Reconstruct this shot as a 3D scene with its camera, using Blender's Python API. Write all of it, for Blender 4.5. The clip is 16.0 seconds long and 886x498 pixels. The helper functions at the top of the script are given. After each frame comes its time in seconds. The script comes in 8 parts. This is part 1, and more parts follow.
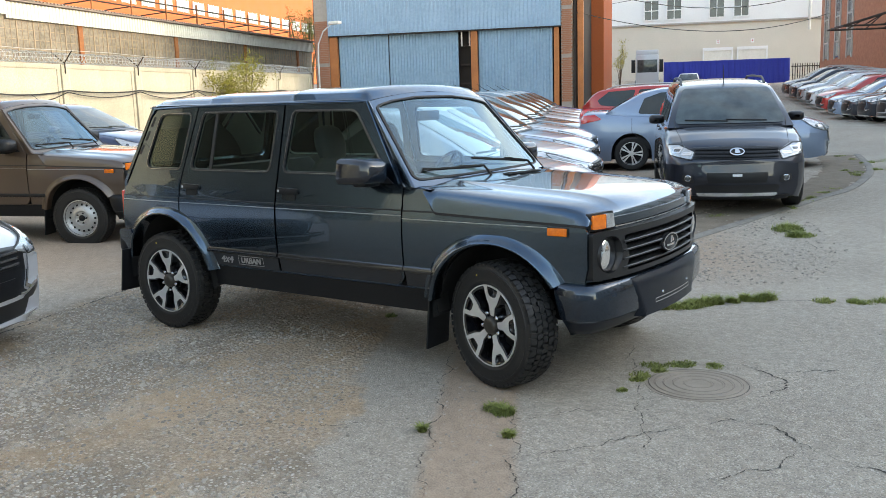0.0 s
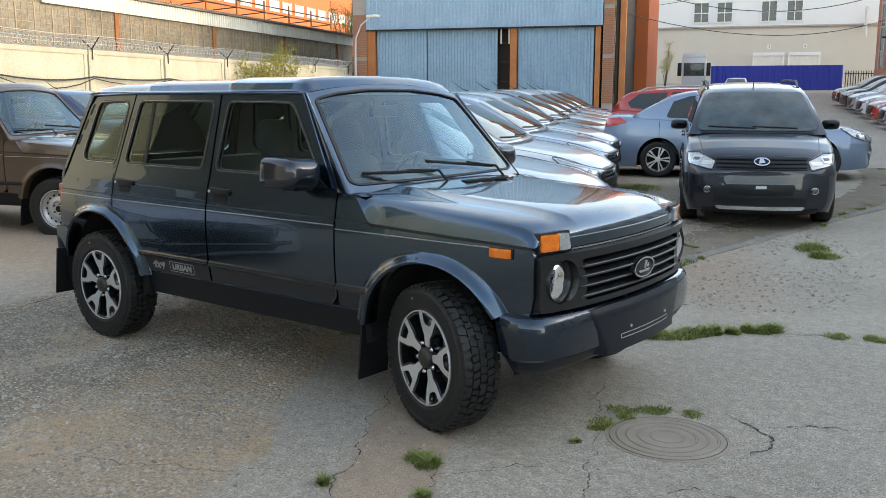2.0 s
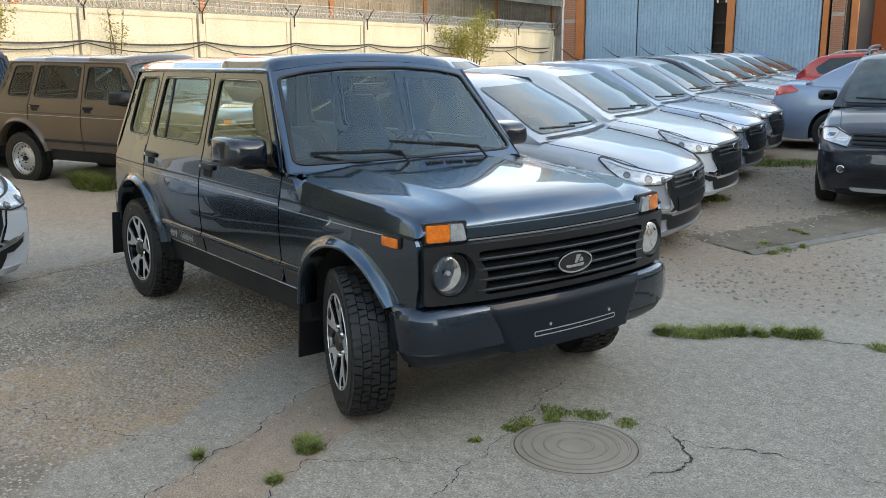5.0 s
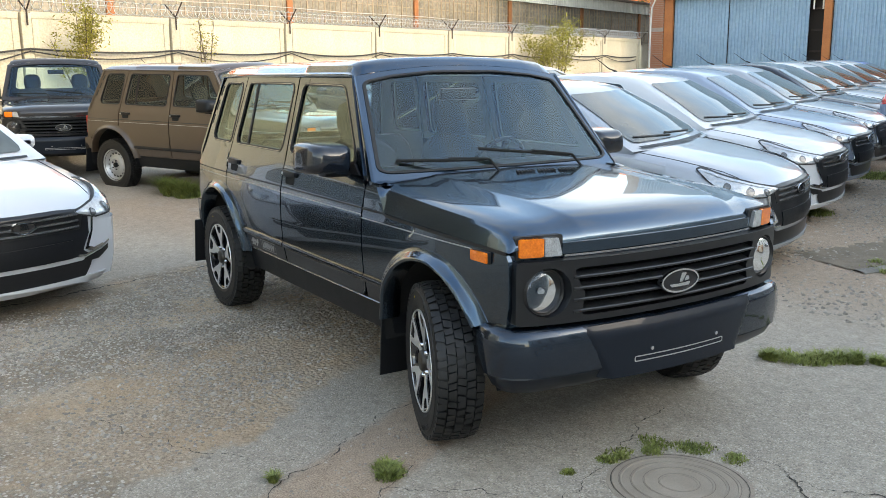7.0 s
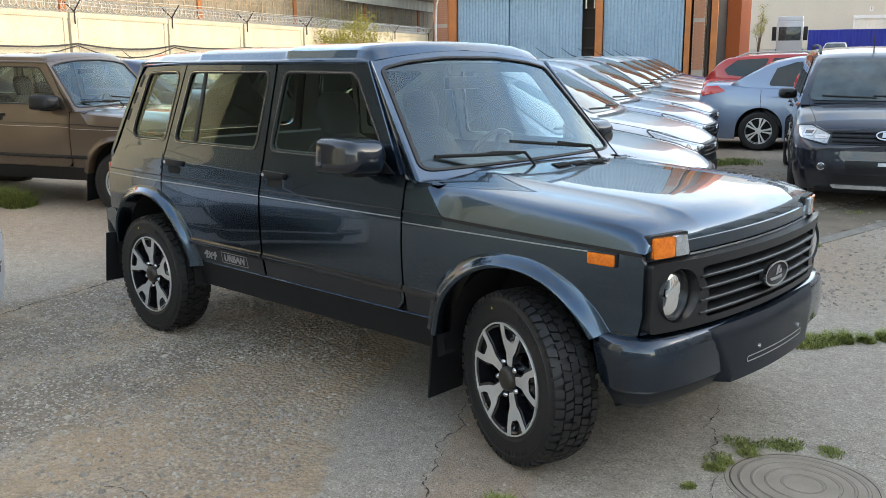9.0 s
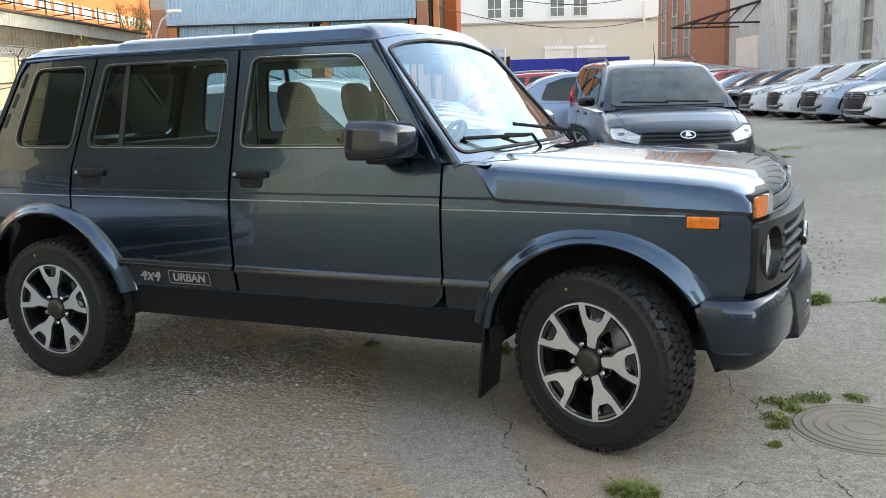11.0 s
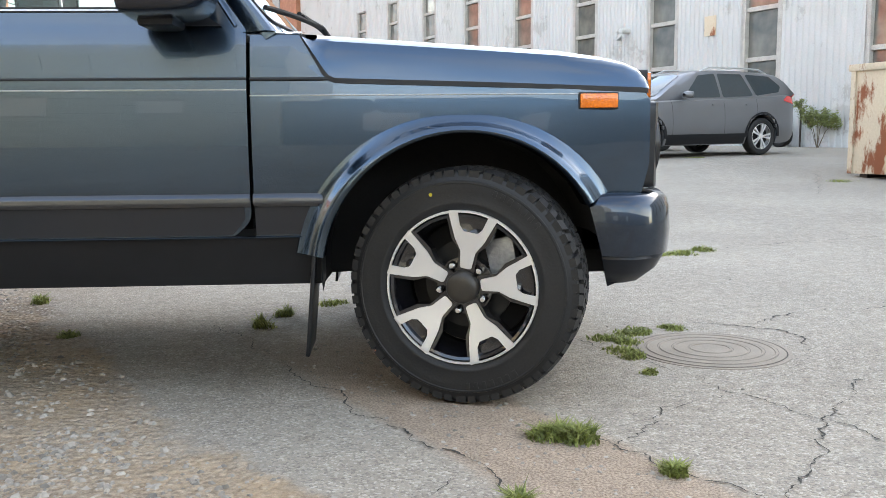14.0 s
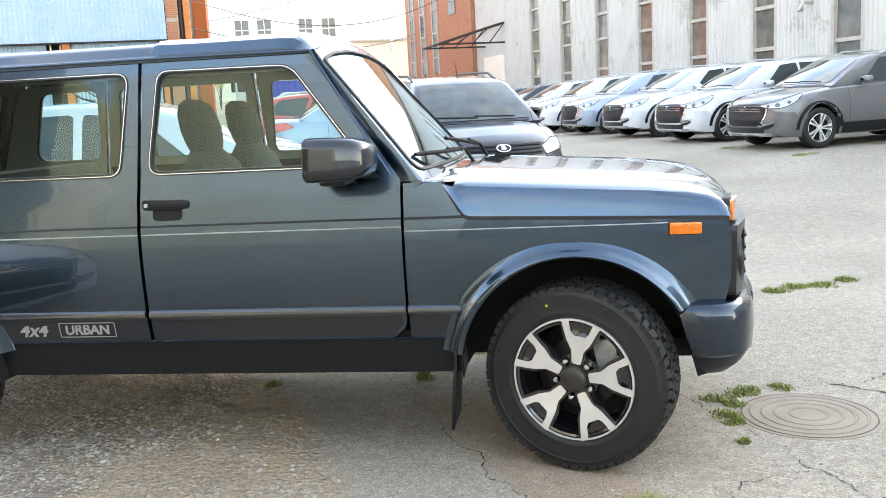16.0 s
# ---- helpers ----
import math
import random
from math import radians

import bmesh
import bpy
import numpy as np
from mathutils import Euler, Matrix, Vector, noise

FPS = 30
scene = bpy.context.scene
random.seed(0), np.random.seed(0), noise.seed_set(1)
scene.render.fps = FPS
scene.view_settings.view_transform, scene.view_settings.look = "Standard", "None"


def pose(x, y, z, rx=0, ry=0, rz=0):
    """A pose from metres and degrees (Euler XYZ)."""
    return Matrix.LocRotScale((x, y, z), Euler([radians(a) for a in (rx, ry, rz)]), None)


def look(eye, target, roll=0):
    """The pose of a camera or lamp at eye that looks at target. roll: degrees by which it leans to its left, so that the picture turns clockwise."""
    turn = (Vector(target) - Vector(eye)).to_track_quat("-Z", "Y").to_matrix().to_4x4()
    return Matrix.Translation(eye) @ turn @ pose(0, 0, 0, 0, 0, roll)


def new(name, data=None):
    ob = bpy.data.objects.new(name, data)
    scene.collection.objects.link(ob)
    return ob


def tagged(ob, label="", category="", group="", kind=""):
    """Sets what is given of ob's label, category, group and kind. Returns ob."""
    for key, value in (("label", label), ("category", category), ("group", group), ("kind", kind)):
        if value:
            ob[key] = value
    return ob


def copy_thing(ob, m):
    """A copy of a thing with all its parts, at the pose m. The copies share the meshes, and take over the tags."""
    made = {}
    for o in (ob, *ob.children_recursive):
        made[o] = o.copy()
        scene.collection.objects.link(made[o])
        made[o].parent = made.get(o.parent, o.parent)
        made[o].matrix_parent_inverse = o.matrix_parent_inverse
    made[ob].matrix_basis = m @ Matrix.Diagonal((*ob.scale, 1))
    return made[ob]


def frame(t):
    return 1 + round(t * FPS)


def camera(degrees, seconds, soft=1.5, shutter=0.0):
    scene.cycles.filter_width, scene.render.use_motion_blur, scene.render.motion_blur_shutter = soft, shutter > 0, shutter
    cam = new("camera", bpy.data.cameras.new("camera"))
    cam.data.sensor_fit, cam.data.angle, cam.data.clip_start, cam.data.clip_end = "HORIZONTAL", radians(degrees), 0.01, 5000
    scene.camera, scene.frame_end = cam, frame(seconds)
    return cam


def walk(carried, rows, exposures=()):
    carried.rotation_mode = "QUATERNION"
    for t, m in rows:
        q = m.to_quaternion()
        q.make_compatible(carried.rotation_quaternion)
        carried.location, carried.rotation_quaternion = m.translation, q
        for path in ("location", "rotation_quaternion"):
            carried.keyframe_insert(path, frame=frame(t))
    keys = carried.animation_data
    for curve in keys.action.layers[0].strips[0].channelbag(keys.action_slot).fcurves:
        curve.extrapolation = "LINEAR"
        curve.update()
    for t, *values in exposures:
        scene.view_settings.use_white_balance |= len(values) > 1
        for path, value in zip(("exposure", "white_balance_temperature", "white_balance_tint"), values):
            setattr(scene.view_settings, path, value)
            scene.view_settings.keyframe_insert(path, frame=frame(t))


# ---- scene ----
from collections import defaultdict
from mathutils.bvhtree import BVHTree
from mathutils.geometry import tessellate_polygon

cam = camera(52.8, 16.0, 0.55)
PATH = [
    (0, (0.101, -0.236, 1.569), (-1.025, 1.384, 1.24), -1.7),
    (0.5, (0.166, -0.014, 1.566), (-0.972, 1.6, 1.247), -1.3),
    (1, (0.18, 0.191, 1.558), (-1.01, 1.767, 1.238), -1.1),
    (1.5, (0.111, 0.43, 1.554), (-1.089, 1.997, 1.23), 0.4),
    (2, (0.127, 0.641, 1.547), (-1.075, 2.205, 1.214), -0.0),
    (2.5, (0.318, 0.893, 1.555), (-0.987, 2.369, 1.209), -0.6),
    (3, (0.441, 1.169, 1.543), (-0.937, 2.574, 1.186), -0.5),
    (3.2, (0.48, 1.293, 1.554), (-0.901, 2.693, 1.19), -0.1),
    (5.3, (1.134, 1.857, 1.634), (-0.463, 2.995, 1.238), -0.2),
    (5.5, (1.176, 1.958, 1.635), (-0.454, 3.056, 1.262), 0.0),
    (6, (1.225, 2.088, 1.639), (-0.453, 3.116, 1.282), -0.2),
    (6.5, (1.096, 2.054, 1.616), (-0.607, 3.034, 1.244), -0.5),
    (7, (0.817, 1.857, 1.597), (-0.839, 2.908, 1.206), -0.4),
    (7.5, (0.552, 1.759, 1.566), (-1.015, 2.938, 1.17), 0.1),
    (8, (0.219, 1.685, 1.558), (-1.338, 2.874, 1.156), -0.9),
    (8.5, (-0.068, 1.4, 1.55), (-1.512, 2.724, 1.144), -0.5),
    (8.7, (-0.167, 1.307, 1.56), (-1.566, 2.678, 1.152), -0.4),
    (10.8, (-1.425, 0.645, 1.372), (-2.289, 2.42, 1.05), -1.2),
    (11, (-1.56, 0.65, 1.342), (-2.372, 2.446, 1.004), -1.6),
    (11.5, (-1.924, 0.614, 1.266), (-2.319, 2.539, 0.896), -1.4),
    (12, (-2.19, 0.787, 1.122), (-2.45, 2.733, 0.743), -1.9),
    (12.5, (-2.371, 1.042, 0.943), (-2.516, 2.998, 0.549), -1.7),
    (12.8, (-2.501, 1.181, 0.858), (-2.457, 3.142, 0.47), -0.5),
    (13, (-2.559, 1.232, 0.831), (-2.475, 3.2, 0.482), -0.7),
    (13.5, (-2.605, 1.259, 0.792), (-2.503, 3.236, 0.513), -0.4),
    (14, (-2.594, 1.24, 0.789), (-2.484, 3.221, 0.536), -0.5),
    (14.5, (-2.562, 1.199, 0.86), (-2.45, 3.18, 0.612), -0.7),
    (15, (-2.468, 1.051, 1.03), (-2.437, 3.029, 0.733), -1.3),
    (15.5, (-2.358, 0.889, 1.215), (-2.551, 2.858, 0.919), -2.6),
    (16, (-2.382, 0.658, 1.342), (-2.673, 2.612, 1.028), -3.0),
]
EXPOSURE = [(0, 1.78, 7550, 6.0), (0.5, 1.62, 7550, 6.0), (1.5, 1.55, 7550, 6.0), (2, 1.62, 7600, 6.0), (2.5, 1.57, 7650, 6.0), (3, 1.77, 7700, 6.0), (5.5, 1.50, 7650, 6.0), (6, 1.07, 7600, 6.0), (6.5, 1.53, 7650, 6.0), (7.1, 1.88, 7700, 6.0), (7.6, 1.90, 7700, 6.5), (8, 1.69, 7700, 6.8), (8.5, 1.77, 7750, 7.0), (11, 1.94, 8050, 8.0), (11.5, 2.31, 7950, 8.5), (12, 2.48, 7950, 9.5), (14.5, 2.51, 7950, 11.0), (15.2, 2.60, 8050, 10.5), (16, 2.80, 8200, 9.5)]
walk(cam, [(t, look(eye, target, roll)) for t, eye, target, roll in PATH], EXPOSURE)

# the yard's grid: U runs along the fence and the shed, V across the yard
U = Vector((-0.36, 0.933, 0)).normalized()
V = Vector((U.y, -U.x, 0))
GRID = math.degrees(math.atan2(V.y, V.x))

# ---- light: low sun over the shed's roof, hazy bright sky ----
SUN_EL = 19.0
to_sun = (V * 0.97 + U * 0.24).normalized() * math.cos(radians(SUN_EL)) + Vector((0, 0, math.sin(radians(SUN_EL))))
world = bpy.data.worlds.new("sky")
scene.world = world
world.use_nodes = True
wt = world.node_tree
sky = wt.nodes.new("ShaderNodeTexSky")
sky.sky_type = "NISHITA"
sky.sun_disc = False
sky.sun_elevation = radians(SUN_EL)
sky.sun_rotation = math.atan2(to_sun.x, to_sun.y)
sky.air_density, sky.dust_density, sky.ozone_density = 1.0, 1.2, 2.0
# thin broken cloud: the sky's own brightness, whitened and lifted where the noise is high
wtc, wmap, wn = wt.nodes.new("ShaderNodeTexCoord"), wt.nodes.new("ShaderNodeMapping"), wt.nodes.new("ShaderNodeTexNoise")
wmap.inputs["Scale"].default_value, wmap.inputs["Rotation"].default_value = (1.2, 2.6, 4.5), (0.2, 0.1, 0.5)
wn.inputs["Scale"].default_value, wn.inputs["Detail"].default_value, wn.inputs["Roughness"].default_value = 1.7, 7, 0.6
grey, lift, cloud, amount = wt.nodes.new("ShaderNodeRGBToBW"), wt.nodes.new("ShaderNodeMath"), wt.nodes.new("ShaderNodeMix"), wt.nodes.new("ShaderNodeMapRange")
lift.operation, lift.inputs[1].default_value = "MULTIPLY", 1.8
cloud.data_type = "RGBA"
amount.inputs["From Min"].default_value, amount.inputs["From Max"].default_value, amount.inputs["To Max"].default_value = 0.40, 0.72, 0.8
wt.links.new(wtc.outputs["Generated"], wmap.inputs[0])
wt.links.new(wmap.outputs[0], wn.inputs["Vector"])
wt.links.new(wn.outputs["Fac"], amount.inputs["Value"])
wt.links.new(sky.outputs[0], grey.inputs[0])
wt.links.new(grey.outputs[0], lift.inputs[0])
wt.links.new(amount.outputs[0], cloud.inputs[0])
wt.links.new(sky.outputs[0], cloud.inputs[6])
wt.links.new(lift.outputs[0], cloud.inputs[7])
wt.links.new(cloud.outputs[2], wt.nodes["Background"].inputs[0])
wt.nodes["Background"].inputs[1].default_value = 0.22
sun = new("sun", bpy.data.lights.new("sun", "SUN"))
sun.data.energy, sun.data.angle, sun.data.color = 0.55, radians(0.6), (1.0, 0.84, 0.64)
sun.matrix_world = look(to_sun * 50, (0, 0, 0))


# ---- materials ----
def mat(name, color, rough=0.6, metal=0.0, var=0.12, scale=6.0, fine=60.0, bump=0.0, color2=None, coat=0.0, spec=0.5, coords="Object", dirt=None):
    """A node material with variation at two scales."""
    m = bpy.data.materials.new(name)
    m.use_nodes = True
    nt = m.node_tree
    n, l = nt.nodes, nt.links
    b = n["Principled BSDF"]
    tc = n.new("ShaderNodeTexCoord")
    big, small = n.new("ShaderNodeTexNoise"), n.new("ShaderNodeTexNoise")
    for node, s, d in ((big, scale, 4), (small, fine, 3)):
        node.inputs["Scale"].default_value, node.inputs["Detail"].default_value = s, d
        l.new(tc.outputs[coords], node.inputs["Vector"])
    add = n.new("ShaderNodeMath")
    add.operation = "ADD"
    l.new(big.outputs["Fac"], add.inputs[0])
    l.new(small.outputs["Fac"], add.inputs[1])
    ramp = n.new("ShaderNodeValToRGB")
    c = Vector(color)
    c2 = Vector(color2) if color2 else c * (1 + 1.6 * var)
    ramp.color_ramp.elements[0].position, ramp.color_ramp.elements[1].position = 0.30, 0.72
    ramp.color_ramp.elements[0].color = (*(c * (1 - var)), 1)
    ramp.color_ramp.elements[1].color = (*c2, 1)
    half = n.new("ShaderNodeMath")
    half.operation = "MULTIPLY"
    half.inputs[1].default_value = 0.5
    l.new(add.outputs[0], half.inputs[0])
    l.new(half.outputs[0], ramp.inputs[0])
    l.new(ramp.outputs[0], b.inputs["Base Color"])
    b.inputs["Metallic"].default_value = metal
    b.inputs["Coat Weight"].default_value = coat
    b.inputs["Coat Roughness"].default_value = 0.03
    b.inputs["Specular IOR Level"].default_value = spec
    mr = n.new("ShaderNodeMapRange")
    mr.inputs["To Min"].default_value, mr.inputs["To Max"].default_value = max(rough * 0.8, 0.01), min(rough * 1.2, 1)
    l.new(big.outputs["Fac"], mr.inputs["Value"])
    l.new(mr.outputs[0], b.inputs["Roughness"])
    if bump:
        bp = n.new("ShaderNodeBump")
        bp.inputs["Strength"].default_value, bp.inputs["Distance"].default_value = 1.0, bump
        l.new(small.outputs["Fac"], bp.inputs["Height"])
        l.new(bp.outputs[0], b.inputs["Normal"])
    return m


def paint(name, color, metal=0.0, flake=0.25, rough=0.35, dust=0.06):
    """Car paint under clear lacquer, with a thin uneven film of dust."""
    m = mat(name, color, rough, metal, 0.04, 2.0, 900, 0, Vector(color) * (1 + flake * 0.4), 1.0)
    n, l = m.node_tree.nodes, m.node_tree.links
    b = n["Principled BSDF"]
    noise_a = n.new("ShaderNodeTexNoise")
    noise_a.inputs["Scale"].default_value, noise_a.inputs["Detail"].default_value = 3.5, 8
    tc = n.new("ShaderNodeTexCoord")
    l.new(tc.outputs["Object"], noise_a.inputs["Vector"])
    mr = n.new("ShaderNodeMapRange")
    mr.inputs["From Min"].default_value, mr.inputs["From Max"].default_value = 0.35, 0.75
    mr.inputs["To Min"].default_value, mr.inputs["To Max"].default_value = 0.006, 0.012 + dust * 0.4
    l.new(noise_a.outputs["Fac"], mr.inputs["Value"])
    l.new(mr.outputs[0], b.inputs["Coat Roughness"])
    return m


def glass(name, tint=(0.87, 0.965, 0.945), rough=0.0, gain=1.0, base=0.0, sheen=(1, 1, 1)):
    m = bpy.data.materials.new(name)
    m.use_nodes = True
    n, l = m.node_tree.nodes, m.node_tree.links
    n.remove(n["Principled BSDF"])
    gl, tr, mix, fr = n.new("ShaderNodeBsdfGlossy"), n.new("ShaderNodeBsdfTransparent"), n.new("ShaderNodeMixShader"), n.new("ShaderNodeFresnel")
    fr.inputs["IOR"].default_value = 1.52
    gl.inputs["Roughness"].default_value = rough
    gl.inputs["Color"].default_value = (*sheen, 1)
    tr.inputs["Color"].default_value = (*tint, 1)
    mul = n.new("ShaderNodeMath")
    mul.operation = "MULTIPLY_ADD"
    mul.inputs[1].default_value, mul.inputs[2].default_value = gain, base
    l.new(fr.outputs[0], mul.inputs[0])
    l.new(mul.outputs[0], mix.inputs[0])
    l.new(tr.outputs[0], mix.inputs[1])
    l.new(gl.outputs[0], mix.inputs[2])
    l.new(mix.outputs[0], n["Material Output"].inputs[0])
    return m


M = {}
M["graphite"] = paint("graphite_metallic_paint", (0.044, 0.074, 0.110), 1.0, 0.6, 0.24)
M["graphite"].node_tree.nodes["Principled BSDF"].inputs["Coat IOR"].default_value = 1.48
M["brown"] = paint("brown_metallic_paint", (0.075, 0.050, 0.034), 0.3, 0.4, dust=0.12)
M["black_paint"] = paint("black_brown_paint", (0.022, 0.019, 0.018), 0.2)
M["white_paint"] = paint("white_paint", (0.56, 0.58, 0.61), 0.0, 0.02)
M["silver"] = paint("silver_paint", (0.36, 0.385, 0.42), 0.4, 0.3)
M["silver_warm"] = paint("warm_silver_paint", (0.32, 0.32, 0.315), 0.4, 0.3)
M["silver_blue"] = paint("blue_silver_paint", (0.28, 0.34, 0.43), 0.4, 0.3)
M["steel_blue"] = paint("grey_blue_paint", (0.20, 0.265, 0.37), 0.4, 0.4)
M["grey_paint"] = paint("grey_paint", (0.125, 0.127, 0.132), 0.4, 0.4)
M["dark_grey_paint"] = paint("dark_grey_paint", (0.012, 0.015, 0.025), 0.5, 0.4)
M["red_paint"] = paint("red_paint", (0.38, 0.022, 0.018), 0.1, 0.2)
M["blue_paint"] = paint("blue_paint", (0.015, 0.10, 0.42), 0.2, 0.3)
M["navy"] = paint("navy_paint", (0.012, 0.022, 0.065), 0.2, 0.3)
M["plastic"] = mat("black_plastic", (0.008, 0.0088, 0.0105), 0.40, 0, 0.15, 12, 500, 0.0002, None, 0, 0.3)
M["grille_black"] = mat("satin_black", (0.009, 0.0095, 0.011), 0.32, 0, 0.15, 12, 300)
M["under"] = mat("underbody_black", (0.006, 0.006, 0.006), 0.9, 0, 0.3, 8, 60, 0.001)
M["rubber"] = mat("tyre_rubber", (0.010, 0.0103, 0.011), 0.52, 0, 0.25, 9, 160, 0.0006, (0.020, 0.0195, 0.019), 0, 0.4)
M["brake"] = mat("dull_brake_steel", (0.022, 0.022, 0.022), 0.45, 0.5, 0.3, 20, 200)
M["caliper"] = mat("bare_steel_casting", (0.30, 0.31, 0.32), 0.35, 0.6, 0.25, 14, 90, 0.001)
M["dot_paint"] = mat("yellow_marker_paint", (0.55, 0.42, 0.03), 0.5, 0, 0.1)
M["seal"] = mat("seal_rubber", (0.010, 0.010, 0.011), 0.6, 0, 0.1)
M["chrome"] = mat("chrome", (0.72, 0.73, 0.74), 0.09, 1.0, 0.03)
M["alloy"] = mat("machined_alloy", (0.74, 0.73, 0.71), 0.34, 0.6, 0.04, 4, 700, 0, None, 0.5)
M["steel_wheel"] = mat("silver_steel_wheel", (0.50, 0.50, 0.49), 0.38, 0.6, 0.08, 8, 80)
M["rim_black"] = mat("gloss_black_rim", (0.010, 0.010, 0.012), 0.12, 0, 0.1, 5, 50, 0, None, 1.0)
M["amber"] = mat("amber_lens", (0.72, 0.125, 0.003), 0.16, 0, 0.22, 26, 120, 0.001, (0.95, 0.24, 0.012), 0.8)
M["clear_lens"] = mat("clear_lens", (0.40, 0.42, 0.43), 0.10, 0.5, 0.3, 30, 200, 0.0006, (0.70, 0.72, 0.73), 1.0)
M["lamp_dark"] = mat("dark_lamp_lens", (0.045, 0.048, 0.052), 0.08, 0.3, 0.3, 9, 20, 0, (0.16, 0.17, 0.18), 1.0)
M["lamp_metal"] = mat("grey_lamp_reflector", (0.13, 0.135, 0.14), 0.25, 0.7, 0.2, 30, 90)
M["red_lens"] = mat("red_lens", (0.50, 0.012, 0.012), 0.12, 0, 0.1, 20, 100, 0, None, 1.0)
M["seat"] = mat("dark_seat_cloth", (0.026, 0.027, 0.027), 0.9, 0, 0.2, 12, 400, 0.0006)
M["door_cloth"] = mat("grey_inner_trim", (0.13, 0.135, 0.13), 0.8, 0, 0.1, 8, 300)
M["headcloth"] = mat("pale_headlining_cloth", (0.60, 0.60, 0.57), 0.9, 0, 0.06, 8, 300)
M["dark_glass"] = mat("dark_tinted_glass", (0.026, 0.036, 0.040), 0.015, 0, 0.1, 3, 20, 0, None, 0.0, 0.5)
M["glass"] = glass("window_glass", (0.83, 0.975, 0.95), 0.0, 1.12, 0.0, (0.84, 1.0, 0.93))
M["glass_old"] = glass("plain_window_glass", (0.80, 0.95, 0.95), 0.0, 0.9)
M["screen_glass"] = glass("windscreen_glass", (0.86, 0.97, 1.0), 0.0, 1.6, 0.0, (0.75, 0.92, 1.0))
M["pin"] = mat("silver_badge", (0.42, 0.42, 0.42), 0.35, 0.6, 0.05)
M["trim_alu"] = mat("bright_window_trim", (0.55, 0.56, 0.57), 0.18, 0.9, 0.04)
M["soil"] = mat("crack_soil", (0.042, 0.037, 0.030), 0.95, 0, 0.3, 9, 80, 0.002)
M["brass"] = mat("yellowed_hub_cap", (0.035, 0.030, 0.024), 0.35, 0.2, 0.2)


# ---- helpers for meshes ----
def to_object(name, bm, material=None, parent=None, label="", smooth=True):
    """Links a bmesh as one object."""
    me = bpy.data.meshes.new(name)
    bm.normal_update()
    bm.to_mesh(me)
    bm.free()
    if smooth:
        me.polygons.foreach_set("use_smooth", [True] * len(me.polygons))
        me.set_sharp_from_angle(angle=radians(38))
    for m in material if isinstance(material, (list, tuple)) else [material]:
        if m:
            me.materials.append(m)
    ob = new(name, me)
    ob.parent = parent
    if label:
        ob["label"] = label
    return ob


def part(name, bm, material, parent, label="", smooth=True):
    return to_object(name, bm, material, parent, label, smooth)


def thing(name, m, label, category, group=""):
    e = new(name)
    e.empty_display_size = 0.3
    e.matrix_world = m
    return tagged(e, label, category, group)


def add_box(bm, x0, x1, y0, y1, z0, z1, bevel=0.0, m=None):
    r = bmesh.ops.create_cube(bm, size=1.0)
    bmesh.ops.scale(bm, vec=(x1 - x0, y1 - y0, z1 - z0), verts=r["verts"])
    bmesh.ops.translate(bm, vec=((x0 + x1) / 2, (y0 + y1) / 2, (z0 + z1) / 2), verts=r["verts"])
    vs = r["verts"]
    if bevel:
        es = list({e for v in vs for e in v.link_edges})
        out = bmesh.ops.bevel(bm, geom=es, offset=bevel, segments=2, profile=0.6, affect="EDGES", clamp_overlap=True)
        vs = list({v for f in out["faces"] for v in f.verts} | {v for v in vs if v.is_valid})
    if m is not None:
        bmesh.ops.transform(bm, matrix=m, verts=vs)
    return bm


def box(x0, x1, y0, y1, z0, z1, bevel=0.0, m=None):
    return add_box(bmesh.new(), x0, x1, y0, y1, z0, z1, bevel, m)


def add_tube(bm, pts, r, sides=8, taper=None):
    """A tube along points; taper gives the end radius."""
    pts = [Vector(p) for p in pts]
    rings = []
    for i, p in enumerate(pts):
        d = (pts[min(i + 1, len(pts) - 1)] - pts[max(i - 1, 0)]).normalized()
        a = d.orthogonal().normalized() if abs(d.z) > 0.95 else Vector((0, 0, 1)).cross(d).normalized()
        b = d.cross(a)
        k = i / max(len(pts) - 1, 1)
        rr = r if taper is None else r + (taper - r) * k
        rings.append([bm.verts.new(p + a * rr * math.cos(2 * math.pi * j / sides) + b * rr * math.sin(2 * math.pi * j / sides)) for j in range(sides)])
    for r0, r1 in zip(rings, rings[1:]):
        for j in range(sides):
            bm.faces.new((r0[j], r0[(j + 1) % sides], r1[(j + 1) % sides], r1[j]))
    bm.faces.new(rings[0][::-1])
    bm.faces.new(rings[-1])
    return bm


def tube(pts, r, sides=8, taper=None):
    return add_tube(bmesh.new(), pts, r, sides, taper)


def lathe(profile, seg=48, axis="y", bm=None, close=False):
    """Turns a profile of (radius, along) about an axis."""
    bm = bm or bmesh.new()
    rings = []
    for k in range(seg):
        a = 2 * math.pi * k / seg
        c, s = math.cos(a), math.sin(a)
        rings.append([bm.verts.new((r * c, t, r * s) if axis == "y" else (r * c, r * s, t)) for r, t in profile])
    n = len(profile)
    for k in range(seg):
        r0, r1 = rings[k], rings[(k + 1) % seg]
        for i in range(n if close else n - 1):
            j = (i + 1) % n
            bm.faces.new((r0[i], r0[j], r1[j], r1[i]))
    return bm


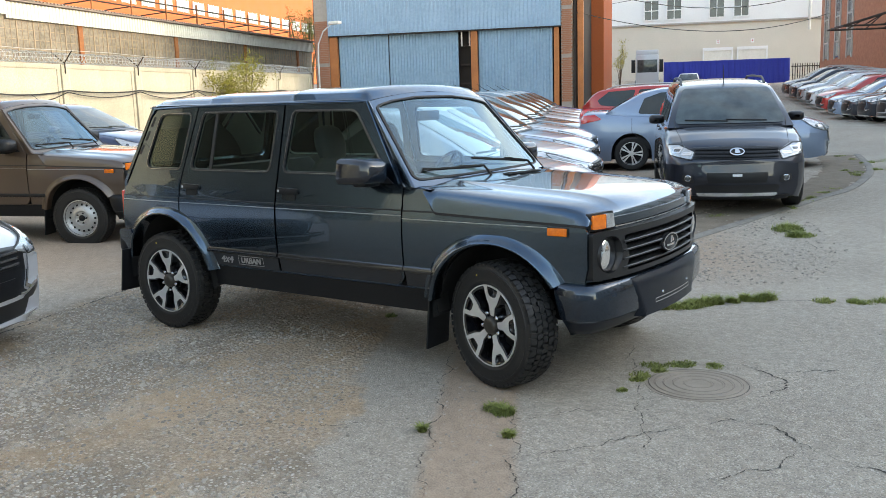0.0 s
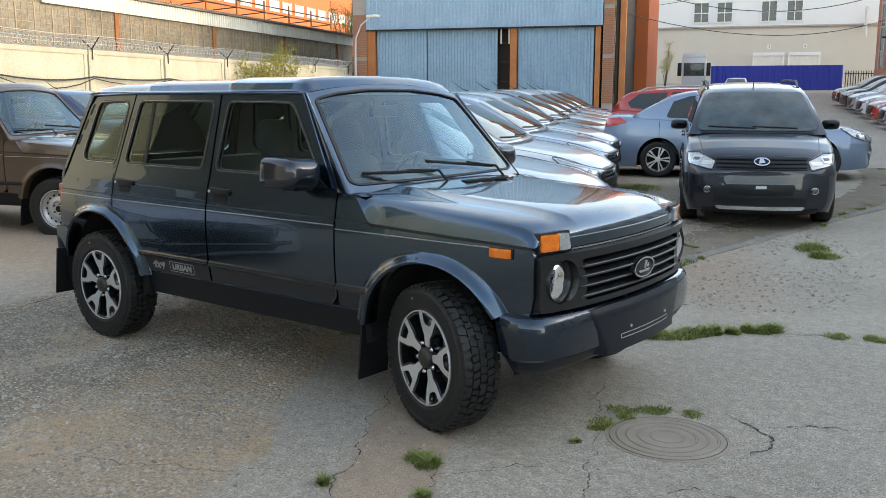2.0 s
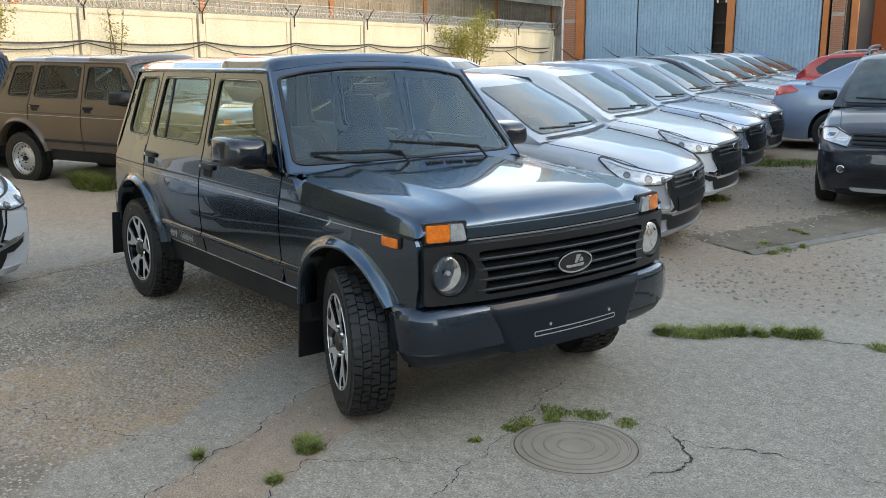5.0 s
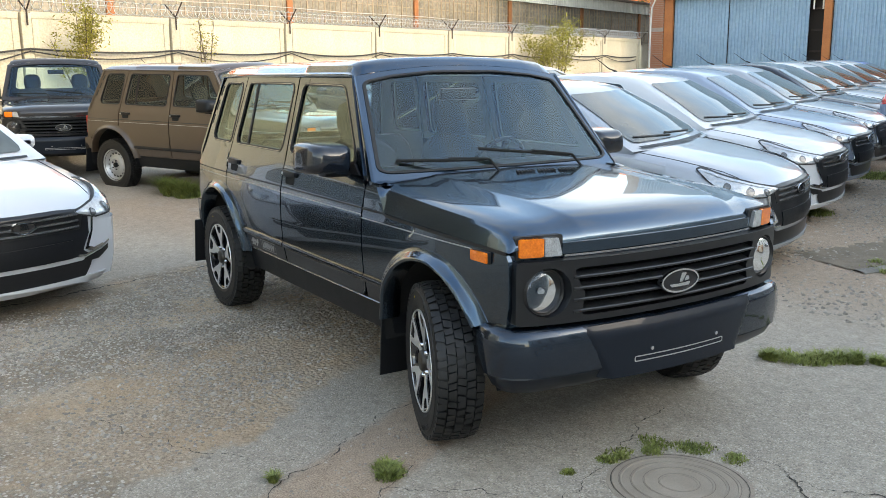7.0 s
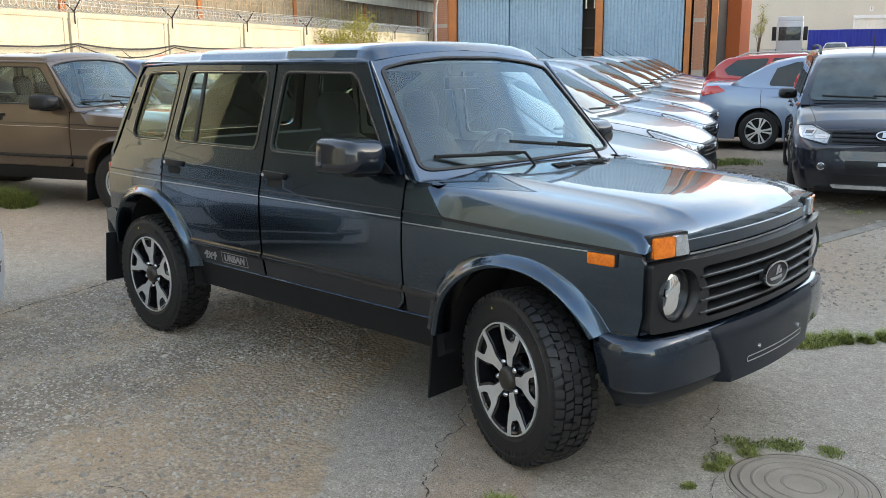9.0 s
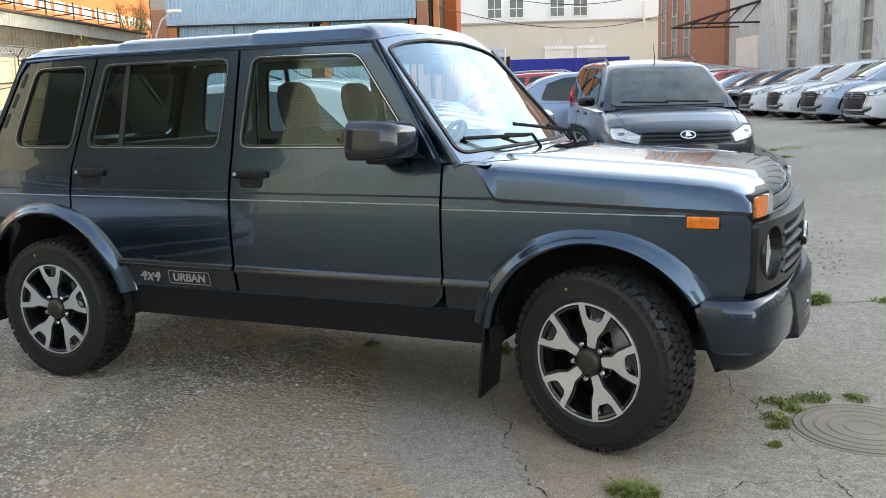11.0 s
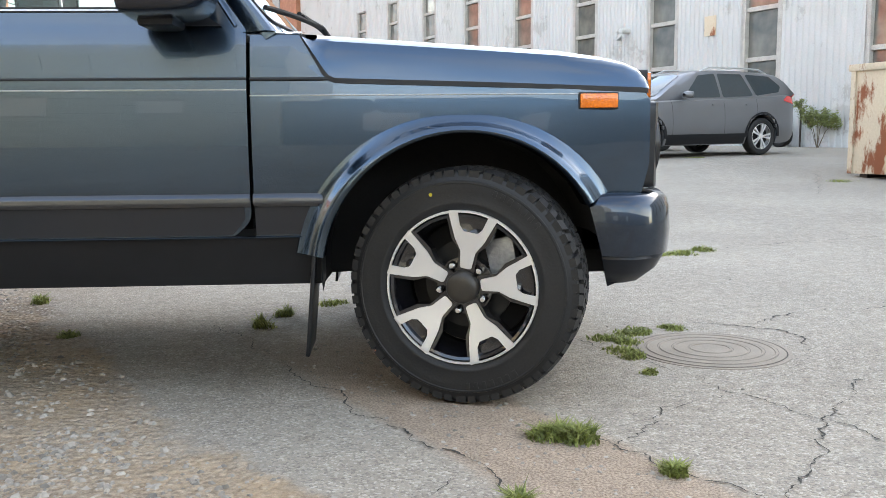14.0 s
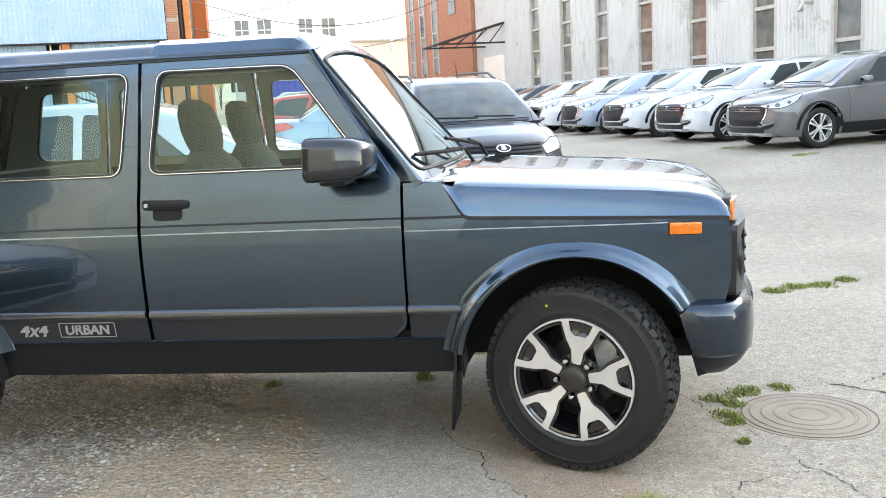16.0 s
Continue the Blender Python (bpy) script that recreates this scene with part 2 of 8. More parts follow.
def grid_mesh(rows, bm=None, close_u=False):
    """Faces between rows of points."""
    bm = bm or bmesh.new()
    vs = [[bm.verts.new(p) for p in r] for r in rows]
    for a, b in zip(vs, vs[1:]):
        for i in range(len(a) if close_u else len(a) - 1):
            j = (i + 1) % len(a)
            bm.faces.new((a[i], a[j], b[j], b[i]))
    return bm


def rounded(pts, r=0.04, seg=4):
    """Rounds the corners of a 2D outline; r may be a list."""
    out = []
    n = len(pts)
    for i in range(n):
        rr = r[i] if isinstance(r, (list, tuple)) else r
        p0, p, p1 = Vector(pts[i - 1]), Vector(pts[i]), Vector(pts[(i + 1) % n])
        a, b = (p0 - p), (p1 - p)
        la, lb = a.length, b.length
        if rr <= 0 or la < 1e-6 or lb < 1e-6:
            out.append(p)
            continue
        a, b = a / la, b / lb
        ang = math.acos(max(-1, min(1, a.dot(b))))
        if ang > 3.1:
            out.append(p)
            continue
        d = min(rr / math.tan(ang / 2), la * 0.48, lb * 0.48)
        s, e = p + a * d, p + b * d
        for k in range(seg + 1):
            t = k / seg
            out.append(s * (1 - t) ** 2 + p * 2 * t * (1 - t) + e * t * t)
    return [tuple(p) for p in out]


def inset(pts, d):
    """Shrinks a 2D outline by d."""
    n = len(pts)
    area = sum(pts[i - 1][0] * pts[i][1] - pts[i][0] * pts[i - 1][1] for i in range(n))
    s = 1 if area > 0 else -1
    out = []
    for i in range(n):
        p0, p, p1 = Vector(pts[i - 1]), Vector(pts[i]), Vector(pts[(i + 1) % n])
        a, b = (p - p0), (p1 - p)
        if a.length < 1e-9 or b.length < 1e-9:
            out.append(tuple(p))
            continue
        a, b = a.normalized(), b.normalized()
        na, nb = Vector((-a.y, a.x)) * s, Vector((-b.y, b.x)) * s
        m = na + nb
        m = m / max(m.length_squared, 0.3) * 2 if m.length > 1e-6 else na
        out.append(tuple(p + m * d))
    return out


def panel(outline, mapf, holes=(), du=0.25, dv=0.06, thick=0.0, inward=None):
    """A sheet over a 2D outline with holes, cut into a fine net and laid on a surface by mapf(u, v). thick: a rim turned inward."""
    bm = bmesh.new()
    loops = [[Vector((u, v, 0)) for u, v in lp] for lp in (outline, *holes)]
    flat = [bm.verts.new(p) for lp in loops for p in lp]
    for t in tessellate_polygon(loops):
        try:
            bm.faces.new([flat[i] for i in t])
        except ValueError:
            pass
    us, vs = [p[0] for p in outline], [p[1] for p in outline]
    for axis, lo, hi, step in ((0, min(us), max(us), du), (1, min(vs), max(vs), dv)):
        if step:
            n = int((hi - lo) / step)
            for i in range(1, n + 1):
                co, no = [0, 0, 0], [0, 0, 0]
                co[axis], no[axis] = lo + (hi - lo) * i / (n + 1), 1
                bmesh.ops.bisect_plane(bm, geom=bm.verts[:] + bm.edges[:] + bm.faces[:], plane_co=co, plane_no=no)
    bmesh.ops.dissolve_degenerate(bm, dist=1e-5, edges=bm.edges[:])
    bm.normal_update()
    for f in bm.faces:
        if f.normal.z < 0:
            f.normal_flip()
    for v in bm.verts:
        v.co = mapf(v.co.x, v.co.y)
    bm.normal_update()
    if thick:
        es = [e for e in bm.edges if e.is_boundary]
        ex = bmesh.ops.extrude_edge_only(bm, edges=es)
        vs2 = [g for g in ex["geom"] if isinstance(g, bmesh.types.BMVert)]
        for v in vs2:
            v.co += Vector(inward) * thick
    return bm


def mirror_y(bm):
    for v in bm.verts:
        v.co.y = -v.co.y
    bmesh.ops.reverse_faces(bm, faces=bm.faces[:])
    return bm


def patch(bvh, outline, way, start, offset=0.004, du=0.06, dv=0.06, holes=(), uv=None, rim=0.0):
    """Lays a 2D outline on a body by shooting rays along way; uv gives the plane's axes."""
    way = Vector(way).normalized()
    a, b = uv

    def fall(u, v):
        o = Vector(start) + Vector(a) * u + Vector(b) * v
        p, nrm, _, _ = bvh.ray_cast(o, way)
        if p is None:
            p, nrm, _, _ = bvh.find_nearest(o + way * 1.0)
        if nrm.dot(way) > 0:
            nrm = -nrm
        return p + nrm * offset

    bm = panel(outline, fall, holes, du, dv)
    for f in bm.faces:
        if f.normal.dot(way) > 0:
            f.normal_flip()
    bm.normal_update()
    if rim:
        es = [e for e in bm.edges if e.is_boundary]
        ex = bmesh.ops.extrude_edge_only(bm, edges=es)
        for g in ex["geom"]:
            if isinstance(g, bmesh.types.BMVert):
                g.co += way * rim
    return bm


def rise(x, y):
    """The height of the ground."""
    r = math.hypot(x + 1.5, y - 3)
    z = 0.40 * (1 - math.exp(-max(r - 5.5, 0) / 12))
    far = max(r - 34, 0)
    if y > 20:
        z += min(far * 0.055, 3.2) * min((y - 20) / 20, 1)
    # a low bank under the cars by the shed
    u = min(max((0.87 * x + 0.49 * y - 5.8) / 3.4, 0), 1)
    v = min(max((y - 11.5) / 4.0, 0), 1) * min(max((40 - y) / 18, 0), 1)
    return z + 0.165 * u * u * (3 - 2 * u) * v * v * (3 - 2 * v)


def stand(x, y, yaw, z=0.0):
    """A pose on the ground, leaning with it."""
    e = 1.0
    n = Vector((rise(x - e, y) - rise(x + e, y), rise(x, y - e) - rise(x, y + e), 2 * e)).normalized()
    f = Vector((math.cos(radians(yaw)), math.sin(radians(yaw)), 0))
    f = (f - n * f.dot(n)).normalized()
    s = n.cross(f)
    m = Matrix((f, s, n)).transposed().to_4x4()
    m.translation = (x, y, rise(x, y) + z)
    return m


# ---- ground ----
def ground_material():
    m = bpy.data.materials.new("worn_asphalt_and_gravel")
    m.use_nodes = True
    n, l = m.node_tree.nodes, m.node_tree.links
    b = n["Principled BSDF"]
    geo = n.new("ShaderNodeNewGeometry")

    def noise_tex(scale, detail=4, rough=0.5):
        t = n.new("ShaderNodeTexNoise")
        t.inputs["Scale"].default_value, t.inputs["Detail"].default_value, t.inputs["Roughness"].default_value = scale, detail, rough
        l.new(geo.outputs["Position"], t.inputs["Vector"])
        return t.outputs["Fac"]

    def calc(op, a, c, clamp=False):
        t = n.new("ShaderNodeMath")
        t.operation, t.use_clamp = op, clamp
        for i, v in enumerate((a, c)):
            if isinstance(v, (int, float)):
                t.inputs[i].default_value = v
            else:
                l.new(v, t.inputs[i])
        return t.outputs[0]

    def span(v, lo, hi, to0=0.0, to1=1.0):
        t = n.new("ShaderNodeMapRange")
        t.interpolation_type = "SMOOTHSTEP"
        for k, x in zip(("From Min", "From Max", "To Min", "To Max"), (lo, hi, to0, to1)):
            t.inputs[k].default_value = x
        l.new(v, t.inputs["Value"])
        return t.outputs[0]

    def blend(f, c0, c1):
        t = n.new("ShaderNodeMix")
        t.data_type = "RGBA"
        for i, v in ((0, f), (6, c0), (7, c1)):
            if isinstance(v, tuple):
                t.inputs[i].default_value = (*v, 1)
            elif isinstance(v, (int, float)):
                t.inputs[i].default_value = v
            else:
                l.new(v, t.inputs[i])
        return t.outputs[2]

    sep = n.new("ShaderNodeSeparateXYZ")
    l.new(geo.outputs["Position"], sep.inputs[0])
    q = calc("ADD", calc("MULTIPLY", sep.outputs[0], 0.87), calc("MULTIPLY", sep.outputs[1], 0.49))
    s = calc("ADD", calc("MULTIPLY", sep.outputs[0], -0.49), calc("MULTIPLY", sep.outputs[1], 0.87))
    wob = calc("SUBTRACT", noise_tex(1.3, 6, 0.65), 0.5)
    qa = calc("ADD", q, calc("MULTIPLY", wob, 0.75))
    qb = calc("ADD", q, calc("MULTIPLY", wob, 0.16))
    fine, grain, blotch = noise_tex(140, 3, 0.7), noise_tex(420, 2, 0.6), noise_tex(0.55, 5, 0.6)
    # asphalt with light and dark aggregate
    vor = n.new("ShaderNodeTexVoronoi")
    vor.inputs["Scale"].default_value = 140
    l.new(geo.outputs["Position"], vor.inputs["Vector"])
    asphalt = blend(span(blotch, 0.35, 0.68), (0.348, 0.302, 0.244), (0.432, 0.380, 0.309))
    sepc = n.new("ShaderNodeSeparateColor")
    l.new(vor.outputs["Color"], sepc.inputs[0])
    asphalt = blend(span(sepc.outputs[0], 0.70, 0.82, 0, 0.42), asphalt, (0.68, 0.625, 0.54))
    asphalt = blend(span(sepc.outputs[1], 0.72, 0.84, 0, 0.44), asphalt, (0.14, 0.128, 0.112))
    asphalt = blend(span(noise_tex(55, 5, 0.8), 0.52, 0.76, 0, 0.42), asphalt, (0.225, 0.208, 0.180))
    stain = noise_tex(2.2, 8, 0.72)
    asphalt = blend(span(stain, 0.50, 0.70, 0, 0.45), asphalt, (0.285, 0.255, 0.208))
    # gravel: stones in trodden dirt
    vg = n.new("ShaderNodeTexVoronoi")
    vg.inputs["Scale"].default_value = 46
    l.new(geo.outputs["Position"], vg.inputs["Vector"])
    sepg = n.new("ShaderNodeSeparateColor")
    l.new(vg.outputs["Color"], sepg.inputs[0])
    stones = blend(span(sepg.outputs[0], 0.05, 0.95), (0.25, 0.215, 0.172), (0.70, 0.64, 0.56))
    gravel = blend(span(vg.outputs["Distance"], 0.26, 0.46), stones, blend(fine, (0.185, 0.148, 0.108), (0.36, 0.292, 0.215)))
    gravel = blend(span(noise_tex(1.7, 7, 0.65), 0.46, 0.62, 0, 0.72), gravel, blend(span(fine, 0.3, 0.7), (0.38, 0.305, 0.222), (0.62, 0.53, 0.42)))
    dirt = blend(span(fine, 0.32, 0.66), (0.27, 0.196, 0.138), (0.47, 0.362, 0.268))
    f_gravel = calc("MULTIPLY", span(qa, -3.9, -3.6), span(qa, -0.94, -1.04))
    near = calc("MULTIPLY", span(s, 9.0, 6.5), span(s, -6.0, -4.5))
    f_gravel = calc("MULTIPLY", f_gravel, near)
    f_dirt = calc("MULTIPLY", calc("MULTIPLY", span(qb, -0.54, -0.46), span(qb, -0.05, -0.13)), span(s, 6.0, 4.6))
    # earth showing in the parking rows
    f_row = calc("MULTIPLY", calc("MULTIPLY", span(noise_tex(0.35, 4), 0.30, 0.48), span(s, 6.5, 8.5)), calc("MULTIPLY", span(q, 2.6, 1.6), span(q, -9, -6)))
    col = blend(calc("MULTIPLY", f_row, 0.85), asphalt, dirt)
    col = blend(f_gravel, col, gravel)
    col = blend(calc("MULTIPLY", f_dirt, 0.95), col, dirt)
    # trodden earth beside the car; under it the warm colour stands in for sunlight
    dx, dy = calc("DIVIDE", calc("ADD", sep.outputs[0], 3.28), 0.90), calc("DIVIDE", calc("SUBTRACT", sep.outputs[1], 4.15), 2.10)
    d2 = calc("ADD", calc("ADD", calc("MULTIPLY", dx, dx), calc("MULTIPLY", dy, dy)), calc("MULTIPLY", wob, 2.0))
    f_earth = calc("MULTIPLY", span(d2, 1.25, 0.75, 0, 0.72), span(qa, -0.94, -1.04))
    earth = blend(span(noise_tex(48, 6, 0.75), 0.36, 0.64), (0.255, 0.186, 0.124), (0.55, 0.43, 0.305))
    col = blend(f_earth, col, earth)
    # rusty and oily stains under the car, warmed and lightened like sunlit ground
    col = blend(calc("MULTIPLY", calc("MULTIPLY", span(noise_tex(2.3, 6, 0.6), 0.47, 0.62), f_gravel), 0.52), col, (0.46, 0.325, 0.200))
    col = blend(span(grain, 0.3, 0.75, 0.0, 0.25), col, (0.06, 0.055, 0.05))
    col = blend(span(noise_tex(0.9, 6, 0.7), 0.56, 0.74, 0, 0.30), col, (0.40, 0.375, 0.33))
    tone = n.new("ShaderNodeHueSaturation")
    l.new(calc("MULTIPLY", span(fine, 0.32, 0.68, 0.90, 1.10), span(noise_tex(14, 8, 0.78), 0.3, 0.7, 0.84, 1.15)), tone.inputs["Value"])
    l.new(col, tone.inputs["Color"])
    col = tone.outputs[0]
    l.new(col, b.inputs["Base Color"])
    b.inputs["Roughness"].default_value = 0.9
    b.inputs["Specular IOR Level"].default_value = 0.25
    h_asph = calc("ADD", calc("MULTIPLY", fine, 0.004), calc("MULTIPLY", vor.outputs["Distance"], -0.003))
    h_grav = calc("ADD", calc("MULTIPLY", vg.outputs["Distance"], -0.020), calc("MULTIPLY", fine, 0.004))
    mh = n.new("ShaderNodeMix")
    l.new(calc("MULTIPLY", f_gravel, calc("SUBTRACT", 1.0, calc("MULTIPLY", f_earth, 0.5))), mh.inputs[0])
    l.new(h_asph, mh.inputs[2])
    l.new(h_grav, mh.inputs[3])
    bp = n.new("ShaderNodeBump")
    bp.inputs["Distance"].default_value = 1.0
    bp.inputs["Strength"].default_value = 1.0
    l.new(mh.outputs[0], bp.inputs["Height"])
    l.new(bp.outputs[0], b.inputs["Normal"])
    return m


def axis_steps():
    v, x, step = [0.0], 0.0, 0.5
    while x < 900:
        x += step
        v.append(x)
        if x > 45:
            step *= 1.5
    return [-a for a in v[:0:-1]] + v


M["ground"] = ground_material()
steps = axis_steps()
ground = to_object("ground", grid_mesh([[(x - 1.5, y + 3, rise(x - 1.5, y + 3)) for x in steps] for y in steps]), M["ground"])
tagged(ground, "weathered grey asphalt yard with gravel and dirt patches", "ground", "", "structure")

# ---- fence of precast concrete panels ----
M["fence"] = mat("pale_concrete", (0.42, 0.37, 0.27), 0.9, 0, 0.22, 1.1, 26, 0.004, (0.58, 0.53, 0.41))
M["rust"] = mat("rusty_orange_steel", (0.33, 0.105, 0.030), 0.75, 0, 0.35, 5, 60, 0.002, (0.42, 0.16, 0.05))
M["wire"] = mat("galvanised_wire", (0.55, 0.55, 0.53), 0.5, 0.5, 0.1)
M["dark_steel"] = mat("dark_rusty_steel", (0.040, 0.028, 0.022), 0.7, 0.3, 0.3, 9, 70, 0.001)
M["cable"] = mat("black_cable", (0.015, 0.015, 0.016), 0.6)
F0, F1 = Vector((-19.88, 4.76, 0)), Vector((-29.03, 29.54, 0))
FD = (F1 - F0).normalized()
FN = Vector((FD.y, -FD.x, 0))
PITCH = 3.66


def along(i, off=0.0, z=0.0):
    p = F0 + FD * (PITCH * i) + FN * off
    return Vector((p.x, p.y, z))


def fence_top(i):
    return 2.86 + 0.016 * i


fence_ang = math.degrees(math.atan2(FD.y, FD.x))
fence = tagged(new("fence"), "pale yellow precast concrete panel fence topped with coiled wire", "fence", "", "structure")
rng = random.Random(4)
for i in range(-7, 8):
    a, c = along(i + 0.035), along(i + 0.965)
    ln = (c - a).length
    t = fence_top(i + 0.5)
    bm = box(0, ln, -0.05, 0.05, -0.3, t - 0.12, 0.006)
    add_box(bm, 0, ln, -0.075, 0.075, t - 0.14, t, 0.012)
    add_box(bm, 0.02, 0.16, 0.045, 0.07, 0, t - 0.14, 0.01)
    add_box(bm, ln - 0.16, ln - 0.02, 0.045, 0.07, 0, t - 0.14, 0.01)
    o = part("fence_panel", bm, M["fence"], fence)
    o.matrix_world = pose(a.x, a.y, 0, 0, 0, fence_ang) @ pose(0, 0, 0, rng.uniform(-0.6, 0.6), 0, 180) @ Matrix.Translation((-ln, 0, 0))
for i in range(-7, 9):
    p = along(i, 0.02)
    t = fence_top(i)
    o = part("fence_post", box(-0.11, 0.11, -0.09, 0.09, -0.3, t - 0.02, 0.012), M["fence"], fence)
    o.matrix_world = pose(p.x, p.y, 0, 0, 0, fence_ang)
    bm = tube([(0, 0.13, t - 0.28), (0, 0.13, t + 0.05)], 0.020, 6)
    add_tube(bm, [(0, 0.12, t + 0.02), (0, 0.40, t + 0.36)], 0.016, 6)
    add_tube(bm, [(0, 0.12, t + 0.02), (0, -0.28, t + 0.34)], 0.016, 6)
    o = part("bracket", bm, M["dark_steel"], fence, "dark steel outrigger bracket")
    o.matrix_world = pose(p.x, p.y, 0, 0, 0, fence_ang + 180)
# coils of barbed tape on top
wire = bmesh.new()
coil = []
total = PITCH * 15
steps_n = 2600
for k in range(steps_n + 1):
    f = k / steps_n
    i = -7 + 15 * f
    a = f * total / 0.20 * 2 * math.pi
    rr = 0.22 * (0.85 + 0.25 * noise.noise((f * 90, 0, 0)))
    p = along(i, -0.02 + rr * math.cos(a), fence_top(i) + 0.17 + rr * math.sin(a) * 0.8)
    coil.append(p + FD * 0.08 * noise.noise((0, f * 170, 3)))
add_tube(wire, coil, 0.011, 4)
part("wire_coil", wire, M["wire"], fence, "coiled galvanised barbed tape")
for off, dz in ((0.42, 0.40), (0.22, 0.2), (-0.25, 0.34)):
    part("wire", tube([along(-7 + k * 0.5, off, fence_top(0) + dz + 0.02 * math.sin(k * 1.9)) for k in range(31)], 0.007, 4), M["wire"], fence)
# cables slung along the fence
for dz, sag, r in ((-0.75, 0.10, 0.022), (-0.80, 0.26, 0.016)):
    pts = []
    for i in range(-7, 8):
        for k in range(6):
            f = k / 6
            pts.append(along(i + f, 0.17, fence_top(i) + dz - sag * 4 * f * (1 - f) * (0.6 + 0.5 * ((i * 7) % 3) / 2)))
    tagged(to_object("cable", tube(pts, r, 5), M["cable"]), "black cable slung along the concrete fence", "cable")

# ---- long low building behind the fence ----
M["corr_white"] = mat("white_corrugated_sheet", (0.70, 0.66, 0.58), 0.55, 0, 0.10, 1.5, 12, 0, (0.80, 0.77, 0.70))
M["mesh_dark"] = mat("brown_wired_glazing", (0.15, 0.125, 0.095), 0.35, 0, 0.45, 0.9, 9, 0, (0.36, 0.305, 0.23))
M["frame_brown"] = mat("brown_window_bar", (0.33, 0.25, 0.17), 0.7, 0, 0.3, 3, 40)
M["roof_sheet"] = mat("fibre_cement_roof", (0.24, 0.20, 0.17), 0.85, 0, 0.2, 3, 30, 0.003)
M["orange_wall"] = mat("orange_render", (0.42, 0.098, 0.024), 0.8, 0, 0.08, 0.7, 12, 0.002)
M["pale_blue"] = mat("pale_blue_glazing", (0.30, 0.36, 0.40), 0.3, 0, 0.2, 0.6, 8)


def corrugated(length, z0, z1, pitch=0.10, depth=0.02, top=None):
    """A trapezoid-ribbed sheet along x, its face towards -y."""
    bm = bmesh.new()
    n = max(2, int(length / pitch))
    xs, ys = [], []
    for k in range(n):
        b = k * length / n
        w = length / n
        for fx, fy in ((0, 0), (0.32, 0), (0.45, -1), (0.87, -1)):
            xs.append(b + w * fx)
            ys.append(fy * depth)
    xs.append(length)
    ys.append(0)
    lo = [(x, y, z0) for x, y in zip(xs, ys)]
    hi = [(x, y, z1 if top is None else top(x)) for x, y in zip(xs, ys)]
    return grid_mesh([lo, hi], bm)


OFF = -6.0
low = tagged(new("workshop_building"), "long low workshop with white corrugated fascia and wired windows", "building", "", "structure")
base = along(-7, OFF)
LM = pose(base.x, base.y, 0, 0, 0, fence_ang)
LL = PITCH * 15 + 15


def low_part(name, bm, m, label="", smooth=False):
    o = part(name, bm, m, low, label, smooth)
    o.matrix_world = LM
    return o


low_part("wall", box(0, LL, 0.05, 8, -0.3, 3.3), M["fence"])
low_part("glazing", box(0, LL, -0.02, 0.03, 3.2, 5.06), M["mesh_dark"], "dark wired factory glazing")
for k in range(int(LL / 0.9)):
    x = k * 0.9
    big = k % 8 == 3
    w = 0.13 if big else 0.03
    low_part("mullion", box(x - w, x + w, -0.09 if big else -0.05, 0.02, 3.2, 5.08), M["rust"] if big else M["frame_brown"])
    for j in (1, 2):
        low_part("glazing_bar", box(x + j * 0.3 - 0.011, x + j * 0.3 + 0.011, -0.035, -0.02, 3.2, 5.02), M["frame_brown"])
for z in (3.5, 3.85, 4.2, 4.55, 4.85):
    low_part("glazing_bar", box(0, LL, -0.035, -0.02, z - 0.009, z + 0.009), M["frame_brown"])
split = PITCH * 11.4
for x0, x1, z0, z1 in ((0, split, 5.02, 5.85), (split, LL, 4.90, 5.48)):
    bm = corrugated(x1 - x0, z0, z1, 0.2, 0.05)
    bmesh.ops.translate(bm, vec=(x0, -0.12, 0), verts=bm.verts[:])
    low_part("fascia", bm, M["corr_white"], "white corrugated fascia")
    bm = box(x0, x1, -0.3, 8.4, z1 + 0.02, z1 + 0.09)
    low_part("roof", bm, M["roof_sheet"])
    for k in range(int((x1 - x0) / 0.2)):
        low_part("roof_ridge", box(x0 + k * 0.2, x0 + k * 0.2 + 0.1, -0.36, 0.9, z1 + 0.08, z1 + 0.12), M["roof_sheet"]) if k % 1 == 0 and x0 + k * 0.2 > PITCH * 5 else None
# rail of rusty pipe on the roof
rail_x0 = split - 14
for z in (6.2, 6.55):
    low_part("roof_rail", tube([(rail_x0, 1.0, z), (LL - 1, 1.0, z)], 0.035, 6), M["dark_steel"])
for k in range(15):
    x = rail_x0 + k * (LL - 1 - rail_x0) / 14
    low_part("rail_post", tube([(x, 1.0, 5.5), (x, 1.0, 6.8)], 0.045, 6), M["rust"])
    low_part("rail_arm", tube([(x, 1.0, 6.2), (x, 2.4, 6.1)], 0.03, 6), M["dark_steel"])
# taller orange hall behind it
hall = tagged(new("orange_hall"), "bright orange rendered hall with a band of pale windows", "building", "", "structure")
hb = along(1, -32)
for nm, bm, m in (("wall", box(-10, 130, 0, 12, -0.3, 16), M["orange_wall"]),):
    o = part(nm, bm, m, hall, "", False)
    o.matrix_world = pose(hb.x, hb.y, 0, 0, 0, fence_ang)
for k in range(40):
    x = k * 3.2 - 8
    win = part("window", box(x, x + 2.2, -0.05, 0.1, 11.3, 12.5), M["pale_blue"], hall, "pale blue window band", False)
    win.matrix_world = pose(hb.x, hb.y, 0, 0, 0, fence_ang)
    for a in (x - 0.05, x + 1.05, x + 2.15):
        o = part("frame", box(a, a + 0.1, -0.12, -0.04, 11.25, 12.55), M["corr_white"], win, "", False)
        o.matrix_world = win.matrix_world

